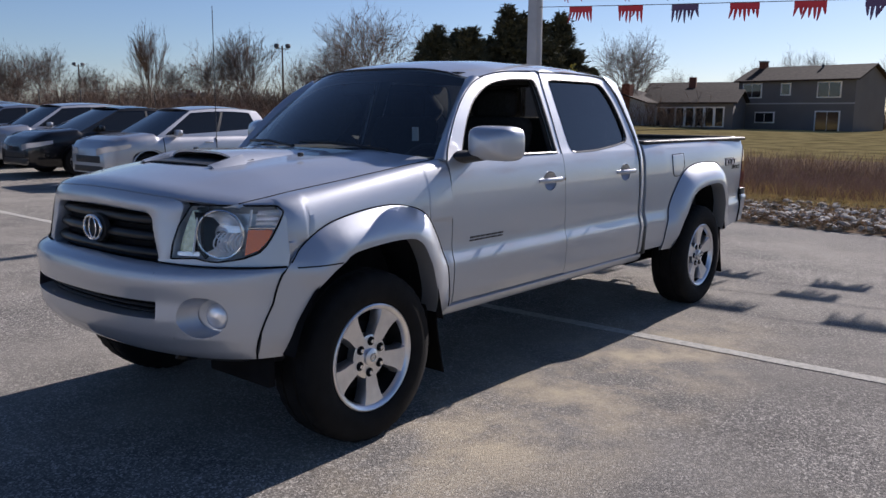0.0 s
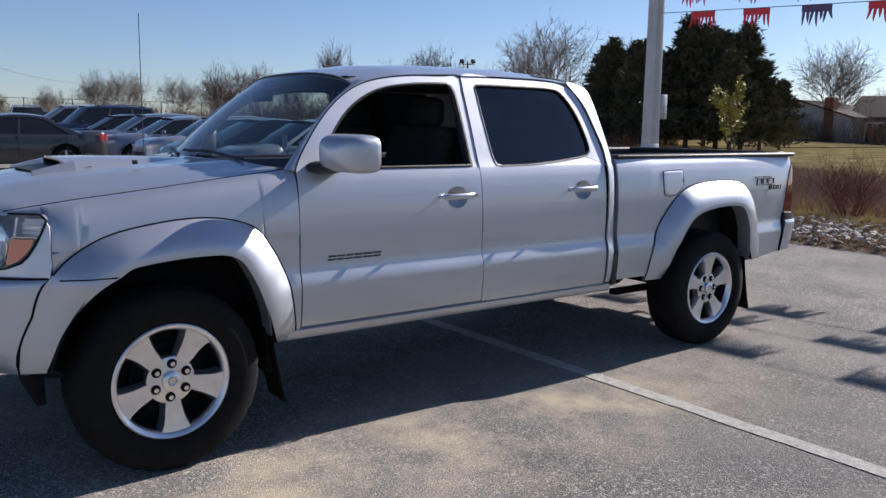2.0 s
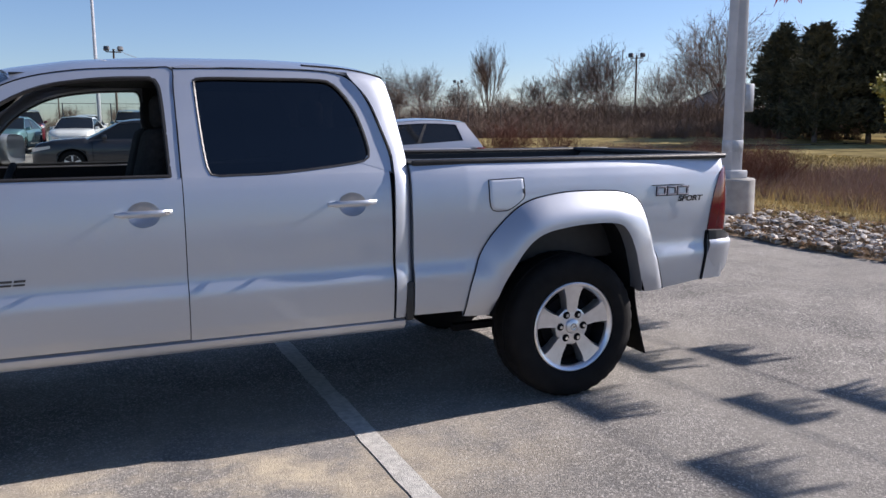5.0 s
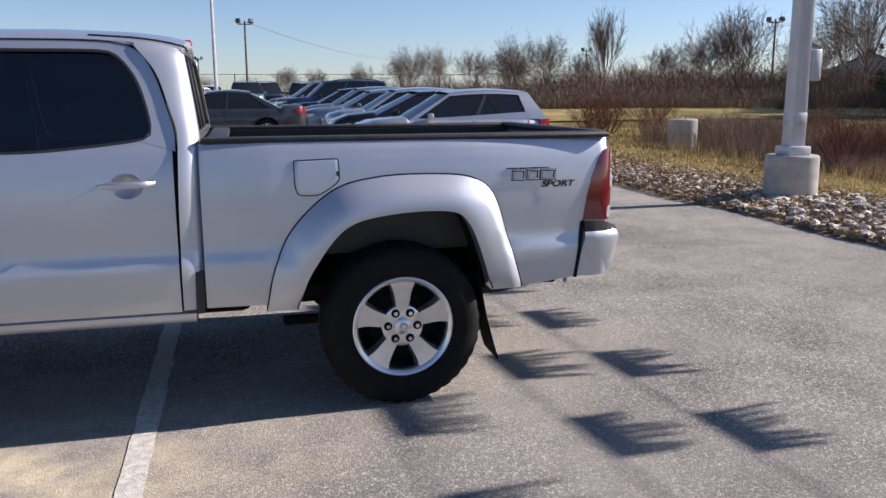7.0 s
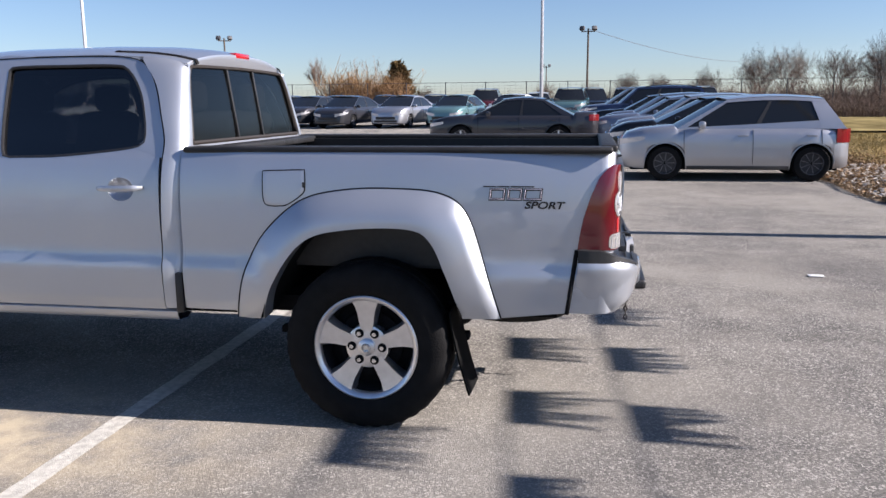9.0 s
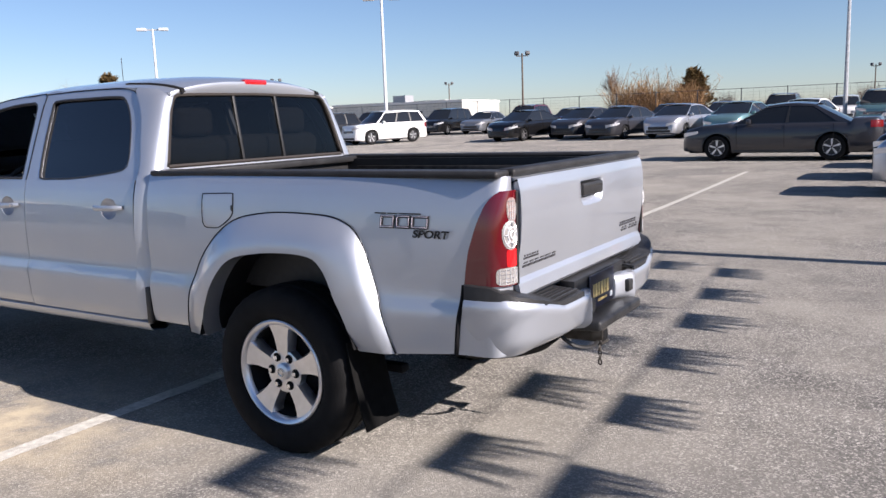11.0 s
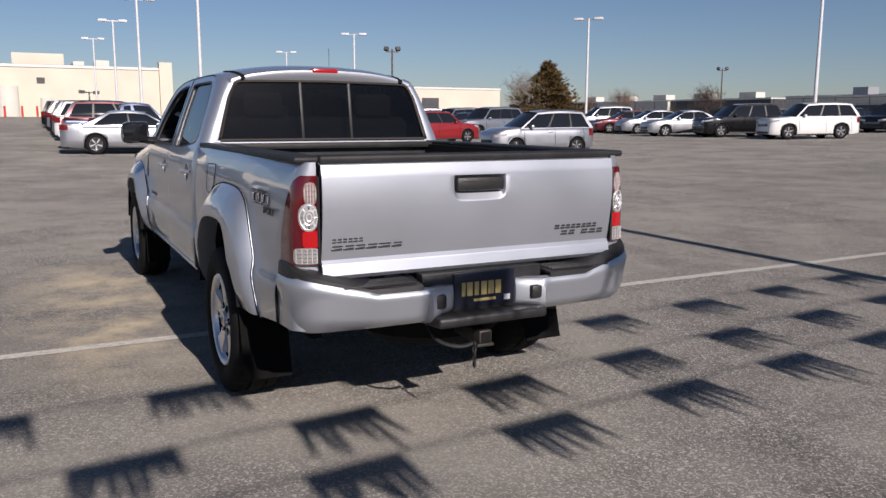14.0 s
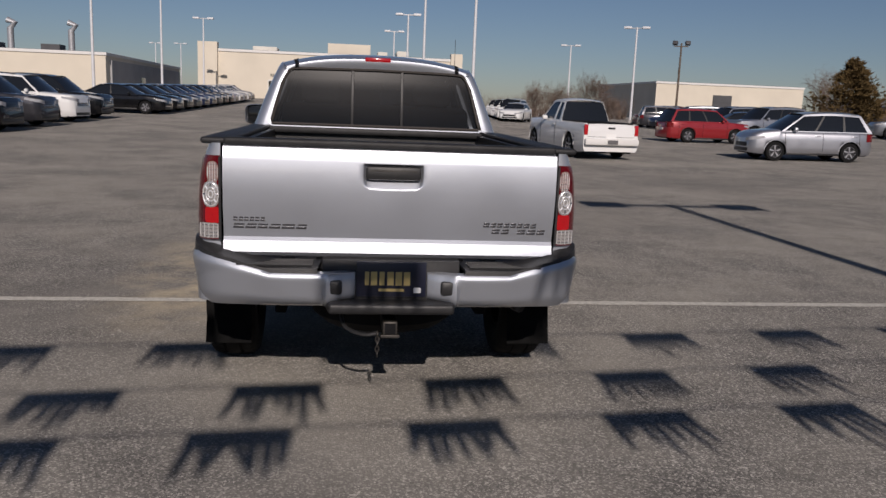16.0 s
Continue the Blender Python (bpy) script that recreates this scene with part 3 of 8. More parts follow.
part("windscreen", grid([[screen(s, v) for s in np.linspace(-1, 1, 31)] for v in np.linspace(0, 1, 16)]), WINDSHIELD, TRUCK).visible_shadow = False
part("windscreen_seal", hose([screen(s, 1.0) for s in np.linspace(-1, 1, 24)], 0.006, 6), BLACK_PLASTIC, TRUCK)
FD = smooth_line(FD_OUT[:5], 20)
rows = []
for (dx, dz), v in zip(FD, np.linspace(-0.01, 1.02, 20)):
    w = Vector(screen(-1, v))
    d = Vector((dx - 0.004, -side_y(dx, dz), dz))
    m = (w + d) / 2 + Vector((-0.012, -0.014, 0.008))
    rows.append([w, w.lerp(m, 0.55) + Vector((-0.003, -0.003, 0.002)), m, m.lerp(d, 0.5) + Vector((-0.002, -0.004, 0)), d])
both("windscreen_pillar", grid(rows), SILVER, TRUCK, thick=0.012)
# cowl with wipers
rows = [[(-1.43 + 0.215 * s * s + 0.10 * v, 0.765 * s, 1.236 - 0.018 * math.sin(math.pi * v) - 0.012 * s * s) for s in np.linspace(-1, 1, 25)] for v in np.linspace(0, 1, 6)]
part("cowl", grid(rows), BLACK_PLASTIC, TRUCK, thick=0.01)
for y0, y1 in ((-0.55, 0.02), (0.05, 0.62)):
    a, b = screen(y0 / 0.765, 0.03), screen(y1 / 0.765, 0.07)
    wiper = part("wiper", hose([Vector(a) + Vector((-0.02, 0, 0.015)), (Vector(a) + Vector(b)) / 2 + Vector((-0.035, 0, 0.03)), Vector(b) + Vector((-0.02, 0, 0.015))], 0.008, 6), BLACK_PLASTIC, TRUCK)

# back of the cab round the window
win = smooth_line(((-0.690, W_BOT + 0.02), (-0.658, 1.42), (-0.620, 1.55), (-0.580, W_TOP - 0.004), (-0.50, W_TOP + 0.014), (0, W_TOP + 0.022)), 40)
rows = []
for y in np.linspace(-0.598, 0.598, 31):
    wz = float(np.interp(-abs(y), win[:, 0], win[:, 1]))
    q = abs(y) / 0.606
    x1 = 0.868 - 0.02 * q * q
    ye, ze = roof_edge(x1)
    z1 = ze + (np.interp(x1, ROOF_X, ROOF_Z) - ze) * (1 - min(1.0, abs(y) / ye) ** 2.6)
    a, c = np.array((back_x(wz) - 0.004, y, wz - 0.006)), np.array((x1, y, z1))
    b = np.array((max(a[0], c[0]) + 0.006, y, 0.35 * wz + 0.65 * z1))
    rows.append([(1 - t) ** 2 * a + 2 * t * (1 - t) * b + t * t * c for t in np.linspace(0, 1, 7)])
part("cab_back_frame", grid(rows), SILVER, TRUCK)
rows = [[(back_x(z), y, z) for z in (0.70, 1.0, 1.15, 1.22, W_BOT)] for y in np.linspace(-0.735, 0.735, 20)]
part("cab_back_panel", grid(rows), SILVER, TRUCK, thick=0.012)
rear_window = part("rear_window", grid([[(back_x(z) - 0.012, y * np.interp(z, (W_BOT, 1.42, 1.55, W_TOP), (0.69, 0.660, 0.622, 0.58)), z) for y in np.linspace(-1, 1, 21)] for z in np.linspace(W_BOT, W_TOP + 0.02, 12)]), TINT_REAR, TRUCK, "dark tinted sliding rear window")
rear_window.visible_shadow = False
full = [(back_x(z) - 0.004, y, z) for y, z in win] + [(back_x(z) - 0.004, -y, z) for y, z in win[::-1]] + [(back_x(W_BOT) - 0.004, 0.69, W_BOT), (back_x(W_BOT) - 0.004, -0.69, W_BOT), (back_x(W_BOT) - 0.004, -0.69, W_BOT + 0.02)]
part("window_seal", hose(full, 0.011, 6), SEAL, rear_window, "brown weathered window seal")
for y in (-0.165, 0.165):
    bm = box(-0.006, 0.006, y - 0.009, y + 0.009, W_BOT, W_TOP + 0.018, bevel=0.003)
    for v in bm.verts:
        v.co.x += back_x(v.co.z) - 0.006
    part("window_bar", bm, BLACK_PLASTIC, rear_window)

# bed: outer sides, liner, rails
def bed_low(x):
    if x < 1.165:
        return 0.52
    if x < 2.385:
        return max(at_curve(R_OUT)(x) - 0.012, 0.5)
    return float(np.interp(x, (2.385, 2.66), (0.53, 0.56)))


xs = np.r_[np.linspace(0.915, 1.16, 10), np.linspace(1.166, 1.34, 18), np.linspace(1.36, 2.12, 30), np.linspace(2.14, 2.384, 22), np.linspace(2.386, 2.80, 16)]
bm = side_panel(xs, bed_low, lambda x: 1.245, 40)
rows = []      # rear corner wraps to the tailgate
for z in np.linspace(0.56, 1.245, 30):
    rows.append([(x, -y, z) for x, y in rear_corner(z)[14:]])
grid(rows, bm)
BED = both("bed_side", bm, SILVER, TRUCK, thick=0.012)
rows = [[(0.917, -side_y(0.92, z), z), (0.93, -0.70, z)] for z in np.linspace(0.52, 1.245, 20)]
both("bed_front_edge", grid(rows), SILVER, TRUCK, thick=0.01)
# dark box puts the shade of the cab-to-bed gap into colour
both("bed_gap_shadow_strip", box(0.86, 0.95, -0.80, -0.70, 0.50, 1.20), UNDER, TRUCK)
both("gap_guard", box(0.862, 0.90, -0.872, -0.85, 0.50, 0.69, bevel=0.006), BLACK_PLASTIC, TRUCK, "black splash guard strip")
liner = bmesh.new()
liner_top = part("bed_liner", box(0.98, 2.83, -0.66, 0.66, 0.70, 0.74), BLACK_PLASTIC, TRUCK, "black composite bed liner", smooth=False)
box(0.94, 2.83, -0.70, -0.66, 0.72, 1.245, liner)
part("liner_side", liner, BLACK_PLASTIC, liner_top, smooth=False)
part("liner_side", box(0.94, 2.83, 0.66, 0.70, 0.72, 1.245), BLACK_PLASTIC, liner_top, smooth=False)
part("liner_front", box(0.94, 0.98, -0.66, 0.66, 0.72, 1.245), BLACK_PLASTIC, liner_top, smooth=False)
for k in range(9):
    y = -0.6 + k * 0.15
    part("liner_rib", box(0.99, 2.82, y - 0.03, y + 0.03, 0.742, 0.754), BLACK_PLASTIC, liner_top, smooth=False)
for s in (-1, 1):
    part("wheel_tub", box(1.40, 2.17, s * 0.655 - 0.12 * (s > 0), s * 0.655 + 0.12 * (s < 0), 0.744, 0.92, bevel=0.03), BLACK_PLASTIC, liner_top)
both("bed_rail_cap", box(0.915, 2.845, -0.822, -0.69, 1.240, 1.268, bevel=0.012, seg=3), BED_RAIL, TRUCK, "worn black rail cap")
part("bulkhead_rail", box(0.93, 1.03, -0.70, 0.70, 1.225, 1.262, bevel=0.01), BED_RAIL, TRUCK)
both("deck_rail", box(1.05, 2.70, -0.685, -0.655, 1.16, 1.20, bevel=0.006), STEEL, TRUCK)

# fuel filler door
FUEL = [tuple(p) for p in smooth_line(((1.312, 1.060), (1.311, 1.152), (1.318, 1.163), (1.40, 1.166), (1.496, 1.168), (1.508, 1.158), (1.510, 1.085), (1.498, 1.062), (1.46, 1.034), (1.424, 1.014), (1.40, 1.009), (1.345, 1.009), (1.320, 1.022), (1.312, 1.060)), 44)]
line = [(x, -side_y(x, z) - 0.001, z) for x, z in FUEL]
filler = part("fuel_door", grid([[(x + (1.415 - x) * s, -side_y(x + (1.415 - x) * s, z + (1.085 - z) * s) - 0.003 * (1 if s else 0.2), z + (1.085 - z) * s) for s in (0, 0.04, 0.2, 0.4, 0.6, 0.8, 0.99)] for x, z in FUEL]), SILVER, TRUCK)
part("fuel_door_gap", hose(line, 0.0028, 6), UNDER, filler)
part("thumb_notch", box(1.497, 1.512, -side_y(1.5, 1.10) - 0.004, -side_y(1.5, 1.10) + 0.004, 1.085, 1.115, bevel=0.003), BLACK_PLASTIC, filler)

# tailgate
TG_Z = (0.768, 0.785, 0.830, 0.848, 0.90, 1.00, 1.12, 1.21, 1.238, 1.250)
TG_X = (2.872, 2.888, 2.878, 2.866, 2.869, 2.875, 2.876, 2.862, 2.852, 2.840)


def tailgate_x(z):
    """A soft crown above a creased lower lip."""
    if z < 0.848 or z > 1.235:
        return float(np.interp(z, TG_Z, TG_X))
    return 2.866 + 0.030 * math.sin(0.80 * math.pi * (z - 0.848) / 0.402) - 0.008 * max(0.0, (z - 1.19) / 0.06)


zs = np.unique(np.r_[np.linspace(0.768, 1.250, 60), TG_Z])
zs = np.unique(np.r_[zs, np.linspace(1.060, 1.182, 40)])


def handle_cup(y, z):
    """Depth of the hollow behind and under the handle."""
    low = 1.066 + 0.020 * min(1.0, abs(y) / 0.128) ** 6
    k = min(1.0, max(0.0, (0.130 - abs(y)) / 0.014)) * min(1.0, max(0.0, (z - low) / 0.040)) * min(1.0, max(0.0, (1.178 - z) / 0.010))
    return 0.026 * k


edge = np.linspace(0.108, 0.132, 9)
ys = np.unique(np.r_[np.linspace(-0.722, 0.722, 24), edge, -edge])
tg = part("tailgate", grid([[(tailgate_x(z) - handle_cup(y, z), y, z) for z in zs] for y in ys]), SILVER, TRUCK, "sunlit silver tailgate", thick=0.05)
part("tailgate_cap", box(2.79, 2.868, -0.722, 0.722, 1.240, 1.272, bevel=0.012, seg=3), BED_RAIL, tg, "worn black tailgate cap")
part("tailgate_handle", box(2.866, 2.9045, -0.118, 0.118, 1.110, 1.168, bevel=0.010), BLACK_PLASTIC, tg, "black tailgate handle")
part("handle_seam", box(2.9025, 2.906, -0.10, 0.10, 1.148, 1.153), STEEL, tg)


def bars(x, y0, z, widths, h, material, parent, name, slant=0.0, gap=0.008, depth=0.004):
    """Plain badge bars on the tailgate."""
    y = y0
    for i, w in enumerate(widths):
        for dz, hh, cut in ((0.0, 0.40, 0.0), (0.56, 0.44, 0.12 * w * (i % 2))):
            bm = box(x, x + depth, y + cut, y + w, z + h * dz, z + h * (dz + hh), bevel=0.001)
            for v in bm.verts:
                v.co.y += slant * (v.co.z - z)
            part(name, bm, material, parent)
        y += w + gap


BADGE = mat("badge_chrome", (0.06, 0.06, 0.065), 0.35, 0.5)
bars(tailgate_x(0.93) - 0.002, -0.680, 0.918, (0.018, 0.02, 0.018, 0.02, 0.018, 0.02), 0.019, BADGE, tg, "badge_bar", 0, 0.004, 0.003)
bars(tailgate_x(0.895) - 0.002, -0.682, 0.886, (0.045, 0.045, 0.042, 0.048, 0.055, 0.045), 0.024, BADGE, tg, "badge_bar", 0.25, 0.006)
bars(tailgate_x(0.93) - 0.002, 0.405, 0.912, (0.026, 0.024, 0.024, 0.024, 0.024, 0.024, 0.026, 0.024), 0.020, BADGE, tg, "badge_bar", 0.2, 0.006)
bars(tailgate_x(0.895) - 0.002, 0.445, 0.882, (0.034, 0.034), 0.022, BADGE, tg, "badge_bar", 0.2, 0.008)
bars(tailgate_x(0.895) - 0.002, 0.560, 0.882, (0.036, 0.038, 0.034), 0.022, BADGE, tg, "badge_bar", 0.2, 0.008)

# tail lamps wrap the rear corners
def lamp_line(z, out=0.0):
    """Plan line of the lamp at a height, from its slanted front edge to the tailgate."""
    xf = np.interp(z, (0.835, 0.90, 0.97, 1.066, 1.143, 1.178, 1.195), (2.706, 2.715, 2.728, 2.758, 2.792, 2.822, 2.850))
    p = np.array(rear_corner(z, 0.005 + out, 2.880 + out))
    d = np.r_[0, np.cumsum(np.hypot(*np.diff(p, axis=0).T))]
    t = np.linspace(float(np.interp(xf, p[:, 0], d)), d[-1], 33)
    return np.interp(t, d, p[:, 0]), np.interp(t, d, p[:, 1])


def lamp_skin(z, s, out=0.0):
    xs, ys = lamp_line(z, out)
    k = s * 32
    return (float(np.interp(k, range(33), xs)), -float(np.interp(k, range(33), ys)), z)


def lamp_on(y, z, out=0.0, skin=0.0):
    """A point on the lamp's skin at half-width y."""
    xs, ys = lamp_line(z, skin)
    return (float(np.interp(y, ys[::-1], xs[::-1])) + out, -min(max(y, 0.735), float(ys[0])), z)


def lamp_patch(yc, zc, ry, rz, power, out, dome=0.0):
    """A rounded piece of lens on the lamp's skin, centred at half-width yc and height zc."""
    rows = []
    for r in np.linspace(0.02, 1, 7):
        row = []
        for t in np.linspace(0, 2 * math.pi, 36, endpoint=False):
            c, d = math.cos(t), math.sin(t)
            y = yc + r * ry * math.copysign(abs(c) ** power, c)
            z = zc + r * rz * math.copysign(abs(d) ** power, d)
            row.append(lamp_on(y, z, dome * (1 - r * r), out))
        rows.append(row)
    return grid(rows, closed=True)


z_all = grid([[lamp_skin(z, s) for s in np.linspace(0, 1, 20)] for z in np.linspace(0.835, 1.194, 28)])
lamps = both("tail_lamp", z_all, RED_LENS, TRUCK, "red and clear wraparound tail lamp", thick=0.012)
for yc, zc, ry, rz, pw, dome, m, n, lab in ((0.766, 1.122, 0.025, 0.046, 0.70, 0.0, TURN_LENS, "turn_signal_lens", "clear rose-tinted turn signal with upright ribs"), (0.774, 1.028, 0.038, 0.056, 0.85, 0.004, CLEAR_LENS, "reversing_lens", "clear round reversing lens"),
                                          (0.768, 0.940, 0.031, 0.034, 0.35, 0.0, RED_BRIGHT, "brake_lens", "bright red brake lens"), (0.783, 0.872, 0.046, 0.033, 0.35, 0.0, CLEAR_LENS, "lower_lens", "clear ribbed lower lens")):
    bm = lamp_patch(yc, zc, ry, rz, pw, 0.0015, dome)
    other = mirrored(bm)
    left = part(n, bm, m, lamps[0], lab)
    right = part(n, other, m, lamps[1], lab)
    if n == "brake_lens":
        continue
    inner = []
    if n == "reversing_lens":      # bright rings with a lobed rosette
        for f, r in ((0.88, 0.0022), (0.52, 0.0025), (0.26, 0.0030)):
            inner.append((hose([lamp_on(yc + ry * f * math.cos(t), zc + rz * f * math.sin(t), 0.003 + 0.005 * (1 - f)) for t in np.linspace(0, 2 * math.pi, 33)], r, 6), "lens_ring", REFLECTOR))
        for k in range(8):
            t = k * math.pi / 4
            inner.append((hose([lamp_on(yc + ry * f * math.cos(t), zc + rz * f * math.sin(t), 0.004) for f in (0.54, 0.68, 0.82)], 0.0042, 6), "lens_lobe", REFLECTOR if k % 2 else HOUSING))
    else:
        for k in range(5):         # upright ribs
            y = yc + ry * 0.84 * (k - 2) / 2
            reach = rz * (0.92 if n == "lower_lens" else 0.92 * math.sqrt(max(0.1, 1 - 0.75 * ((k - 2) / 2) ** 2)))
            inner.append((hose([lamp_on(y, zc + reach * t, 0.003) for t in np.linspace(-1, 1, 7)], 0.0016, 5), "lens_rib", REFLECTOR))
        for k in (0, 1, 2, 3):         # level steps between them
            z = zc + rz * (k - 1.5) * 0.46
            inner.append((hose([lamp_on(yc + ry * 0.86 * t, z, 0.002) for t in np.linspace(-1, 1, 7)], 0.0012, 5), "lens_step", HOUSING))
    for bm, nm, m2 in inner:
        other = mirrored(bm)
        part(nm, bm, m2, left)
        part(nm, other, m2, right)
both("lamp_edge", hose([lamp_skin(z, 1.0, 0.002) for z in np.linspace(0.835, 1.188, 12)], 0.006, 6), BLACK_PLASTIC, TRUCK)

# rear bumper
def bumper_plan(u):
    """Plan curve from the side (u=0) to the middle notch (u=1)."""
    p = smooth_line(((2.665, 0.862), (2.78, 0.862), (2.87, 0.838), (2.925, 0.780), (2.962, 0.66), (2.985, 0.48), (2.99, 0.30)), 40)
    return p[min(39, int(round(u * 39)))]


rows = []
for u in np.linspace(0, 1, 40):
    x, y = bumper_plan(u)
    top = np.interp(u, (0, 0.3, 0.6, 0.72, 1), (0.785, 0.785, 0.735, 0.712, 0.712))
    low = np.interp(u, (0, 0.15, 0.4, 1), (0.560, 0.548, 0.553, 0.553))
    n = Vector((0.15 + u, 0.9 - 0.8 * u)).normalized()
    row = []
    for v in np.linspace(0, 1, 14):
        z = low + (top - low) * v
        lean = (0.018 + 0.13 * (z - 0.56)) * max(0.0, 1 - u / 0.14)
        b = 0.036 * min(1.0, v / 0.9) - 0.022 - 0.055 * float(np.interp(u, (0, 0.12, 0.3, 0.5), (0.7, 0.45, 0.6, 1.0))) * (1 - min(1, v / 0.30)) ** 2 - 0.014 * max(0.0, (v - 0.86) / 0.14) ** 2 - 0.006
        row.append((x + lean + n.x * b, -(y + n.y * b), z))
    row.append((x + lean - n.x * 0.04, -(y - n.y * 0.04), top + 0.004))
    rows.append(row)
for x, y, low in ((3.003, 0.282, 0.562), (3.000, 0.268, 0.570), (2.990, 0.252, 0.578), (2.976, 0.215, 0.584), (2.962, 0.180, 0.586), (2.948, 0.158, 0.586), (2.925, 0.154, 0.586)):
    row = []
    for v in np.linspace(0, 1, 14):
        b = 0.008 * math.sin(math.pi * min(1, v * 1.1)) ** 0.5 - 0.03 * (1 - min(1, v / 0.25)) ** 2
        row.append((x + b - 0.008, -y, low + (0.712 - low) * v))
    rows.append(row + [(x - 0.05, -y, 0.716)])
rb = part("rear_bumper", grid(rows), SILVER, TRUCK, "silver rear bumper with black step pads", thick=0.01)
part("rear_bumper_end", mirrored(grid(rows)), SILVER, rb, thick=0.01)
for s in (-1, 1):
    part("bumper_plug", box(2.950, 2.998, s * 0.243 - 0.030, s * 0.243 + 0.030, 0.622, 0.684, bevel=0.012), BLACK_PLASTIC, rb, "square black bumper plug")
    pad = []
    for u in np.linspace(0, 1, 30):
        x, y = bumper_plan(u * 0.97)
        n = Vector((0.15 + u, 0.9 - 0.8 * u)).normalized()
        top = np.interp(u, (0, 0.20, 0.32, 0.55, 0.7, 1), (0.840, 0.836, 0.806, 0.762, 0.735, 0.735))
        drop = float(np.interp(u, (0, 0.20, 0.32), (0.058, 0.054, 0.030)))
        x += 0.046 * max(0.0, 1 - u / 0.14)
        inner_x = np.interp(u, (0, 0.3, 1), (2.70, 2.83, 2.80))
        inner_y = np.interp(u, (0, 0.3, 1), (0.80, 0.72, 0.30))
        pad.append([(x - n.x * 0.004, s * (y - n.y * 0.004), top - drop), (x - n.x * 0.008, s * (y - n.y * 0.008), top - 0.004), (x - n.x * 0.02, s * (y - n.y * 0.02), top),
                    (0.5 * x + 0.5 * inner_x, s * (0.5 * y + 0.5 * inner_y), top + 0.006), (inner_x, s * inner_y, top + 0.01)])
    part("bumper_step_pad", grid(pad), BLACK_PLASTIC, rb, "ribbed black step pad", thick=0.01)
    for k in range(5):
        part("pad_rib", box(2.84 + k * 0.028, 2.850 + k * 0.028, s * 0.34 if s > 0 else -0.66, s * 0.66 if s > 0 else -0.34, 0.739, 0.748, bevel=0.002), BLACK_PLASTIC, rb)
for s in (-1, 1):
    part("bumper_seam", hose([(np.interp(z, (0.556, 0.835), (2.666, 2.704)), s * (side_y(2.68, z) + 0.001), z) for z in np.linspace(0.556, 0.835, 10)], 0.010, 6), UNDER, rb)
part("plate_recess", box(2.86, 2.93, -0.30, 0.30, 0.56, 0.765, bevel=0.004), BLACK_PLASTIC, rb)
step = box(2.86, 3.035, -0.295, 0.295, 0.545, 0.592, bevel=0.015, seg=3)
for v in step.verts:
    if v.co.x > 2.95:
        v.co.y *= 0.92
part("centre_step", step, BLACK_PLASTIC, rb, "black centre step")
plate = part("licence_plate", box(2.935, 2.941, -0.152, 0.152, 0.605, 0.760, bevel=0.003), PLATE_DARK, rb, "dark blue licence plate with gold marks")
for y0, w in ((-0.115, 0.018), (-0.090, 0.028), (-0.052, 0.022), (-0.018, 0.028), (0.018, 0.028), (0.054, 0.028)):
    part("plate_bar", box(2.9412, 2.9426, y0, y0 + w, 0.655, 0.715), PLATE_GOLD, plate)
part("plate_bar", box(2.9412, 2.9422, -0.055, 0.055, 0.628, 0.640), PLATE_GOLD, plate)
part("plate_sticker", box(2.9412, 2.9422, 0.098, 0.130, 0.622, 0.646), PAPER, plate)

# tow hitch, chain, cable
hitch = part("tow_hitch", box(2.70, 2.955, -0.032, 0.032, 0.43, 0.494, bevel=0.006), STEEL, TRUCK, "square tow hitch receiver")
part("receiver_mouth", box(2.945, 2.958, -0.024, 0.024, 0.438, 0.486), UNDER, hitch)
part("receiver_collar", box(2.925, 2.957, -0.042, 0.042, 0.420, 0.434, bevel=0.003), STEEL, hitch)
part("hitch_crossbar", tube((2.62, -0.50, 0.52), (2.62, 0.50, 0.52), 0.03), STEEL, TRUCK)
part("trailer_cable", hose(smooth_line(((2.80, -0.22, 0.52), (2.88, -0.20, 0.455), (2.93, -0.12, 0.43), (2.94, -0.05, 0.44)), 14), 0.009, 6), BLACK_PLASTIC, TRUCK)
bm = bmesh.new()
for k in range(5):
    z = 0.435 - k * 0.022
    a = (k % 2) * math.pi / 2
    ring = [(2.95 + 0.008 * math.cos(a) * math.cos(t), -0.055 + 0.008 * math.sin(a) * math.cos(t), z + 0.014 * math.sin(t)) for t in np.linspace(0, 2 * math.pi, 9)]
    hose(ring, 0.004, 5, bm)
part("hitch_chain", bm, STEEL, TRUCK)

# ---- truck: front end ----
def bump_x(y):
    return -2.655 + 0.62 * (1 - math.sqrt(max(0.0, 1 - (abs(y) / 0.90) ** 2.6)))


FB_Z = (0.475, 0.50, 0.56, 0.63, 0.70, 0.76, 0.80, 0.845, 0.872, 0.885)
FB_O = (0.10, 0.060, 0.018, 0.006, 0.014, 0.004, 0.000, 0.010, 0.035, 0.085)     # set-back by height


def bumper_end(z):
    """Half-width at which the bumper meets the wheel-arch flare."""
    return float(np.interp(z, (0.47, 0.56, 0.70, 0.885), (0.795, 0.815, 0.845, 0.866)))


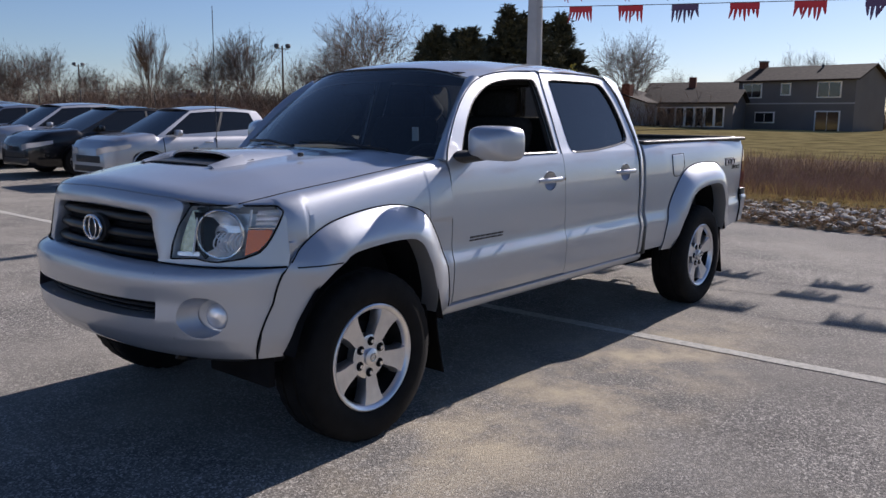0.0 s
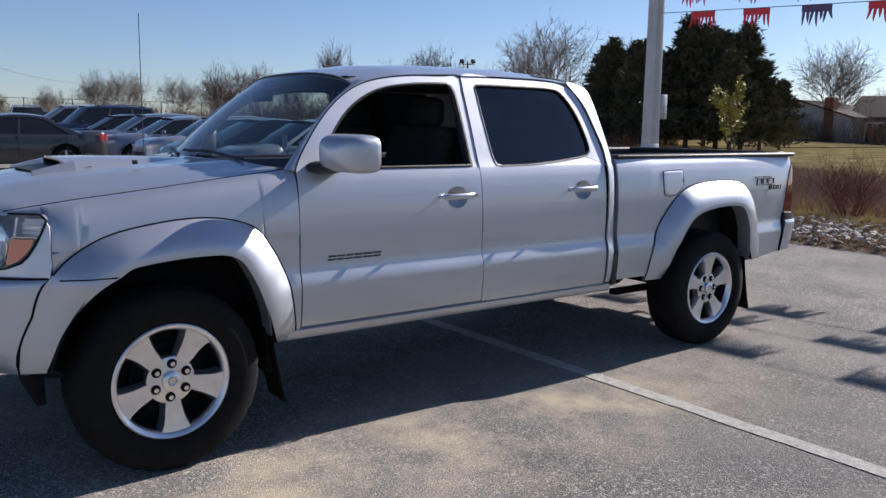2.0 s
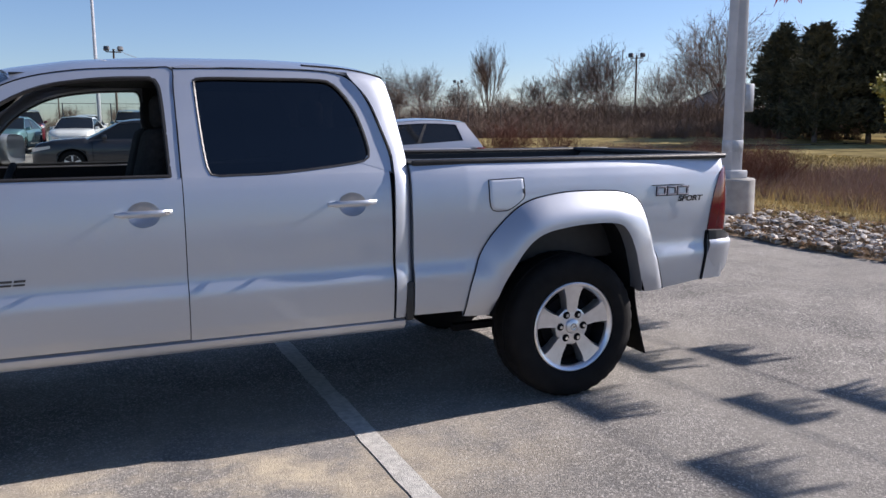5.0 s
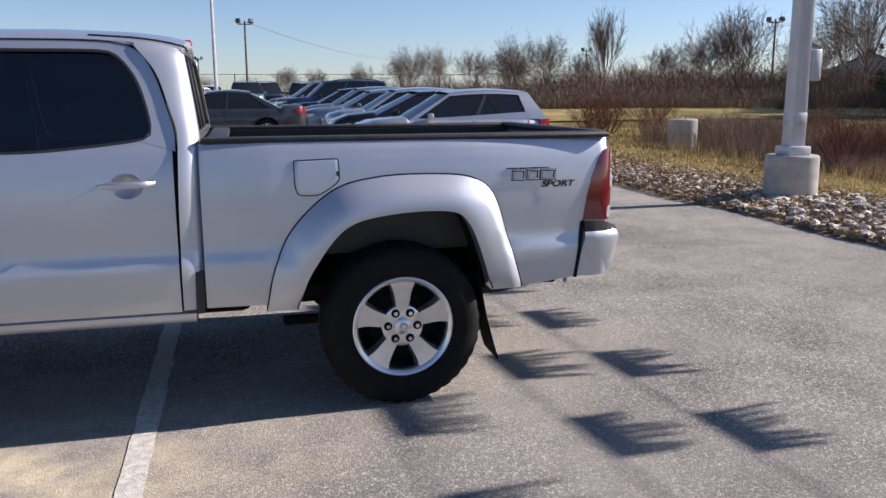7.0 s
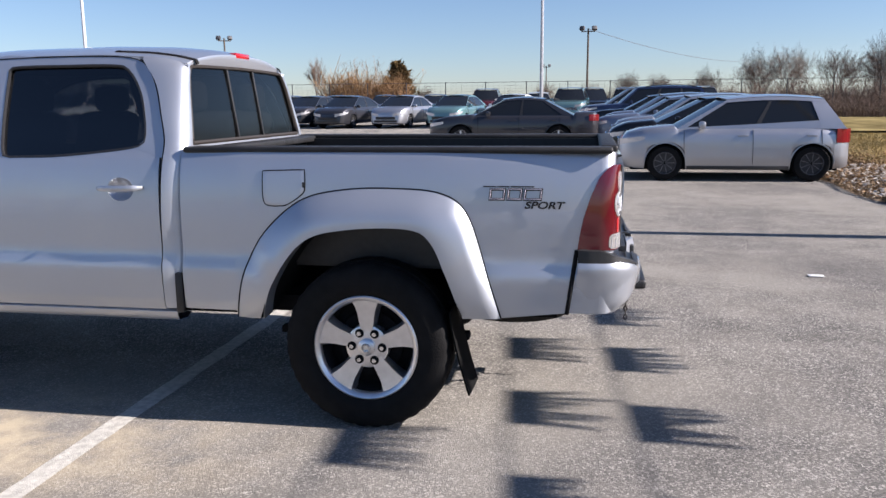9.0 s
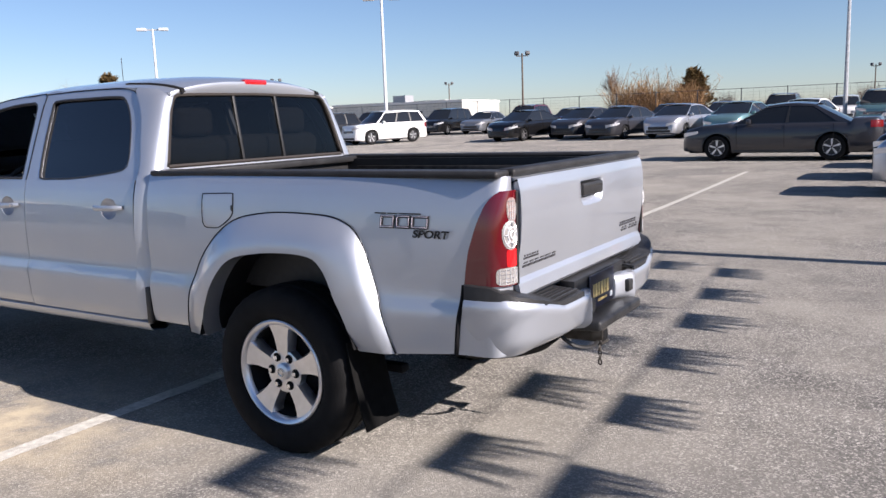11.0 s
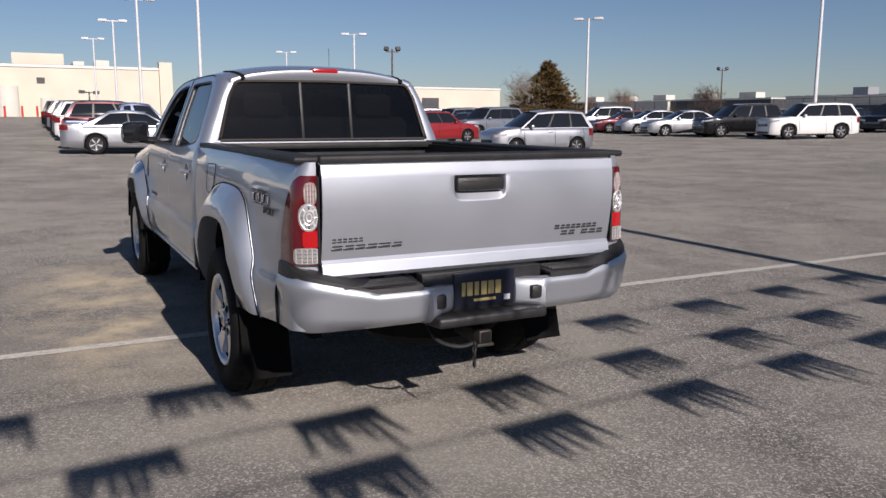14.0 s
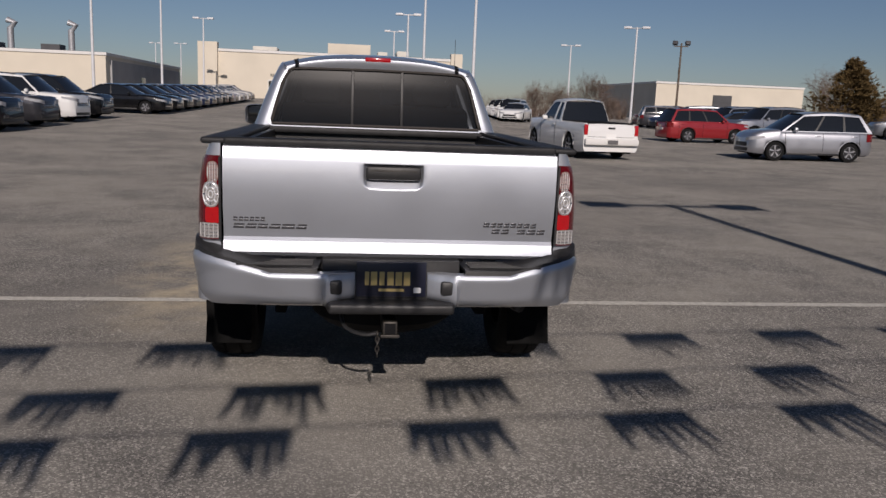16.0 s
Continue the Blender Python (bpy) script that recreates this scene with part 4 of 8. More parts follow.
def bumper_point(y, z):
    back = float(np.interp(z, FB_Z, FB_O))
    k = min(1.0, abs(y) / 0.88)
    top = float(np.interp(abs(y), (0.0, 0.40, 0.60, 0.866), (0.858, 0.850, 0.842, 0.836)))
    return (bump_x(y) + back * (1 - 0.80 * k ** 3), y, 0.475 + (z - 0.475) * (1 if z < 0.72 else 1 + (z - 0.72) / 0.165 * ((top - 0.475) / 0.41 - 1)))


SLOT_Y, SLOT_Z0, SLOT_Z1 = 0.50, 0.635, 0.705
FOG_Y, FOG_Z, FOG_R = 0.665, 0.650, 0.082
bm = bmesh.new()
ys_in = np.linspace(-SLOT_Y, SLOT_Y, 30)
z_low, z_high = np.linspace(0.475, SLOT_Z0, 9), np.linspace(SLOT_Z1, 0.885, 14)
grid([[bumper_point(y, z) for z in z_low] for y in ys_in], bm)
grid([[bumper_point(y, z) for z in z_high] for y in ys_in], bm)
F0, F1, G0, G1 = FOG_Y - 0.10, FOG_Y + 0.10, FOG_Z - 0.10, FOG_Z + 0.10
zs_all = np.linspace(0.475, 0.885, 26)
for s in (-1, 1):
    grid([[bumper_point(s * y, z) for z in zs_all] for y in np.linspace(SLOT_Y, F0, 5)], bm)
    grid([[bumper_point(s * (F1 + (bumper_end(z) - F1) * t), z) for z in zs_all] for t in np.linspace(0, 1, 10)], bm)
    grid([[bumper_point(s * y, z) for z in np.linspace(0.475, G0, 7)] for y in np.linspace(F0, F1, 9)], bm)
    grid([[bumper_point(s * y, z) for z in np.linspace(G1, 0.885, 9)] for y in np.linspace(F0, F1, 9)], bm)
    rows = []
    for a in np.linspace(0, 2 * math.pi, 49):
        c, d = math.cos(a), math.sin(a)
        k = 0.10 / max(abs(c), abs(d))
        row = []
        for t in np.linspace(0, 1, 5):
            r = FOG_R + (k - FOG_R) * t
            row.append(bumper_point(s * (FOG_Y + c * r), FOG_Z + d * r))
        for depth, rr in ((0.02, 0.97), (0.055, 0.90), (0.075, 0.75)):
            p = bumper_point(s * (FOG_Y + c * FOG_R * rr), FOG_Z + d * FOG_R * rr)
            row.insert(0, (p[0] + depth, p[1], p[2]))
        rows.append(row)
    grid(rows, bm)
fbump = part("front_bumper", bm, SILVER, TRUCK, "silver front bumper with dark lower air slot")
for s in (-1, 1):
    c = bumper_point(s * (FOG_Y + 0.022), FOG_Z)
    lamp = part("fog_lamp", lathe(((0.002, -0.012), (0.03, -0.009), (0.046, 0.0), (0.052, 0.012), (0.052, 0.05)), 28), REFLECTOR, fbump, "round clear fog lamp")
    lamp.matrix_local = pose(c[0] + 0.040, c[1] + s * 0.006, c[2], 0, 0, -90 - s * 20)
    back = part("fog_recess", lathe(((0.001, 0.0), (0.060, 0.0), (0.100, -0.012)), 28), SILVER, fbump)
    back.matrix_local = pose(c[0] + 0.060, c[1] - s * 0.018, c[2], 0, 0, -90 - s * 24)
    gap = [tuple(Vector(bumper_point(s * bumper_end(z), z)) + Vector((-0.001, s * 0.002, 0))) for z in np.linspace(0.478, 0.882, 12)]
    part("bumper_gap", hose(gap, 0.0045, 6), UNDER, fbump)
    top_gap = [tuple(Vector(bumper_point(s * y, 0.885)) + Vector((-0.002, 0, 0.003))) for y in np.linspace(0.45, 0.864, 14)]
    part("bumper_gap", hose(top_gap, 0.0045, 6), UNDER, fbump)
slot = bmesh.new()
grid([[(bumper_point(y, 0.67)[0] + 0.09, y, z) for z in np.linspace(SLOT_Z0 - 0.03, SLOT_Z1 + 0.03, 3)] for y in ys_in], slot)
part("air_slot_mesh", slot, UNDER, fbump, "dark air slot")
for z in (SLOT_Z0, SLOT_Z1):
    part("slot_edge", grid([[bumper_point(y, z), (bumper_point(y, z)[0] + 0.05, y, z + (0.008 if z == SLOT_Z0 else -0.008)), (bumper_point(y, z)[0] + 0.09, y, z)] for y in ys_in]), SILVER, fbump)
for k in range(3):
    z = SLOT_Z0 + 0.015 + k * 0.02
    part("slot_bar", hose([(bumper_point(y, 0.67)[0] + 0.06, y, z) for y in ys_in[::3]], 0.006, 6), BLACK_PLASTIC, fbump)
part("lower_valance", grid([[(bump_x(y) + 0.11 + 0.12 * v, y * 0.97, 0.478 - 0.06 * v) for v in (0, 0.5, 1)] for y in np.linspace(-0.80, 0.80, 20)]), BLACK_PLASTIC, fbump, thick=0.01)
for s in (-1, 1):
    part("tow_hook", hose(smooth_line(((-2.33, s * 0.42, 0.47), (-2.43, s * 0.42, 0.455), (-2.43, s * 0.42, 0.43), (-2.34, s * 0.42, 0.43)), 10), 0.012, 6), STEEL, TRUCK)

# grille and its painted surround
def nose_x(y, z):
    return front_x(y, -2.548) + (z - 0.98) * 0.16 - 0.0


def bent(p, q, r, n):
    """n points of a curve from p to r drawn towards q."""
    p, q, r = np.array(p), np.array(q), np.array(r)
    return [tuple((1 - t) ** 2 * p + 2 * t * (1 - t) * q + t * t * r) for t in np.linspace(0, 1, n)]


GZ0, GZ1 = 0.832, 1.046
edge_h = lambda y: hood_point(y / 0.715, 0.0)[2] - 0.005
opening, outline = [], []       # half outlines from the top middle round to the bottom middle, as (y, z)
opening += [(y, GZ1 - 0.010 * (y / 0.35) ** 2) for y in np.linspace(0, 0.345, 14)]
outline += [(y, edge_h(y)) for y in np.linspace(0, 0.455, 14)]
opening += bent((0.352, GZ1 - 0.010), (0.392, GZ1 - 0.014), (0.398, GZ1 - 0.062), 8)
outline += bent((0.470, edge_h(0.470)), (0.545, edge_h(0.54)), (0.520, 1.035), 8)
opening += [(0.400 + 0.042 * t, GZ1 - 0.070 - (GZ1 - 0.105 - GZ0) * t) for t in np.linspace(0, 1, 8)]
outline += [(0.518 - 0.010 * t, 1.028 - 0.150 * t) for t in np.linspace(0, 1, 8)]
opening += bent((0.443, GZ0 + 0.030), (0.450, GZ0 + 0.002), (0.415, GZ0), 7)
outline += bent((0.507, 0.870), (0.502, 0.815), (0.460, 0.812), 7)
opening += [(y, GZ0) for y in np.linspace(0.405, 0, 12)]
outline += [(y, 0.812) for y in np.linspace(0.45, 0, 12)]
bm = bmesh.new()
for s in (-1, 1):
    rows = []
    for (iy, iz), (oy, oz) in zip(opening, outline):
        row = []
        for k, d in ((0.0, 0.065), (0.0, 0.010), (0.05, -0.003), (0.18, -0.011), (0.40, -0.015), (0.65, -0.013), (0.88, -0.006), (1.0, 0.002), (1.0, 0.035)):
            y, z = iy + (oy - iy) * k, iz + (oz - iz) * k
            row.append((nose_x(y, z) + d, s * y, z))
        rows.append(row)
    grid(rows, bm)
bmesh.ops.remove_doubles(bm, verts=bm.verts[:], dist=0.0004)
surround = part("grille_surround", bm, SILVER, TRUCK, "wide rounded silver grille surround")
bm = grid([[(nose_x(y, z) + 0.060, y, z) for z in np.linspace(GZ0 - 0.02, GZ1 + 0.01, 4)] for y in np.linspace(-0.47, 0.47, 20)])
grille = part("grille", bm, UNDER, TRUCK, "black grille with thick horizontal bars")
for k in range(3):
    z = GZ0 + 0.040 + k * 0.066
    w = 0.452 - 0.20 * (z - GZ0)
    rows = [[(nose_x(y, z) + 0.052 - 0.032 * math.cos(a), y, z + 0.024 * math.sin(a)) for a in np.linspace(-1.5, 1.5, 8)] for y in np.linspace(-w, w, 24)]
    part("grille_bar", grid(rows), GRILLE_BLACK, grille)
EX = nose_x(0, 0.95)
part("emblem_boss", lathe(((0.001, 0.0), (0.060, 0.001), (0.072, 0.010), (0.074, 0.030)), 32), BLACK_PLASTIC, grille).matrix_local = pose(EX + 0.004, 0, 0.95, 0, 0, -90) @ Matrix.Diagonal((1.15, 1, 0.85, 1))
for ry, rz, r in ((0.072, 0.050, 0.0065), (0.030, 0.044, 0.0045)):
    part("emblem_ring", hose([(EX - 0.002, ry * math.cos(t), 0.95 + rz * math.sin(t)) for t in np.linspace(0, 2 * math.pi, 33)], r, 8), CHROME, grille, "plain chrome oval emblem")
for s in (-1, 1):
    rows = [[(nose_x(0.53, z) + 0.045 + 0.02 * k, s * (0.50 + 0.05 * (z - 0.9) / 0.15 + 0.05 * k), z) for k in (0, 1)] for z in np.linspace(0.885, 1.08, 5)]
    part("headlamp_inner_gap", grid(rows), UNDER, TRUCK)


# headlamps: lens, reflector, bulbs, amber corner
def lamp_x(y, z):
    return front_x(y, -2.552, 0.37) + (z - 0.97) * 0.20


HT = lambda y: float(np.interp(y, (0.505, 0.520, 0.560, 0.815, 0.832), (0.925, 0.998, 1.078, 1.077, 1.056)))
HB = lambda y: float(np.interp(y, (0.505, 0.600, 0.635, 0.674, 0.747, 0.785, 0.805, 0.822, 0.832, 0.842), (0.868, 0.873, 0.863, 0.859, 0.874, 0.895, 0.930, 0.990, 1.045, 1.066)))
for s in (-1, 1):
    ys = np.linspace(0.505, 0.832, 44)
    lens = part("headlamp", grid([[(lamp_x(y, z) - 0.010, s * (y + 0.006), z) for z in np.linspace(HB(y), HT(y), 14)] for y in ys]), LENS, TRUCK, "clear headlamp with amber corner")
    lens.visible_shadow = False
    rows = [[(lamp_x(y, z) + 0.064 * min(1.0, 6 * min(z - HB(y), HT(y) - z) / max(HT(y) - HB(y), 1e-3)) + 0.002, s * (y - 0.012), z) for z in np.linspace(HB(y), HT(y), 12)] for y in ys]
    part("headlamp_housing", grid(rows), LAMP_INNER, lens)
    edge = [(lamp_x(y, HT(y)) - 0.006, s * (y + 0.006), HT(y)) for y in ys] + [(lamp_x(y, HB(y)) - 0.006, s * (y + 0.006), HB(y)) for y in ys[::-1]]
    part("headlamp_seam", hose(edge + edge[:1], 0.004, 6), UNDER, lens)
    bowl = part("reflector_bowl", lathe(((0.006, 0.045), (0.04, 0.040), (0.070, 0.020), (0.088, -0.006), (0.091, -0.010), (0.097, -0.004)), 32), REFLECTOR, lens)
    at_bowl = pose(lamp_x(0.660, 0.965) + 0.016, s * 0.660, 0.965, 0, 0, -90 - s * 35)
    bowl.matrix_local = at_bowl
    rim = part("bowl_rim", hose([(0.094 * math.cos(t), -0.012, 0.094 * math.sin(t)) for t in np.linspace(0, 2 * math.pi, 41)], 0.0045, 8), CHROME, lens, "bright ring round the main reflector")
    rim.matrix_local = at_bowl
    glass_dome = part("projector_dome", lathe(((0.002, -0.004), (0.022, 0.0), (0.034, 0.012), (0.038, 0.030)), 28), REFLECTOR, lens)
    glass_dome.matrix_local = at_bowl @ pose(0, 0.012, 0)
    rows = [[(lamp_x(y, z) + 0.016 + 0.004 * math.sin(90 * y), s * y, z) for y in np.linspace(0.522 + 0.25 * max(0.0, z - 0.93), 0.572, 9)] for z in np.linspace(0.895, 1.055, 9)]
    part("side_reflector", grid(rows), TURN_REFLECTOR, lens, "straw-tinted side reflector")
    part("upper_reflector", grid([[(lamp_x(y, z) + 0.016 + 0.008 * (j % 2), s * y, z) for j, z in enumerate(np.linspace(1.000, 1.058, 7))] for y in np.linspace(0.755, 0.812, 8)]), REFLECTOR, lens, "ribbed clear corner reflector")
    part("bulb", tube((lamp_x(0.655, 0.965) + 0.06, s * 0.655, 0.965), (lamp_x(0.655, 0.965) + 0.01, s * 0.655, 0.965), 0.014), HOUSING, lens)
    rows = [[(lamp_x(y, z) - 0.013, s * (y + 0.009), z) for z in np.linspace(HB(y) + 0.010, 0.985, 6)] for y in np.linspace(0.750, 0.814, 12)]
    part("amber_marker", grid(rows), AMBER, lens, "amber side marker")
    part("lamp_divider", hose([(lamp_x(y, 0.99) - 0.003, s * y, 0.990) for y in np.linspace(0.748, 0.818, 6)], 0.004, 6), CHROME, lens)
    part("lamp_divider", hose([(lamp_x(0.572 + 0.01, z) + 0.01, s * (0.575), z) for z in np.linspace(0.885, 1.05, 6)], 0.005, 6), LAMP_CHROME, lens)
    part("lamp_divider", hose([(lamp_x(0.748, z) + 0.004, s * 0.746, z) for z in np.linspace(0.885, 1.06, 6)], 0.005, 6), LAMP_CHROME, lens)
    part("lower_strip", grid([[(lamp_x(y, z) + 0.012, s * y, z) for z in (0.878, 0.886, 0.894)] for y in np.linspace(0.515, 0.600, 8)]), REFLECTOR, lens)
    for k in range(7):      # fluted reflector in the bowl
        y = 0.640 + 0.013 * k
        part("reflector_flute", hose([(lamp_x(y, 0.92) + 0.034 - 0.10 * q * (1 - q), s * (y + 0.020 * q), 0.895 + 0.075 * q) for q in np.linspace(0, 1, 6)], 0.0035, 5), REFLECTOR, lens)
    part("reflector_step", grid([[(lamp_x(y, z) + 0.030, s * y, z) for z in (0.968, 0.982, 0.996)] for y in np.linspace(0.655, 0.738, 8)]), REFLECTOR, lens)
    rows = [[(lamp_x(y, z) - 0.004, s * (y + 0.004), z) for z in np.linspace(0.815, min(HB(y) - 0.004, 1.066 - 7 * max(0.0, y - 0.836)), 6)] for y in np.linspace(0.45, 0.862, 60)]
    part("headlamp_filler", grid(rows), SILVER, TRUCK, thick=0.006)

# radio aerial on the far front wing
aerial = part("radio_aerial", hose(((-1.365, 0.808, 1.10), (-1.365, 0.808, 1.60), (-1.363, 0.808, 2.045)), 0.0024, 6), DARK_ALLOY, TRUCK, "thin dark radio aerial")
part("aerial_base", lathe(((0.016, 0.0), (0.014, 0.018), (0.006, 0.034)), 14), BLACK_PLASTIC, aerial).matrix_local = pose(-1.365, 0.808, 1.118, 90, 0, 0)

# mirrors
for i, s in ((0, -1), (1, 1)):
    bm = bmesh.new()
    rows = []
    for u in np.r_[0.004, 0.03, np.linspace(0.08, 1, 16)]:
        k = (1 - (1 - min(1.0, u / 0.80)) ** 3.0) ** 0.45 * (1 - 0.03 * max(0.0, (u - 0.9) / 0.1))
        row = []
        for a in np.linspace(0, 2 * math.pi, 36, endpoint=False):
            c, d = math.copysign(abs(math.cos(a)) ** 0.46, math.cos(a)), math.copysign(abs(math.sin(a)) ** 0.48, math.sin(a))
            row.append((-1.098 + 0.165 * u + 0.040 * c * k, s * (0.967 + 0.110 * c * k), 1.296 + 0.086 * d * k - 0.004 * c))
        rows.append(row)
    grid(rows, bm, closed=True)
    bm.faces.new(bm.verts[:36])
    if s > 0:
        for v in bm.verts:
            v.co += Vector((0.05, -0.05, 0.015))
    mir = part("side_mirror", bm, SILVER, TRUCK, "silver side mirror")
    part("mirror_glass", box(-0.948, -0.940, s * 0.967 - 0.090, s * 0.967 + 0.090, 1.228, 1.362, bevel=0.003), MIRROR_FACE, mir, "mirror glass with its dark reflection put in as colour")
    arm = bmesh.new()
    rows = []
    for u in np.linspace(0, 1, 8):
        y = 0.80 + 0.13 * u
        w = 0.095 - 0.040 * u
        rows.append([(-1.045 + 0.02 * u + w * math.cos(a), s * y, 1.226 + 0.010 * u + (0.034 - 0.010 * u) * math.sin(a)) for a in np.linspace(0, 2 * math.pi, 14, endpoint=False)])
    grid(rows, arm, closed=True)
    part("mirror_arm", arm, BLACK_PLASTIC, mir, "black mirror base")
    tri = grid([[(-1.13 + 0.07 * u, s * (side_y(-1.05, 1.23 + 0.14 * v * u) - 0.004), 1.216 + 0.15 * v * u) for v in np.linspace(0, 1, 5)] for u in np.linspace(0, 1.4, 6)])
    part("mirror_sail", tri, BLACK_PLASTIC, mir, thick=0.01)


# side badges: plain bars
def side_bars(x0, z, widths, h, material, name, slant=0.25, gap=0.006, parent=TRUCK, proud=0.0):
    x = x0
    for w in widths:
        bm = bmesh.new()
        y = -side_y(x, z)
        for dz, hh in ((0.0, 0.34), (0.62, 0.38)) if name == "badge_bar" else ((0.0, 1.0),):
            box(x, x + w, y - 0.004 - proud, y + 0.002, z + h * dz, z + h * (dz + hh), bm, bevel=0.001)
        for v in bm.verts:
            v.co.x += slant * (v.co.z - z)
        part(name, bm, material, parent)
        x += w + gap


side_bars(-1.045, 0.805, (0.040, 0.040, 0.038, 0.042, 0.050, 0.042), 0.024, BADGE, "badge_bar", parent=FRONT_DOOR[0])
DECAL = mat("dark_decal", (0.012, 0.012, 0.014), 0.5)
DECAL_LINE = mat("pale_decal", (0.55, 0.50, 0.56), 0.5)
side_bars(2.305, 1.101, (0.055, 0.05, 0.10), 0.005, DECAL, "decal_bar", 0, 0.006, BED[0])
for x0, w in ((2.328, 0.070), (2.404, 0.066), (2.474, 0.080)):      # outlined mark: three open frames, dark with a pale inner line
    for z0, h in ((1.044, 0.011), (1.086, 0.011)):
        side_bars(x0 + 0.1 * (z0 - 1.044), z0, (w,), h, DECAL, "decal_bar", 0.1, 0, BED[0])
        side_bars(x0 + 0.1 * (z0 - 1.044) + 0.003, z0 + 0.005, (w - 0.007,), 0.004, DECAL_LINE, "decal_line", 0.1, 0, BED[0], 0.0012)
    for dx in (0.0, w - 0.012):
        side_bars(x0 + dx + 0.001, 1.055, (0.012,), 0.031, DECAL, "decal_bar", 0.1, 0, BED[0])
        side_bars(x0 + dx + 0.004, 1.052, (0.004,), 0.036, DECAL_LINE, "decal_line", 0.1, 0, BED[0], 0.0012)
word = lettering("SPORT", 0.042, 0.0008, 0.0012)
for v in word.verts:
    v.co.x = v.co.x * 1.30 + 0.30 * v.co.y
sport = part("decal_word", word, DECAL, BED[0], "dark slanted lettering")
sport.matrix_local = pose(2.566, -side_y(2.51, 1.024) - 0.0045, 1.024, 90, 0, 0)


# ---- wheels ----
def wheel(x, s, turn):
    hub = thing("wheel")
    hub.parent = TRUCK
    hub.location = (x, 0, 0.381)
    Y = s * 0.795
    prof = ((0.236, 0.105), (0.250, 0.122), (0.285, 0.132), (0.325, 0.130), (0.355, 0.122), (0.372, 0.108), (0.380, 0.09), (0.383, 0.05), (0.375, 0.046), (0.375, 0.036), (0.384, 0.032), (0.385, 0.0),
            (0.384, -0.032), (0.375, -0.036), (0.375, -0.046), (0.383, -0.05), (0.380, -0.09), (0.372, -0.108), (0.355, -0.122), (0.285, -0.132), (0.236, -0.105))
    rows = []
    for r, y in prof:       # notched shoulders
        cut = 0.005 if 0.04 < abs(y) < 0.115 and r > 0.36 else 0.0
        rows.append([((r - cut * (k % 3 == 0)) * math.cos(2 * math.pi * k / 108), Y + s * y, (r - cut * (k % 3 == 0)) * math.sin(2 * math.pi * k / 108)) for k in range(108)])
    tyre = grid(rows, closed=True)
    part("tyre", tyre, RUBBER, hub, "black all-terrain tyre")
    rim = lathe([(r, Y + s * y) for r, y in ((0.238, 0.108), (0.240, 0.116), (0.234, 0.120), (0.222, 0.116), (0.214, 0.104), (0.210, 0.088))], 64)
    rim_ob = part("rim", rim, ALLOY, hub, "five-spoke machined alloy rim")
    # inside of the alloy rim is blackened to carry the shade behind the spokes
    part("rim_barrel", lathe([(r, Y + s * y) for r, y in ((0.211, 0.090), (0.206, 0.05), (0.19, 0.0), (0.20, -0.10), (0.236, -0.105))], 48), UNDER, rim_ob, "inside of the rim, coloured dark for its shade")
    for k in range(5):
        bm = bmesh.new()
        a0 = turn + 2 * math.pi * k / 5
        rows = []
        for r in np.linspace(0.045, 0.217, 12):
            half = np.interp(r, (0.045, 0.09, 0.15, 0.19, 0.217), (0.70, 0.40, 0.315, 0.315, 0.345))
            d = np.interp(r, (0.045, 0.08, 0.14, 0.20, 0.217), (0.088, 0.092, 0.096, 0.103, 0.106))
            row = []
            for t in np.linspace(-1, 1, 11):
                a = a0 + half * t
                edge = 0.030 * max(0, (abs(t) - 0.86) / 0.14)
                row.append((r * math.cos(a), Y + s * (d - edge), r * math.sin(a)))
            row = [(p[0], Y + s * 0.045, p[2]) for p in row[:1]] + row + [(p[0], Y + s * 0.045, p[2]) for p in row[-1:]]
            rows.append(row)
        part("spoke", grid(rows, bm), ALLOY, rim_ob)
    back = lathe([(r, Y + s * y) for r, y in ((0.02, 0.030), (0.15, 0.030), (0.155, 0.015), (0.207, 0.0))], 40)
    # disc blackened likewise, shade as colour
    part("brake_disc", back, UNDER, hub, "brake disc, coloured dark for the shade behind the spokes")
    part("hub_plate", lathe([(r, Y + s * y) for r, y in ((0.030, 0.091), (0.088, 0.0915), (0.098, 0.088), (0.100, 0.05))], 36), ALLOY, rim_ob)
    part("hub_cap", lathe([(r, Y + s * y) for r, y in ((0.002, 0.112), (0.030, 0.111), (0.038, 0.106), (0.040, 0.08))], 28), ALLOY, rim_ob)
    part("cap_emblem", lathe([(r, Y + s * y) for r, y in ((0.010, 0.1125), (0.018, 0.1145), (0.020, 0.1125))], 24), HOUSING, rim_ob)
    for k in range(6):
        a = turn + 0.5 + 2 * math.pi * k / 6
        cx, cz = 0.070 * math.cos(a), 0.070 * math.sin(a)
        part("lug_seat", tube((cx, Y + s * 0.080, cz), (cx, Y + s * 0.0945, cz), 0.0205, seg=14), UNDER, rim_ob)
        part("lug_nut", tube((cx, Y + s * 0.085, cz), (cx, Y + s * 0.106, cz), 0.0105, seg=6), CHROME, rim_ob)
    return hub


wheel(-1.785, -1, radians(57))
wheel(1.785, -1, radians(90))
wheel(-1.785, 1, 0.3)
wheel(1.785, 1, 1.0)

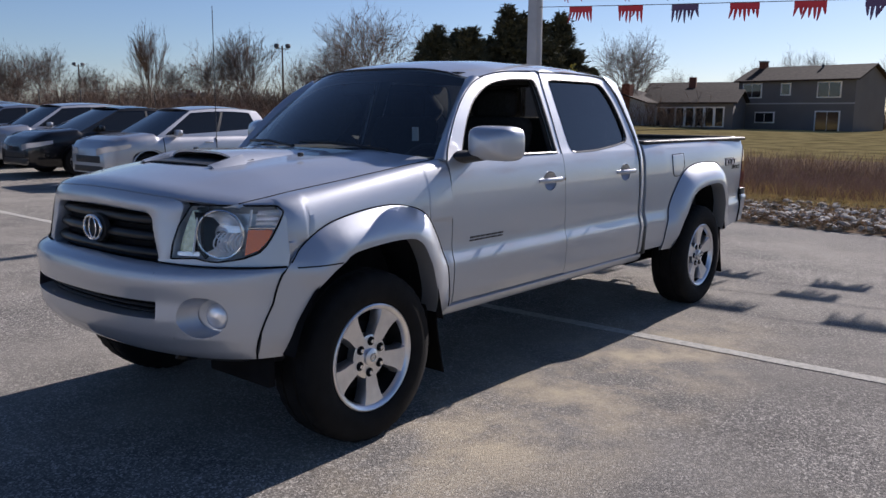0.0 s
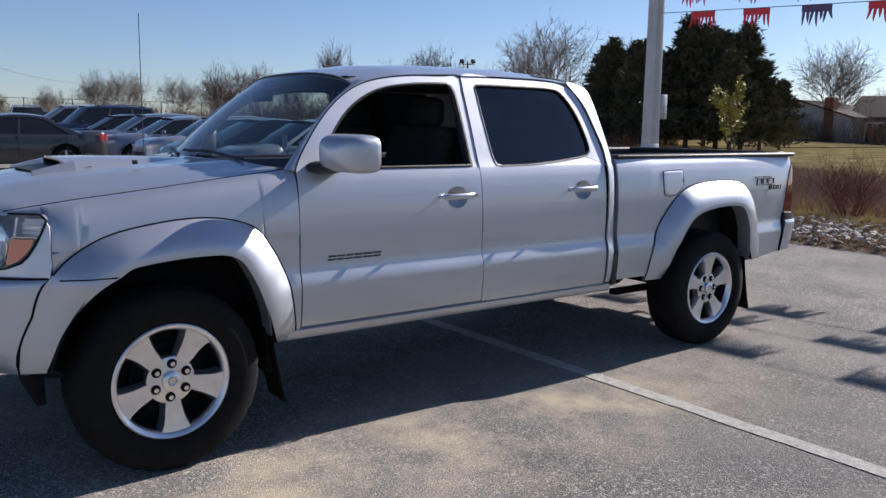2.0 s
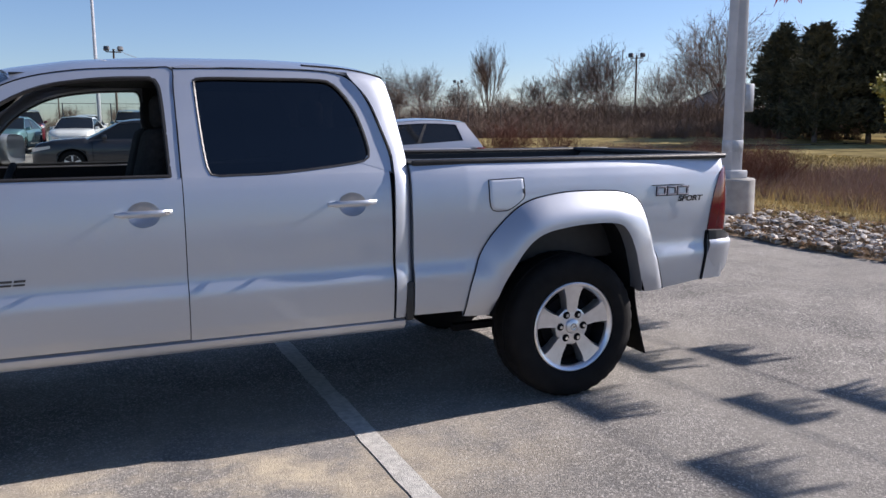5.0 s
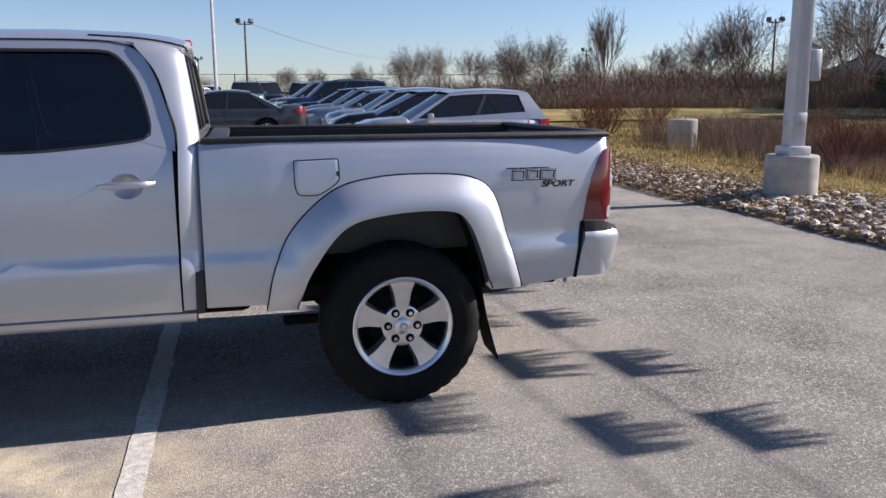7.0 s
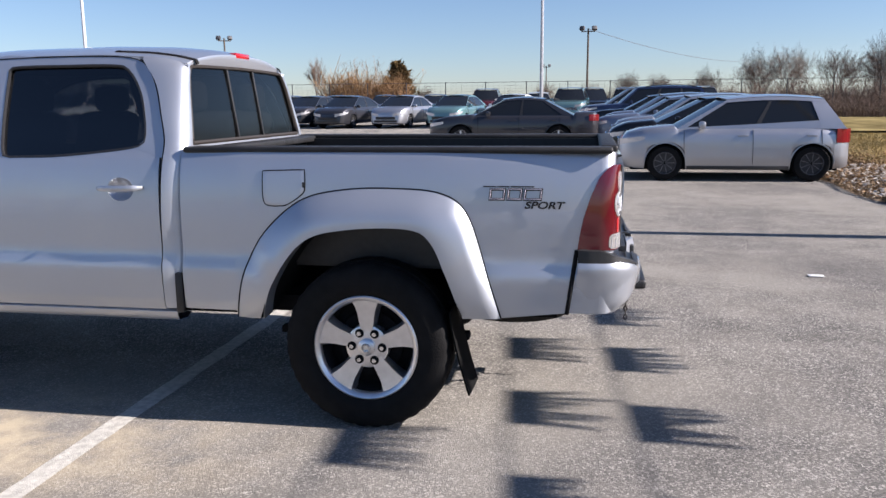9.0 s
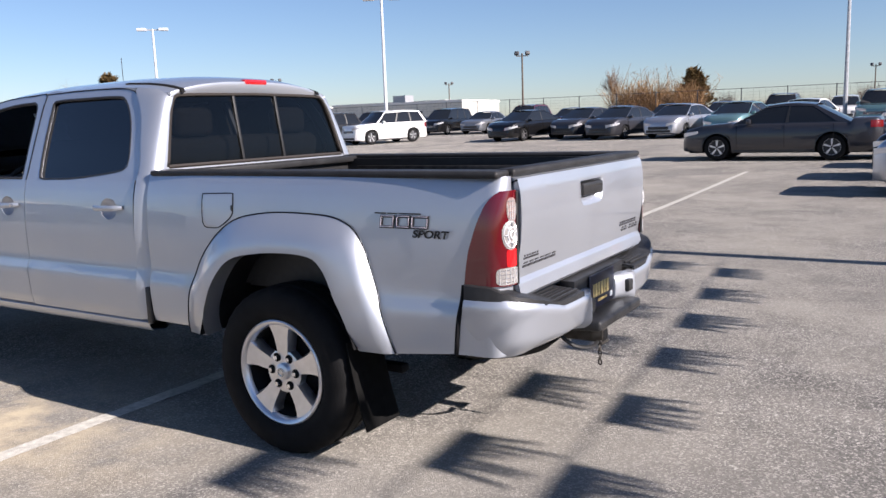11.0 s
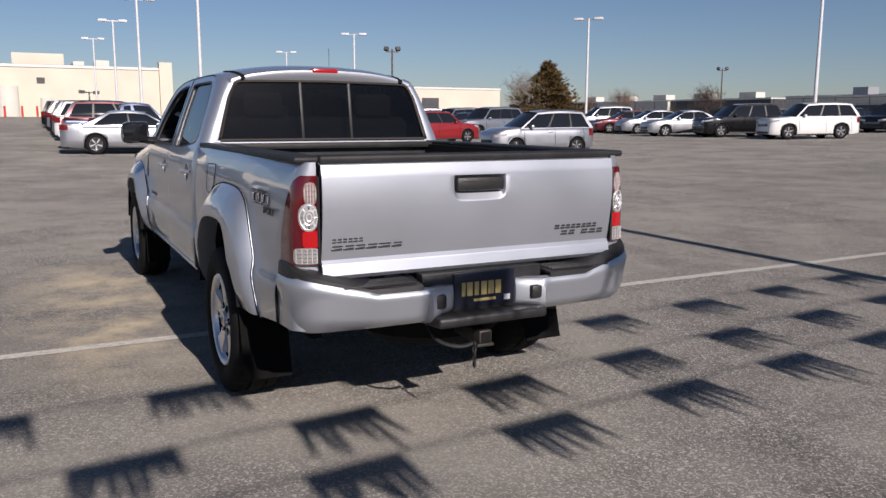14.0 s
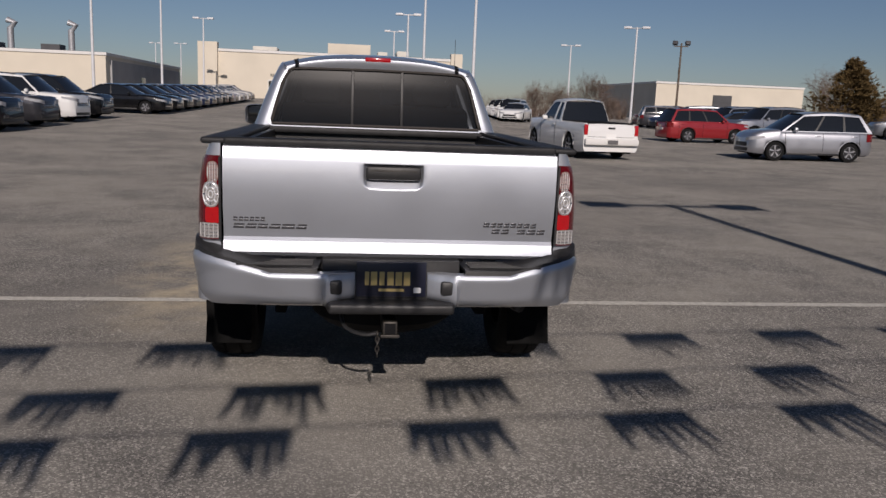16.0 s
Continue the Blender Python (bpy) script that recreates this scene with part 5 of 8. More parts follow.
# mud flaps
for s in (-1, 1):
    for x, z1, lean, ya, yb in ((-1.345, 0.50, 0.06, 0.70, 0.885), (2.165, 0.56, 0.085, 0.675, 0.905)):
        rows = [[(x + lean * v ** 1.4 + 0.01 * math.sin(3 * y), s * y, z1 + (0.185 - z1) * v) for y in np.linspace(ya, yb, 8)] for v in np.linspace(0, 1, 8)]
        part("mud_flap", grid(rows), FLAP, TRUCK, "black rubber mud flap", thick=0.008)

# splash shields before and behind the front wheels
both("splash_shield", box(-2.27, -2.235, -0.80, -0.40, 0.34, 0.52, bevel=0.006), UNDER, TRUCK, "black plastic splash shield")
both("splash_shield", box(-1.345, -1.315, -0.83, -0.42, 0.32, 0.56, bevel=0.006), UNDER, TRUCK, "black plastic splash shield")

# underbody: frame rails, axles, tank, floor
part("floor_pan", box(-2.3, 2.62, -0.70, 0.70, 0.50, 0.56), UNDER, TRUCK)
both("frame_rail", box(-2.40, 2.30, -0.46, -0.38, 0.42, 0.52), UNDER, TRUCK)
part("rear_axle", tube((1.785, -0.68, 0.38), (1.785, 0.68, 0.38), 0.045), UNDER, TRUCK)
part("differential", lathe(((0.01, -0.12), (0.10, -0.10), (0.14, 0), (0.10, 0.10), (0.01, 0.12)), 24), UNDER, TRUCK).location = (1.785, 0.0, 0.38)
part("front_crossmember", box(-1.95, -1.62, -0.62, 0.62, 0.30, 0.42, bevel=0.02), UNDER, TRUCK)
part("fuel_tank", box(0.1, 1.1, -0.36, 0.1, 0.36, 0.50, bevel=0.04), UNDER, TRUCK)
part("exhaust_pipe", hose(((-0.8, 0.30, 0.40), (1.2, 0.30, 0.42), (1.5, 0.55, 0.48), (2.2, 0.58, 0.46), (2.5, 0.68, 0.45)), 0.03, 10), STEEL, TRUCK)
part("spare_tyre", lathe(((0.14, -0.09), (0.30, -0.10), (0.36, -0.05), (0.36, 0.05), (0.30, 0.10), (0.14, 0.09)), 36), RUBBER, TRUCK).matrix_local = pose(2.36, 0, 0.46, 90, 0, 0)
both("leaf_spring", box(1.25, 2.20, -0.56, -0.50, 0.33, 0.37, bevel=0.01), UNDER, TRUCK)
part("engine_bay_wall", box(-2.42, -1.32, -0.62, 0.62, 0.55, 1.05), UNDER, TRUCK)

# cabin
part("dashboard", box(-1.30, -0.98, -0.70, 0.70, 0.86, 1.20, bevel=0.05, seg=3), CABIN, TRUCK)
wheel_ring = [(-0.86 + 0.055 * math.sin(t), -0.37 + 0.175 * math.cos(t), 1.10 + 0.165 * math.sin(t)) for t in np.linspace(0, 2 * math.pi, 33)]
sw = part("steering_wheel", hose(wheel_ring, 0.015, 8), CABIN, TRUCK)
part("wheel_boss", hose(((-1.0, -0.37, 1.03), (-0.865, -0.37, 1.09)), 0.05, 10), CABIN, sw)


def seat(x, y, w):
    st = thing("front_seat" if x < 0 else "rear_seat")
    st.parent = TRUCK
    part("seat_cushion", box(x - 0.42, x + 0.08, y - w / 2, y + w / 2, 0.72, 0.90, bevel=0.06, seg=3), SEAT, st)
    back = box(-0.07, 0.07, -w / 2, w / 2, 0, 0.60, bevel=0.06, seg=3)
    ob = part("seat_backrest", back, SEAT, st)
    ob.matrix_local = pose(x + 0.06, y, 0.84, 0, 14, 0)
    for yy in ((y,) if w < 0.8 else (y - 0.38, y + 0.38)):
        part("headrest", box(x + 0.16, x + 0.27, yy - 0.13, yy + 0.13, 1.42, 1.58, bevel=0.045, seg=3), SEAT, st)


seat(-0.38, -0.37, 0.52)
seat(-0.38, 0.37, 0.52)
seat(0.52, 0.0, 1.28)
part("cabin_floor", box(-1.25, 0.88, -0.76, 0.76, 0.54, 0.60), CABIN, TRUCK)
part("headliner", grid([[(x, y, 1.672 - 0.02 * abs(y)) for y in np.linspace(-0.56, 0.56, 5)] for x in np.linspace(-0.78, 0.83, 8)]), CABIN, TRUCK, thick=0.01)
both("centre_pillar_trim", box(-0.20, -0.07, -0.79, -0.70, 0.60, 1.22), CABIN, TRUCK)
for s in (-1, 1):
    rows = [[(x, s * (side_y(-0.14, z) - 0.035), z) for x in (-0.19, -0.08)] for z in np.linspace(1.2, 1.66, 6)]
    part("centre_pillar", grid(rows), CABIN, TRUCK, thick=0.02)
# added white sheet stands in for the bright view through the windscreen
part("dash_bright_sheet", box(-1.32, -1.12, 0.10, 0.36, 1.205, 1.212), PAPER, TRUCK, "white sheet on the dashboard in place of the bright view through the cab")
part("window_sticker", box(-1.1, -1.094, -0.555, -0.515, 1.30, 1.37), PAPER, TRUCK).matrix_local = pose(0.0, 0, 0.0)
part("rear_view_mirror", box(-0.98, -0.96, -0.12, 0.12, 1.54, 1.60, bevel=0.008), CABIN, TRUCK)

w = pane(FD_IN, 0.02, 0.005)
part("window_pane", mirrored(w), TINTED_SIDE, FRONT_DOOR[1], "lightly tinted side glass").visible_shadow = False
w.free()

# ---- ground ----
def ramp(d, width=8.0):
    """Zero for d < 0, then a smoothly starting slope of 1."""
    d = np.maximum(d, 0.0)
    return np.where(d < width, d * d / (2 * width), d - width / 2)


def ground_z(x, y):
    north = 0.017 * np.minimum(ramp(np.asarray(y, float) - 4.0), 60)
    fade = np.clip(1 - np.asarray(y, float) / 22.0, 0, 1)
    west = 0.017 * np.minimum(ramp(-np.asarray(x, float) - 10.0), 110) * fade
    return north + west


def gz(x, y):
    return float(ground_z(x, y))


def asphalt_material():
    m = bpy.data.materials.new("worn_asphalt")
    m.use_nodes = True
    nt = m.node_tree
    p = nt.nodes["Principled BSDF"]
    tc = nt.nodes.new("ShaderNodeTexCoord")

    def noise_node(scale, detail=8, rough=0.6):
        n = nt.nodes.new("ShaderNodeTexNoise")
        n.inputs["Scale"].default_value, n.inputs["Detail"].default_value, n.inputs["Roughness"].default_value = scale, detail, rough
        nt.links.new(tc.outputs["Object"], n.inputs["Vector"])
        return n.outputs["Fac"]

    def rng(src, a, b, c, d):
        r = nt.nodes.new("ShaderNodeMapRange")
        for k, v in enumerate((a, b, c, d)):
            r.inputs[k + 1].default_value = v
        nt.links.new(src, r.inputs[0])
        return r.outputs[0]

    def mix(f, a, b):
        x = nt.nodes.new("ShaderNodeMix")
        x.data_type = "RGBA"
        nt.links.new(f, x.inputs["Factor"])
        for sock, v in ((x.inputs["A"], a), (x.inputs["B"], b)):
            if isinstance(v, tuple):
                sock.default_value = (*v, 1)
            else:
                nt.links.new(v, sock)
        return x.outputs["Result"]

    def scaled(c, f):
        x = nt.nodes.new("ShaderNodeVectorMath")
        x.operation = "SCALE"
        nt.links.new(c, x.inputs[0])
        nt.links.new(f, x.inputs["Scale"])
        return x.outputs[0]

    v = nt.nodes.new("ShaderNodeTexVoronoi")
    v.inputs["Scale"].default_value = 125
    nt.links.new(tc.outputs["Object"], v.inputs["Vector"])
    stone = rng(v.outputs["Color"], 0.12, 0.92, 0.0, 1.0)
    pale = rng(stone, 0.60, 1.0, 0.0, 0.85)
    col = mix(stone, (0.095, 0.092, 0.088), (0.27, 0.255, 0.232))
    col = mix(pale, col, (0.60, 0.565, 0.51))
    col = mix(rng(noise_node(34, 5, 0.7), 0.42, 0.60, 0.35, 0.0), col, (0.075, 0.073, 0.072))
    col = scaled(col, rng(noise_node(2.6, 8, 0.7), 0.30, 0.70, 0.80, 1.28))
    big = rng(noise_node(0.55, 9, 0.65), 0.40, 0.62, 0.0, 0.55)
    col = mix(big, col, (0.37, 0.345, 0.30))
    dark = rng(noise_node(0.23, 6, 0.55), 0.50, 0.66, 0.0, 0.45)
    col = mix(dark, col, (0.14, 0.133, 0.126))
    # sandy dust beside the truck, by a stretch of the plan
    sep = nt.nodes.new("ShaderNodeSeparateXYZ")
    nt.links.new(tc.outputs["Object"], sep.inputs[0])

    def math_node(op, a, b=None):
        x = nt.nodes.new("ShaderNodeMath")
        x.operation = op
        for k, val in enumerate((a, b)):
            if val is None:
                continue
            if isinstance(val, (int, float)):
                x.inputs[k].default_value = val
            else:
                nt.links.new(val, x.inputs[k])
        return x.outputs[0]

    yy = math_node("ABSOLUTE", math_node("ADD", sep.outputs["Y"], 1.28))
    band = rng(yy, 0.10, 0.75, 1.0, 0.0)
    xx = rng(math_node("ABSOLUTE", math_node("ADD", sep.outputs["X"], 0.5)), 0.9, 2.2, 1.0, 0.0)
    dust = math_node("MULTIPLY", math_node("MULTIPLY", band, xx), rng(noise_node(1.7, 7, 0.65), 0.42, 0.60, 0.0, 1.0))
    col = mix(math_node("MULTIPLY", dust, 0.82), col, (0.53, 0.45, 0.32))
    nt.links.new(col, p.inputs["Base Color"])
    p.inputs["Roughness"].default_value = 0.9
    p.inputs["Diffuse Roughness"].default_value = 0.25
    p.inputs["Specular IOR Level"].default_value = 0.1
    b = nt.nodes.new("ShaderNodeBump")
    b.inputs["Strength"].default_value, b.inputs["Distance"].default_value = 0.8, 0.007
    nt.links.new(math_node("ADD", math_node("MULTIPLY", stone, 0.5), noise_node(130, 3)), b.inputs["Height"])
    nt.links.new(b.outputs["Normal"], p.inputs["Normal"])
    return m


ASPHALT = asphalt_material()
xs = np.unique(np.r_[np.linspace(-900, -150, 12), np.linspace(-150, 30, 91), np.linspace(30, 900, 20), 7.4, 8.0, 8.6, 9.2])
ys = np.unique(np.r_[np.linspace(-900, -60, 12), np.linspace(-60, 100, 81), np.linspace(100, 900, 14)])
tagged(part("ground", grid([[(x, y, gz(x, y) - (0.9 * min(1, max(0, (x - 8.0) / 1.2)) if y < 60 else 0)) for y in ys] for x in xs]), ASPHALT), "worn grey asphalt parking lot, sandy beside the truck", "asphalt lot", kind="structure")


def strip_on_ground(x0, y0, x1, y1, w, lift=0.004, n=60, ragged=0.005):
    """A painted line laid on the ground."""
    a, b = Vector((x0, y0)), Vector((x1, y1))
    d = (b - a).normalized()
    q = Vector((-d.y, d.x))
    rows = []
    for t in np.linspace(0, 1, n):
        c = a.lerp(b, t)
        rows.append([(*(c + q * o), gz(*(c + q * o)) + lift) for o in (-w / 2 + random.uniform(-ragged, ragged), 0, w / 2 + random.uniform(-ragged, ragged))])
    return grid(rows)


tagged(part("lot_line", strip_on_ground(0.66, -6.5, 0.494, 15.5, 0.105, n=190), WHITE_PAINT_LINE), "worn white painted parking line on the asphalt", "lot line", kind="structure")

# ---- materials of the surroundings ----
GRASS = mat("dry_grass", (0.31, 0.245, 0.11), 0.9, noise_scale=0.8, noise_amt=0.45, bump=0.6, bump_scale=25)
BRUSH = mat("brown_brush", (0.25, 0.18, 0.135), 0.95, noise_scale=2.0, noise_amt=0.5)
STRAW = mat("straw", (0.45, 0.36, 0.19), 0.9, noise_scale=3.0, noise_amt=0.4)
STONE = mat("river_stone", (0.56, 0.51, 0.445), 0.85, noise_scale=4, noise_amt=0.6, bump=0.3, bump_scale=60)
MULCH = mat("leaf_litter", (0.28, 0.21, 0.145), 0.95, noise_scale=9, noise_amt=0.6, bump=0.8, bump_scale=40)
CONCRETE = mat("cast_concrete", (0.36, 0.35, 0.33), 0.85, noise_scale=5, noise_amt=0.2, bump=0.3, bump_scale=90)
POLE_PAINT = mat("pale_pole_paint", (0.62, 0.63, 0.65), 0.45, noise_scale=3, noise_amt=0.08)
# the pale pole paint again, darkened for the near pole's shaded side
SHADED_POLE = mat("shaded_pole_paint", (0.40, 0.41, 0.43), 0.5, noise_scale=3, noise_amt=0.12, bump=0.05, bump_scale=60)
GALV = mat("galvanised_steel", (0.42, 0.43, 0.45), 0.5, 0.5, noise_scale=8, noise_amt=0.2)
WOOD_POLE = mat("weathered_wood_pole", (0.13, 0.105, 0.085), 0.9, noise_scale=6, noise_amt=0.35)
BARK = mat("winter_bark", (0.14, 0.112, 0.095), 0.95, noise_scale=5, noise_amt=0.4)
TWIG = mat("twigs", (0.165, 0.122, 0.098), 0.95, noise_scale=0.7, noise_amt=0.35)
RED_TWIG = mat("red_twigs", (0.135, 0.062, 0.045), 0.9, noise_scale=2, noise_amt=0.35)
TAN_TWIG = mat("tan_twigs", (0.27, 0.165, 0.085), 0.9, noise_scale=1, noise_amt=0.3)
NEEDLES = mat("dark_needles", (0.080, 0.080, 0.052), 0.9, noise_scale=1.2, noise_amt=0.5)
RUST_NEEDLES = mat("bronze_needles", (0.125, 0.085, 0.038), 0.9, noise_scale=1.2, noise_amt=0.5)
LEAVES = mat("yellow_green_leaves", (0.26, 0.25, 0.06), 0.7, noise_scale=3, noise_amt=0.4)
MAUVE = mat("mauve_seed_stalks", (0.30, 0.22, 0.19), 0.95, noise_scale=1.5, noise_amt=0.4)
DEAD_LEAF = mat("dead_leaf", (0.31, 0.22, 0.135), 0.9, noise_scale=6, noise_amt=0.6)
STUCCO = mat("beige_wall", (0.66, 0.605, 0.51), 0.9, noise_scale=0.3, noise_amt=0.06, bump=0.1, bump_scale=30)
WHITE_WALL = mat("white_wall", (0.66, 0.64, 0.58), 0.85, noise_scale=0.4, noise_amt=0.08)
SIDING = mat("grey_siding", (0.115, 0.112, 0.115), 0.8, noise_scale=0.5, noise_amt=0.1)
SIDING_PALE = mat("pale_siding", (0.34, 0.34, 0.345), 0.8, noise_scale=0.5, noise_amt=0.1)
ROOFING = mat("dark_shingle", (0.036, 0.028, 0.025), 0.9, noise_scale=3, noise_amt=0.3)
BRICK = mat("brick_red", (0.16, 0.07, 0.05), 0.9, noise_scale=6, noise_amt=0.3)
TRIM = mat("white_trim", (0.66, 0.65, 0.63), 0.6)
DARK_PANE = mat("dark_window_pane", (0.015, 0.017, 0.02), 0.06, spec=0.8)
RED_POST = mat("red_bollard", (0.50, 0.035, 0.02), 0.5)
DARK_METAL = mat("dark_metal_panel", (0.06, 0.062, 0.068), 0.6, noise_scale=1, noise_amt=0.2)


def cloth(name, col):
    m = mat(name, col, 0.5)
    nt = m.node_tree
    t = nt.nodes.new("ShaderNodeBsdfTranslucent")
    t.inputs[0].default_value = (*col, 1)
    x = nt.nodes.new("ShaderNodeMixShader")
    x.inputs[0].default_value = 0.35
    nt.links.new(nt.nodes["Principled BSDF"].outputs[0], x.inputs[1])
    nt.links.new(t.outputs[0], x.inputs[2])
    nt.links.new(x.outputs[0], nt.nodes["Material Output"].inputs["Surface"])
    return m


RED_FOIL = cloth("red_foil", (0.15, 0.012, 0.018))
# dark copy of the foil, for pennants seen against the sun
BACKLIT_FOIL = cloth("backlit_foil", (0.03, 0.02, 0.05))

for m in (GRASS, BRUSH, STRAW, MULCH, MAUVE, DEAD_LEAF):       # rough, self-shading growth
    m.node_tree.nodes["Principled BSDF"].inputs["Diffuse Roughness"].default_value = 0.65
    m.node_tree.nodes["Principled BSDF"].inputs["Specular IOR Level"].default_value = 0.0

# ---- grass verge, stone strip, brush east of the lot ----
def verge_z(x, y):
    """Gentle mound, a shallow basin with brush, then a lawn rising to the houses."""
    z = 0.03 + 0.10 * np.exp(-((x - 9.6) / 1.3) ** 2)
    z -= 0.35 * np.exp(-((x - 17.0) / 5.0) ** 2) * np.exp(-((y - 2.0) / 9.0) ** 2)
    z += 0.25 * np.clip((x - 26) / 12, 0, 1) * np.clip((30 - y) / 30, 0, 1)
    return float(z) + gz(x, y)


def edge_x(y):
    return 6.95 + 0.12 * math.sin(y * 0.45) + 0.05 * math.sin(y * 1.9)


xs = np.unique(np.r_[np.linspace(0, 6, 30), np.linspace(6, 40, 60), np.linspace(40, 400, 16)])
ys = np.unique(np.r_[np.linspace(-220, -20, 12), np.linspace(-20, 27, 70)])
rows = [[(edge_x(y) + 1.4 + dx, y, verge_z(edge_x(y) + 1.4 + dx, y)) for y in ys] for dx in xs]
tagged(part("lawn", grid(rows), GRASS), "dry winter lawn with yellow-brown patches", "lawn", kind="structure")
ys2 = np.linspace(-20, 27, 90)
rows = [[(edge_x(y) + dx, y, gz(edge_x(y) + dx, y) + h) for dx, h in ((0, 0.004), (0.25, 0.02), (0.8, 0.035), (1.5, 0.05), (2.3, 0.10))] for y in ys2]
tagged(part("leaf_litter_strip", grid(rows), MULCH), "brown leaf litter along the lot edge", "leaf litter", kind="structure")
rows = [[(x, y, verge_z(x, y) + 0.012) for y in np.linspace(-15, 12.5, 40)] for x in np.linspace(11.7, 25.5, 24)]
tagged(part("weed_bed", grid(rows), MULCH), "brown weedy ground of the shallow basin", "weed bed", kind="structure")
# lawn behind the parked row
xs = np.linspace(9.2, 120, 30)
rows = [[(x, y, gz(x, y) + 0.05 + 0.25 * math.exp(-((y - 34) / 6) ** 2)) for y in np.linspace(26.8, 60, 30)] for x in xs]
tagged(part("back_lawn", grid(rows), GRASS), "dry grass slope behind the parked cars", "lawn", kind="structure")


def stone_shape(seed):
    rnd = random.Random(seed)
    bm = bmesh.new()
    bmesh.ops.create_icosphere(bm, subdivisions=1, radius=1)
    for v in bm.verts:
        v.co *= rnd.uniform(0.78, 1.12)
        v.co.x *= 1.25
        v.co.z *= 0.62
    return bm


nt = STONE.node_tree       # stones differ in tone, one from the next
info = nt.nodes.new("ShaderNodeObjectInfo")
geo = nt.nodes.new("ShaderNodeNewGeometry")
tone = nt.nodes.new("ShaderNodeMath")
tone.operation = "ADD"
nt.links.new(info.outputs["Random"], tone.inputs[0])
nt.links.new(geo.outputs["Random Per Island"], tone.inputs[1])
tone2 = nt.nodes.new("ShaderNodeMapRange")
for k, v in enumerate((0.3, 1.8, 0.45, 1.35)):
    tone2.inputs[k + 1].default_value = v
nt.links.new(tone.outputs[0], tone2.inputs[0])
shade = nt.nodes.new("ShaderNodeVectorMath")
shade.operation = "SCALE"
old = nt.nodes["Principled BSDF"].inputs["Base Color"].links[0].from_socket
nt.links.new(old, shade.inputs[0])
nt.links.new(tone2.outputs[0], shade.inputs["Scale"])
nt.links.new(shade.outputs[0], nt.nodes["Principled BSDF"].inputs["Base Color"])
STONES = []
for k in range(6):
    bm = stone_shape(k)
    me = bpy.data.meshes.new("stone")
    bm.to_mesh(me)
    bm.free()
    me.materials.append(STONE)
    STONES.append(me)
bed = thing("stone_bed", "strip of pale rounded river stones beside the asphalt", "stone strip")
rnd = random.Random(4)


def scatter_stone(y0, y1):
    y = rnd.uniform(y0, y1)
    d = min(max(rnd.gauss(1.0, 0.50), 0.05), 2.1)
    r = rnd.uniform(0.024, 0.066) * (1.1 if y < 5 else 0.9)
    x = edge_x(y) + d
    return x, y, gz(x, y) + 0.02 + 0.03 * d + rnd.uniform(0, 0.045), r


for k in range(290):
    x, y, z, r = scatter_stone(0.0, 9.0)
    ob = new("stone", rnd.choice(STONES))
    ob.parent = bed
    ob.location, ob.rotation_euler, ob.scale = (x, y, z), (rnd.uniform(-0.5, 0.5), rnd.uniform(-0.5, 0.5), rnd.uniform(0, 6.3)), (r, r, r)
verts, faces = [], []
for k in range(4200):
    x, y, z, r = scatter_stone(-9.0, 13.5)
    me = STONES[k % 6]
    m = Matrix.LocRotScale((x, y, z), Euler((rnd.uniform(-0.5, 0.5), rnd.uniform(-0.5, 0.5), rnd.uniform(0, 6.3))), (r, r, r))
    o = len(verts)
    verts += [tuple(m @ v.co) for v in me.vertices]
    faces += [tuple(o + i for i in p.vertices) for p in me.polygons]
me = bpy.data.meshes.new("loose_stones")
me.from_pydata(verts, [], faces)
me.materials.append(STONE)
tagged(new("loose_stones", me), "many pale and grey rounded river stones", "stones", kind="stuff")


def litter(n, seed):
    """Curled brown leaves and bark chips scattered over the strip, as one object."""
    r = random.Random(seed)
    verts, faces = [], []
    for _ in range(n):
        y = r.uniform(-12, 20)
        d = min(max(r.gauss(0.9, 0.65), 0.0), 2.4)
        x = edge_x(y) + d
        c = Vector((x, y, gz(x, y) + 0.03 + 0.035 * d + r.uniform(0, 0.04)))
        e = Vector((r.gauss(0, 1), r.gauss(0, 1), r.gauss(0, 0.45))).normalized() * r.uniform(0.02, 0.06)
        f = e.cross(Vector((r.gauss(0, 0.5), r.gauss(0, 0.5), 1))).normalized() * r.uniform(0.010, 0.03)
        o = len(verts)
        verts += [tuple(c - e), tuple(c - f + Vector((0, 0, 0.01))), tuple(c + e), tuple(c + f + Vector((0, 0, 0.012)))]
        faces.append((o, o + 1, o + 2, o + 3))
    me = bpy.data.meshes.new("dead_leaves")
    me.from_pydata(verts, [], faces)
    me.materials.append(DEAD_LEAF)
    return tagged(new("dead_leaves", me), "brown dead leaves lying among the stones", "leaves", kind="stuff")


litter(26000, 15)


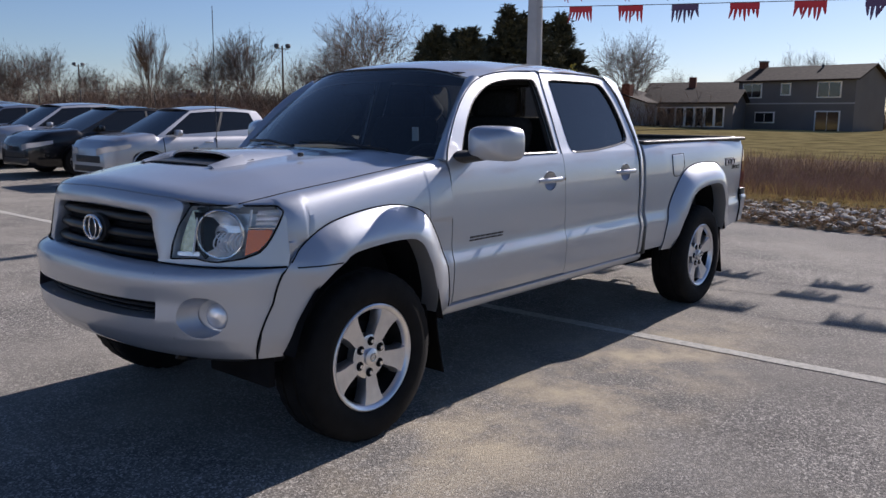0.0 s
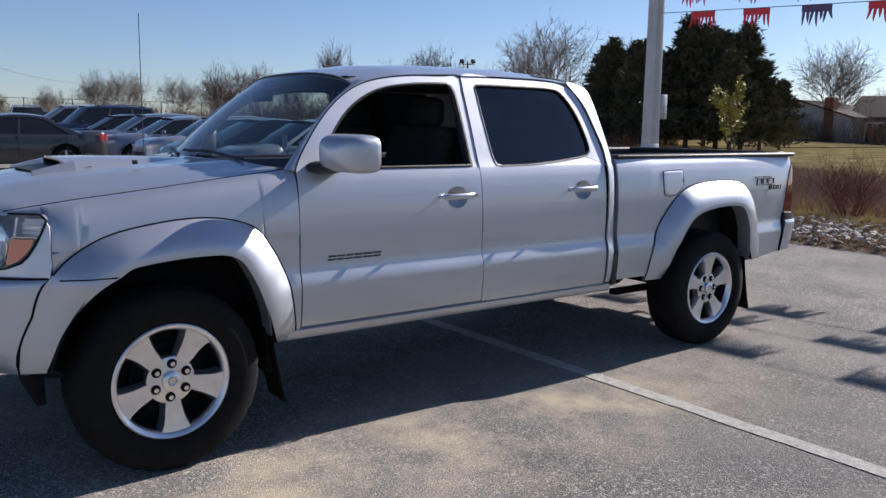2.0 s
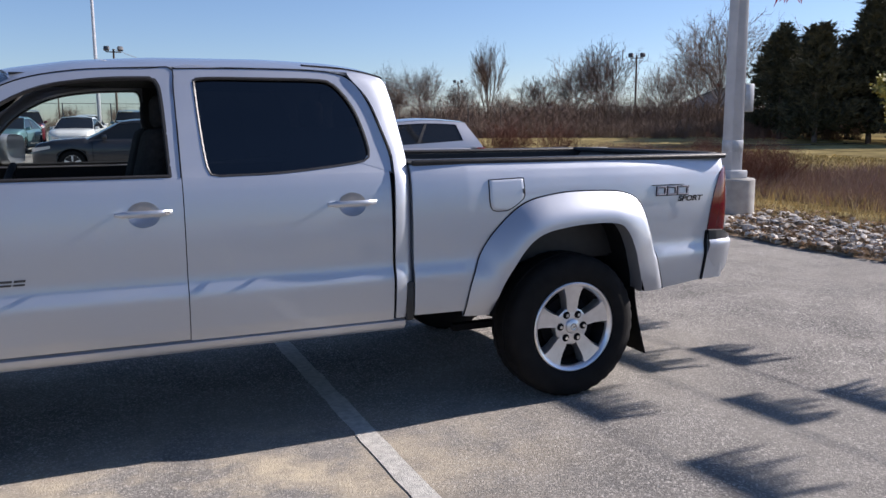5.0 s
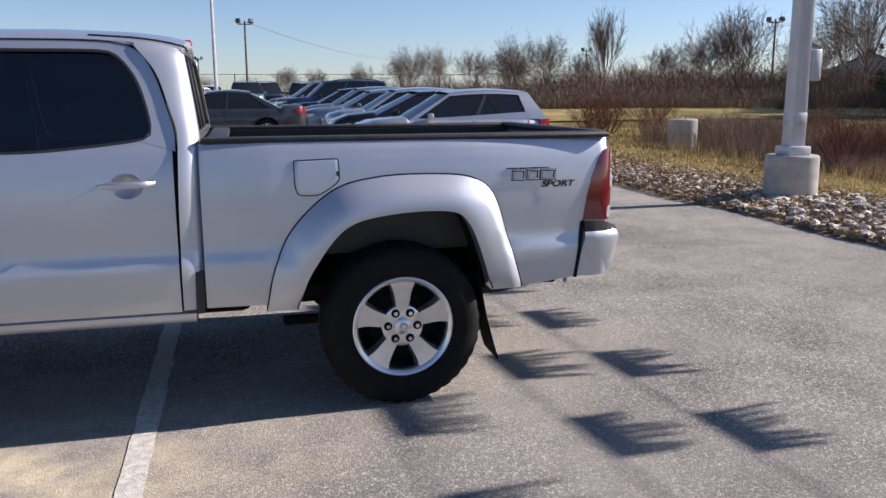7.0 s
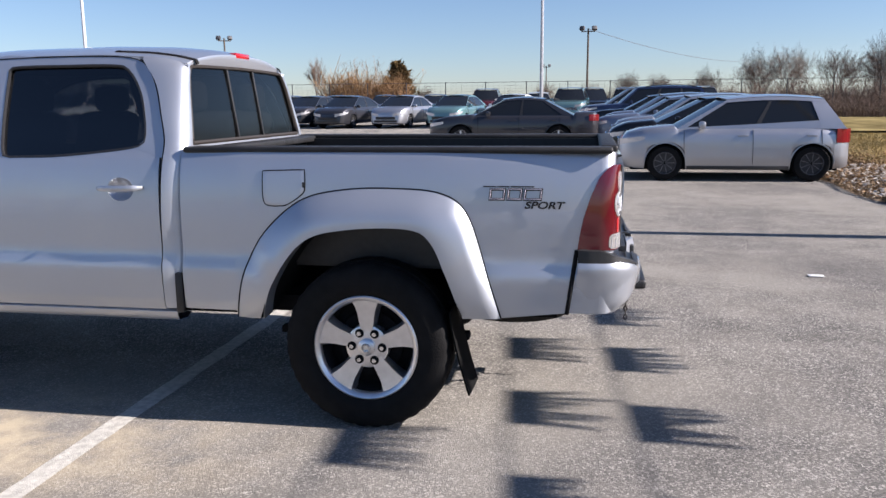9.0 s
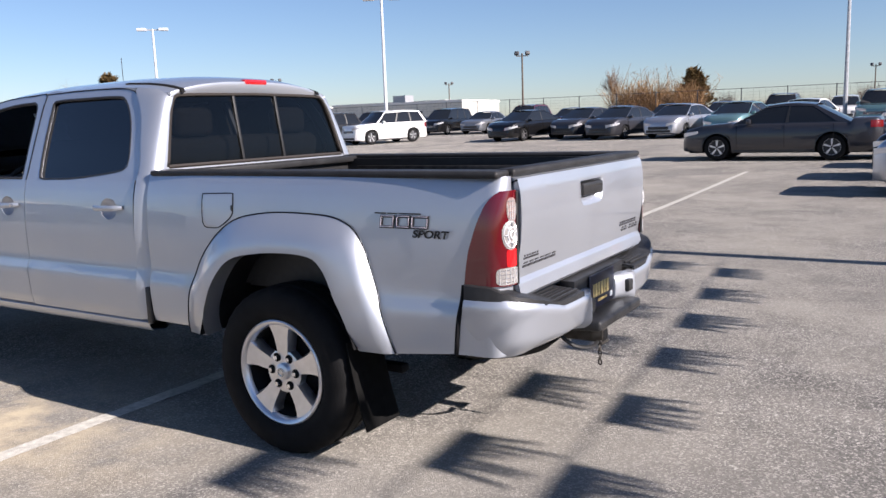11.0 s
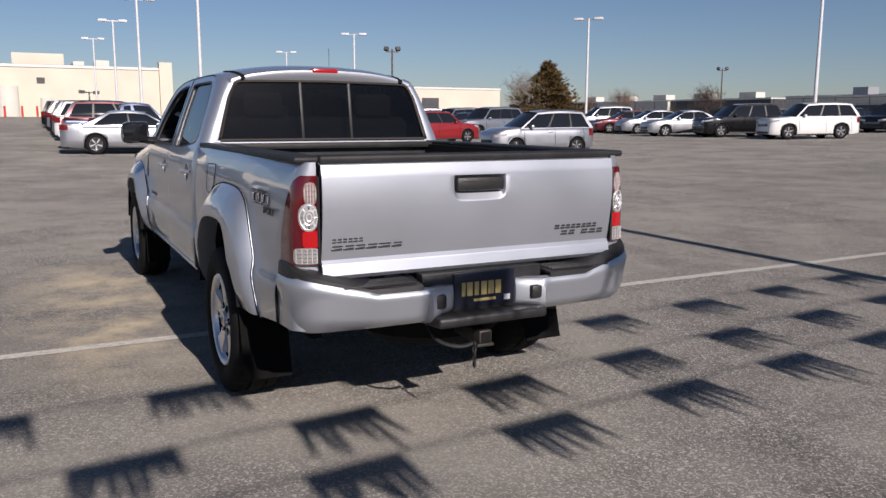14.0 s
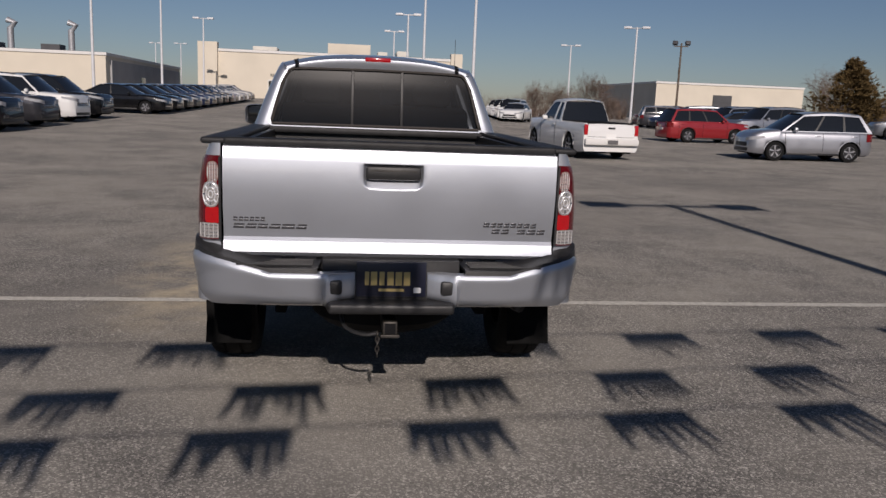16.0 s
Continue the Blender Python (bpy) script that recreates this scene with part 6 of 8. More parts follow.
def blades(name, n, region, height, width, material, label, category, lean=0.4, seed=1, zf=verge_z):
    """A field of thin upright blades as one object."""
    r = random.Random(seed)
    verts, faces = [], []
    for _ in range(n):
        x, y = region(r)
        z = zf(x, y)
        h = height * r.uniform(0.5, 1.25)
        a = r.uniform(0, 6.283)
        w = width * r.uniform(0.6, 1.4)
        dx, dy = r.gauss(0, lean) * h, r.gauss(0, lean) * h
        c, s = math.cos(a) * w, math.sin(a) * w
        o = len(verts)
        verts += [(x - c, y - s, z - 0.02), (x + c, y + s, z - 0.02), (x + dx * 0.4 + c * 0.6, y + dy * 0.4 + s * 0.6, z + h * 0.6), (x + dx * 0.4 - c * 0.6, y + dy * 0.4 - s * 0.6, z + h * 0.6), (x + dx, y + dy, z + h)]
        faces += [(o, o + 1, o + 2, o + 3), (o + 3, o + 2, o + 4)]
    me = bpy.data.meshes.new(name)
    me.from_pydata(verts, [], faces)
    me.materials.append(material)
    return tagged(new(name, me), label, category, kind="stuff")


def basin(r):
    return min(max(r.gauss(16.8, 3.4), 11.8), 27), r.uniform(-14, 12)


blades("brush", 52000, basin, 0.34, 0.0065, BRUSH, "brown dead weeds filling the shallow basin", "brush", 0.45, 3)
blades("seed_heads", 16000, basin, 0.46, 0.0045, MAUVE, "mauve-brown dead seed stalks in the basin", "brush", 0.35, 4)
blades("dry_weeds", 12000, lambda r: (min(max(r.gauss(17.0, 5.0), 11.0), 30), r.uniform(-14, 13)), 0.30, 0.006, STRAW, "pale straw-coloured weed stalks", "weeds", 0.5, 5)
blades("brown_weeds", 12000, lambda r: (r.gauss(13.7, 0.9), r.uniform(9.6, 16.5)), 0.75, 0.005, BRUSH, "brown leafless weeds beside the shrubs", "weeds", 0.4, 11)
blades("grass_tufts", 24000, lambda r: (edge_x(0) + 1.5 + abs(r.gauss(0.6, 1.6)), r.uniform(-12, 26)), 0.075, 0.008, STRAW, "short dry grass tufts at the verge", "grass", 0.6, 7)
blades("lawn_blades", 24000, lambda r: (r.uniform(9.5, 26), r.uniform(8, 26)), 0.09, 0.012, GRASS, "dry lawn grass", "grass", 0.6, 9)


# ---- shrubs and trees ----
def branchy(seed, height, stems=1, spread=0.35, levels=4, up=0.35, first=0.25, base_r=None, kids=4, twig_r=0.012, curl=0.12):
    """A bare tree as two bmeshes: trunk with limbs, and fine twigs."""
    r = random.Random(seed)
    wood, twig = bmesh.new(), bmesh.new()
    base_r = base_r or height * 0.02

    def grow(p, d, length, rad, level):
        target = wood if level < 2 else twig
        n = 4 if level < 2 else 3
        q, nodes = p.copy(), [p.copy()]
        dd = d.copy()
        for i in range(n):
            dd = (dd + Vector((r.gauss(0, curl), r.gauss(0, curl), r.gauss(0, curl) + up * 0.18))).normalized()
            q = q + dd * length / n
            nodes.append(q.copy())
        for i in range(n):
            r0, r1 = rad * (1 - 0.75 * i / n), rad * (1 - 0.75 * (i + 1) / n)
            tube(nodes[i], nodes[i + 1], max(r0, twig_r * 0.5), max(r1, twig_r * 0.4), 6 if level == 0 else 4 if level == 1 else 3, target, False)
        if level >= levels:
            return
        k = kids + (2 if level == 0 else 0)
        for i in range(k):
            t = first + (1 - first) * (i + r.random()) / k if level == 0 else 0.25 + 0.75 * (i + r.random()) / k
            j = min(int(t * n), n - 1)
            s = nodes[j].lerp(nodes[j + 1], t * n - j)
            a = r.uniform(0, 6.283)
            side = Vector((math.cos(a), math.sin(a), up + r.uniform(-0.1, 0.25)))
            nd = (dd * (1 - spread) + side * (spread + 0.35)).normalized()
            grow(s, nd, length * r.uniform(0.42, 0.66) * (1.0 - 0.25 * t * (level == 0)), rad * 0.5 * (1 - 0.5 * t), level + 1)

    for s in range(stems):
        a = r.uniform(0, 6.283)
        lean = 0.0 if stems == 1 else r.uniform(0.1, 1.0)
        d = Vector((math.cos(a) * lean, math.sin(a) * lean, 1)).normalized()
        grow(Vector((math.cos(a) * 0.08 * (stems > 1), math.sin(a) * 0.08 * (stems > 1), -0.1)), d, height * (0.62 if stems == 1 else r.uniform(0.5, 0.8)), base_r, 0)
    return wood, twig


def bare_tree(seed, H, radius, label, fork=0.20, spread=0.9, limbs=8, narrow=1.0, name="bare_tree"):
    """A leafless tree: a short trunk forks into rising limbs, which divide four times into fine twigs."""
    r = random.Random(seed)
    wood, twig = ([], []), ([], [])
    LEN = (0.0, 0.44, 0.27, 0.17, 0.10, 0.06)
    RAD = (0.0160, 0.0078, 0.0042, 0.0025, 0.0016, 0.0011)
    KIDS = (0, 6, 5, 4, 3, 0)

    def stick(out, a, b, r0, r1, n):
        verts, faces = out
        o = len(verts)
        d = (b - a).normalized()
        u = d.orthogonal().normalized()
        w = d.cross(u)
        for p, rr in ((a, r0), (b, r1)):
            for k in range(n):
                t = 6.28319 * k / n
                verts.append(p + u * (rr * math.cos(t)) + w * (rr * math.sin(t)))
        for k in range(n):
            faces.append((o + k, o + (k + 1) % n, o + n + (k + 1) % n, o + n + k))

    def grow(p, d, level):
        length = LEN[level] * H * r.uniform(0.75, 1.2)
        rad = RAD[level] * H
        n = 5 if level == 1 else 3 if level < 4 else 2
        nodes, dirs = [p], [d]
        for i in range(n):
            d = (d + Vector((r.gauss(0, 0.13), r.gauss(0, 0.13), r.gauss(0.07, 0.08)))).normalized()
            nodes.append(nodes[-1] + d * (length / n))
            dirs.append(d)
        for i in range(n):
            stick(wood if level < 3 else twig, nodes[i], nodes[i + 1], rad * (1 - 0.6 * i / n), rad * (1 - 0.6 * (i + 1) / n), 5 if level == 1 else 3)
        for k in range(KIDS[level]):
            t = 0.28 + 0.72 * (k + r.random()) / KIDS[level]
            j = min(n - 1, int(t * n))
            q = nodes[j].lerp(nodes[j + 1], t * n - j)
            side = dirs[j + 1].orthogonal().normalized()
            side.rotate(Matrix.Rotation(2.4 * k + r.uniform(-0.6, 0.6), 3, dirs[j + 1]))
            ang = r.uniform(0.45, 0.85) * narrow
            grow(q, (dirs[j + 1] * math.cos(ang) + side * math.sin(ang)).normalized(), level + 1)

    trunk = [Vector((r.gauss(0, 0.004) * H * k, r.gauss(0, 0.004) * H * k, fork * H * k / 3 - 0.1)) for k in range(5)]
    for k in range(4):
        stick(wood, trunk[k], trunk[k + 1], RAD[0] * H * (1 - 0.13 * k), RAD[0] * H * (1 - 0.13 * (k + 1)), 7)
    for k in range(limbs):
        a = 2.4 * k + r.uniform(-0.4, 0.4)
        tilt = spread * (0.12 + 0.88 * ((k + r.random()) / limbs) ** 0.7)
        at = trunk[3].lerp(trunk[4], r.random()) if k < limbs * 0.6 else trunk[2].lerp(trunk[3], r.random())
        grow(at, Vector((math.sin(tilt) * math.cos(a), math.sin(tilt) * math.sin(a), math.cos(tilt))), 1)
    pts = np.array([tuple(v) for v in twig[0]])
    kz, kr = H / np.percentile(pts[:, 2], 99.7), radius / np.percentile(np.hypot(pts[:, 0], pts[:, 1]), 97)
    t = thing(name, label, "tree", "bare trees on the skyline")
    for nm, (verts, faces), m in (("trunk", wood, BARK), ("crown", twig, TWIG)):
        me = bpy.data.meshes.new(nm)
        me.from_pydata([(v.x * kr, v.y * kr, v.z * kz) for v in verts], [], faces)
        me.materials.append(m)
        new(nm, me).parent = t
    return t


def place(ob, x, y, turn=0.0, scale=1.0, z=None):
    ob.matrix_basis = pose(x, y, (gz(x, y) if z is None else z), 0, 0, turn) @ Matrix.Diagonal((scale, scale, scale, 1))
    return ob


T1 = bare_tree(11, 10, 4.3, "leafless round-crowned winter tree behind the lot")
T2 = bare_tree(12, 10, 4.9, "leafless spreading winter tree behind the lot", 0.16, 1.05, 9)
T3 = bare_tree(13, 10, 2.2, "leafless narrow upright winter tree", 0.20, 0.46, 7, 0.50)
T4 = bare_tree(14, 8, 4.0, "leafless low-crowned winter tree", 0.12, 1.15, 9)


def spot(az, dist, eye=(0.0, -4.0)):
    """A plan point by compass angle from the lot, 0 along +y, 90 along +x."""
    return eye[0] + dist * math.sin(radians(az)), eye[1] + dist * math.cos(radians(az))


NOSE = (-4.2, -3.3)
place(T3, *spot(30.4, 58, NOSE), 20, 0.66)
place(T1, *spot(44.6, 80, NOSE), 50, 1.10)
place(T2, *spot(36.6, 110, NOSE), 0, 1.12)
place(T4, *spot(22.0, 95, NOSE), 0, 0.9)
rnd = random.Random(21)
for az, dist, src, sc in ((48.0, 92, T2, 1.05), (40.8, 104, T1, 0.95), (32.6, 108, T4, 1.15), (17.0, 100, T1, 0.72), (19.8, 95, T4, 0.95), (24.6, 98, T2, 0.72), (27.5, 104, T4, 0.95), (61.2, 84, T1, 0.98), (73.0, 112, T2, 1.0),
                          (12.0, 108, T4, 0.9), (14.0, 110, T1, 0.80), (9.0, 98, T4, 0.72), (6.0, 98, T2, 0.56), (78.5, 106, T1, 0.9), (81.0, 100, T4, 1.0), (83.0, 104, T2, 0.8), (70.0, 112, T4, 1.0), (-1.5, 90, T4, 0.42), (-6.0, 105, T4, 0.45), (1.5, 96, T4, 0.5), (4.0, 90, T2, 0.52),
                          (22.0, 106, T1, 0.80), (29.8, 112, T2, 0.75), (38.6, 98, T4, 0.95), (51.5, 90, T4, 1.05), (64.5, 96, T4, 0.8),
                          (-17.7, 108, T3, 0.65), (-10.0, 95, T4, 0.42), (-41.5, 98, T2, 0.55), (-47.0, 92, T1, 0.5), (-49.5, 100, T3, 0.5), (-54.0, 92, T2, 0.55), (-71.5, 84, T4, 0.62), (-69.3, 90, T2, 0.55), (-73.5, 90, T4, 0.6), (-67.6, 80, T4, 0.4)):
    x, y = spot(az, dist)
    place(copy_thing((src), Matrix()), x, y, rnd.uniform(0, 360), sc * (rnd.uniform(0.95, 1.05) if az > 30 else rnd.uniform(0.62, 1.08)))

# thicket along the back fence
def thicket(seed, n, length, depth, height):
    """A tangled belt of leafless saplings as mesh data."""
    r = random.Random(seed)
    verts, faces = [], []

    def strip(p, q, w0, w1):
        o = len(verts)
        a = r.uniform(0, 3.14)
        u = Vector((math.cos(a), math.sin(a), 0))
        v = Vector((-math.sin(a), math.cos(a), 0))
        verts.extend(tuple(x) for x in (p - u * w0, p + u * w0, p + v * w0, q - u * w1, q + u * w1, q + v * w1))
        faces.extend(((o, o + 1, o + 4, o + 3), (o + 1, o + 2, o + 5, o + 4), (o + 2, o, o + 3, o + 5)))

    for _ in range(n):
        x, y = r.uniform(-length / 2, length / 2), r.uniform(-depth / 2, depth / 2)
        h = height * min(1.15, max(0.35, r.gauss(0.72, 0.2)))
        for _ in range(4):
            a, l = r.uniform(0, 6.283), r.uniform(0.1, 0.40) * h
            p = Vector((x, y, -0.1))
            q = p + Vector((math.cos(a) * l * 0.5, math.sin(a) * l * 0.5, h * r.uniform(0.3, 0.6)))
            e = q + Vector((math.cos(a + r.uniform(-1, 1)) * l * 0.8, math.sin(a) * l * 0.8, h * r.uniform(0.2, 0.4)))
            strip(p, q, 0.035, 0.024)
            strip(q, e, 0.024, 0.010)
            for _ in range(9):
                s = p.lerp(q, r.uniform(0.3, 1)) if r.random() < 0.4 else q.lerp(e, r.random())
                strip(s, s + Vector((r.gauss(0, 0.45), r.gauss(0, 0.45), r.uniform(-0.1, 0.6))), 0.017, 0.006)
    me = bpy.data.meshes.new("thicket")
    me.from_pydata(verts, [], faces)
    return me


me = thicket(5, 300, 30, 8, 4.4)
me.materials.append(TWIG)
hedge = new("thicket", me)
tagged(hedge, "dense brown leafless thicket behind the lot", "thicket", kind="stuff")
place(hedge, *spot(33, 76), -30)
for az, dist, turn, sc in ((49, 78, -45, 0.95), (20, 84, -18, 0.72), (7, 92, -6, 0.6), (41, 92, -38, 0.95), (27, 92, -24, 0.85), (13, 96, -12, 0.7), (57, 76, -55, 0.8), (30.5, 102, -28, 0.95), (37.5, 100, -34, 1.0), (64, 100, -60, 0.7), (-5, 100, 5, 0.5), (76, 112, -75, 0.9), (81.5, 98, -80, 0.9), (-74, 106, 70, 0.8), (-47, 104, 45, 0.5), (-30, 108, 25, 0.4),
                           (21, 48, -20, 0.36), (27, 50, -26, 0.40), (33, 47, -32, 0.38), (39, 50, -40, 0.42), (44, 52, -46, 0.40), (15, 50, -14, 0.32)):
    ob = hedge.copy()
    scene.collection.objects.link(ob)
    place(ob, *spot(az, dist), turn, sc)
me = thicket(8, 190, 6.5, 4, 4.3)
me.materials.append(TAN_TWIG)
tan = new("tan_thicket", me)
tagged(tan, "tan-orange leafless thicket behind the back fence", "thicket", kind="stuff")
place(tan, -16.2, 63.4, 15)

# red-stemmed shrubs near the lot edge
sh_w, sh_t = branchy(31, 1.6, stems=32, spread=0.30, levels=2, kids=4, up=0.25, base_r=0.011, twig_r=0.005, curl=0.08)
shrub = thing("shrub", "red-brown leafless shrub with many upright stems", "shrub", "shrubs by the lot edge")
part("stem_mass", sh_w, RED_TWIG, shrub, smooth=False)
part("twig_crown", sh_t, RED_TWIG, shrub, smooth=False)
place(shrub, 12.2, 8.6, 0, 0.88)
for x, y, sc in ((11.7, 18.8, 1.08), (13.4, 18.3, 1.05), (12.6, 19.6, 0.95), (10.5, 2.6, 0.74), (14.2, 9.8, 0.75), (15.4, 13.2, 0.7), (16.5, 15.0, 0.75), (14.6, 15.6, 0.6)):
    place(copy_thing(shrub, Matrix()), x, y, x * 77, sc)


def conifer(seed, height, radius, material, label):
    t = thing("conifer", label, "conifer")
    r = random.Random(seed)
    part("trunk", tube((0, 0, -0.1), (0, 0, height * 0.95), 0.16, 0.03, 7), BARK, t)
    verts, faces = [], []
    for k in range(150):
        f = r.random() ** 0.9
        z = height * (0.05 + 0.93 * f)
        a = r.uniform(0, 6.283)
        L = radius * (1 - f) ** 0.92 * r.uniform(0.5, 1.25) + 0.12
        rise = r.uniform(0.05, 0.55)
        for j in range(22):
            q = L * math.sqrt(r.uniform(0.02, 1))
            c = Vector((q * math.cos(a), q * math.sin(a), z + rise * q)) + Vector((r.gauss(0, 0.16), r.gauss(0, 0.16), r.gauss(0, 0.14))) * (0.5 + radius / 4)
            out = Vector((math.cos(a), math.sin(a), r.uniform(0.1, 0.9))).normalized()
            for _ in range(4):
                d = (out + Vector((r.gauss(0, 0.5), r.gauss(0, 0.5), r.gauss(0, 0.4)))).normalized() * r.uniform(0.2, 0.48)
                w = d.cross(Vector((r.gauss(0, 1), r.gauss(0, 1), r.gauss(0, 1)))).normalized() * r.uniform(0.03, 0.08)
                o = len(verts)
                verts += [tuple(c - w), tuple(c + w), tuple(c + d)]
                faces.append((o, o + 1, o + 2))
    me = bpy.data.meshes.new("crown")
    me.from_pydata(verts, [], faces)
    me.materials.append(material)
    ob = new("crown", me)
    ob.parent = t
    return t


C1 = conifer(3, 7.7, 2.6, NEEDLES, "tall dark evergreen with ragged dense crown")
C2 = conifer(4, 7.0, 2.9, NEEDLES, "broad dark evergreen with ragged dense crown")
place(C1, *spot(54.6, 52, (-4.2, -3.3)), 0, 1.0)
place(C2, *spot(51.8, 50, (-4.2, -3.3)), 0, 0.88)
for az, dist, src, sc in ((49.6, 52, C1, 0.84), (49.0, 54, C1, 0.80), (53.2, 55, C2, 0.86), (56.5, 52, C2, 0.98), (58.0, 53, C1, 0.96), (59.2, 52, C2, 0.74), (51.0, 56, C1, 0.86), (55.6, 56, C1, 1.0), (60.3, 55, C2, 0.6), (57.4, 50, C2, 0.8)):
    x, y = spot(az, dist, (-4.2, -3.3))
    place(copy_thing(src, Matrix()), x, y, az * 40, sc)
x, y = spot(-13.4, 78, (2.75, -4.25))
place(conifer(6, 4.3, 1.9, RUST_NEEDLES, "single dull evergreen behind the back fence"), x, y)
x, y = spot(-56.8, 72, (6.38, -0.22))
place(conifer(7, 5.4, 3.0, RUST_NEEDLES, "bronze-green evergreen among the parked cars"), x, y)

# young leafy tree on the lawn
yt = thing("young_tree", "young tree with sparse yellow-green leaves", "tree")
w, g = branchy(41, 3.6, spread=0.35, levels=3, kids=4, base_r=0.035, twig_r=0.008, first=0.3)
ends = [v.co.copy() for v in g.verts][::3]
part("trunk", w, BARK, yt)
part("twig_crown", g, BARK, yt, smooth=False)
verts, faces = [], []
r = random.Random(9)
for p in ends:
    for _ in range(2):
        d = Vector((r.gauss(0, 1), r.gauss(0, 1), r.gauss(0, 0.8))).normalized() * 0.14
        s = d.cross(Vector((r.gauss(0, 1), r.gauss(0, 1), 1))).normalized() * 0.045
        o = len(verts)
        verts += [tuple(p), tuple(p + d * 0.5 + s), tuple(p + d), tuple(p + d * 0.5 - s)]
        faces.append((o, o + 1, o + 2, o + 3))
me = bpy.data.meshes.new("leaves")
me.from_pydata(verts, [], faces)
me.materials.append(LEAVES)
new("foliage", me).parent = yt
place(yt, 21.5, 12.2, 0, 1.0, verge_z(21.5, 12.2))

# ---- near light pole on a concrete base ----
PX, PY = 8.40, 5.08
lp = thing("light_pole", "tall pale steel light pole on a round concrete base", "light pole", at=(PX, PY, 0))
part("concrete_base", lathe(((0.001, 0.63), (0.33, 0.63), (0.348, 0.61), (0.352, 0.0), (0.352, -0.2)), 36), CONCRETE, lp).matrix_local = pose(0, 0, 0, 90, 0, 0)
part("base_cover", box(-0.165, 0.165, -0.165, 0.165, 0.63, 0.75, bevel=0.015), SHADED_POLE, lp)
shaft = box(-0.108, 0.108, -0.108, 0.108, 0.74, 8.05, bevel=0.012)
for v in shaft.verts:
    k = 1 - 0.28 * (v.co.z - 0.74) / 7.3
    v.co.x *= k
    v.co.y *= k
part("shaft", shaft, SHADED_POLE, lp)
part("cross_arm", box(-0.05, 0.05, -1.15, 1.15, 7.94, 8.02, bevel=0.01), POLE_PAINT, lp)
for s in (-1, 1):
    part("lamp_head", box(-0.22, 0.22, s * 1.12 - 0.35, s * 1.12 + 0.35, 7.90, 8.08, bevel=0.03), POLE_PAINT, lp)
bx = part("junction_box", box(0.10, 0.26, -0.12, 0.12, 1.62, 2.03, bevel=0.012), GALV, lp)
part("bracket", box(0.08, 0.16, -0.03, 0.03, 1.75, 1.80), GALV, lp)
part("taped_band", box(-0.110, 0.110, -0.110, 0.110, 1.02, 1.20, bevel=0.01), GALV, lp)

# ---- strings of fringed pennants from the pole ----
def pennant_string(z0, slope, first, step, seed):
    st = thing("pennant_string", "string of red fringed foil pennants, some coloured dark as backlit, hanging from a pole", "bunting", "pennant strings")
    r = random.Random(seed)

    def height(y):
        return z0 + slope * y + 0.0009 * (y + 8) ** 2 - 0.0009 * 64

    line = [(PX + 0.0, y, height(y)) for y in np.linspace(PY, -34, 60)]
    part("cord", hose(line, 0.006, 5), STEEL, st)
    k = int((PY - 0.5 - first) / step)
    for i in range(-28, k + 1):
        y0 = first + i * step
        bm = bmesh.new()
        zt = height(y0)
        grid([[(PX, y0 + 0.45 * u, height(y0 + 0.45 * u) - 0.10 * v) for v in (0, 1)] for u in np.linspace(0, 1, 6)], bm)
        for n in range(7):
            ya = y0 + 0.45 * (n + 0.08) / 7
            yb = ya + 0.052
            l = r.uniform(0.08, 0.20)
            dx, dy = r.gauss(0, 0.03), r.gauss(0.01, 0.02) + 0.02 * (n - 3) / 3
            za = height(ya) - 0.095
            rows = []
            for t in np.linspace(0, 1, 5):
                w = 1 - 0.75 * t * t
                c = (ya + yb) / 2 + dy * t
                h = (yb - ya) / 2 * w
                rows.append([(PX + dx * t * t, c - h, za - l * t), (PX + dx * t * t + 0.006, c + h, za - l * t)])
            grid(rows, bm)
        part("pennant", bm, RED_FOIL if i % 3 else BACKLIT_FOIL, st, smooth=False)
    return st


pennant_string(3.083, 0.038, -0.82, 0.948, 1)
pennant_string(3.408, 0.042, -0.70, 0.962, 2)
pennant_string(3.833, 0.034, 1.66, 0.968, 3)

# concrete riser in the grass
ri = part("concrete_riser", lathe(((0.001, 0.74), (0.33, 0.74), (0.36, 0.71), (0.37, -0.1)), 28), CONCRETE)
tagged(ri, "short round concrete riser standing in the grass", "concrete riser").matrix_basis = pose(11.9, 13.9, verge_z(11.9, 13.9), 90, 0, 0)
tagged(part("paper_scrap", box(4.58, 4.70, 2.80, 2.87, 0.004, 0.012, bevel=0.002), PAPER), "small white paper scrap lying on the asphalt", "paper scrap")


# ---- lot light poles, far poles, wires ----
def lot_pole(x, y, h=8.2, turn=0.0):
    p = thing("lot_light_pole", "pale lot light pole with two box heads", "light pole", "lot light poles")
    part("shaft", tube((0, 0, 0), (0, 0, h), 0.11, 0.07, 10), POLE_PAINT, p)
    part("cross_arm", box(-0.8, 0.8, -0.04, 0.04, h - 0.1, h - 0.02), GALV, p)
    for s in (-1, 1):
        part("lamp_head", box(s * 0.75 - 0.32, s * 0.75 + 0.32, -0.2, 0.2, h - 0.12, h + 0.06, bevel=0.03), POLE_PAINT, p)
    part("footing", tube((0, 0, -0.2), (0, 0, 0.5), 0.25, 0.25, 14), CONCRETE, p)
    return place(p, x, y, turn)


LP = lot_pole(-48, -16, 8.2, 80)
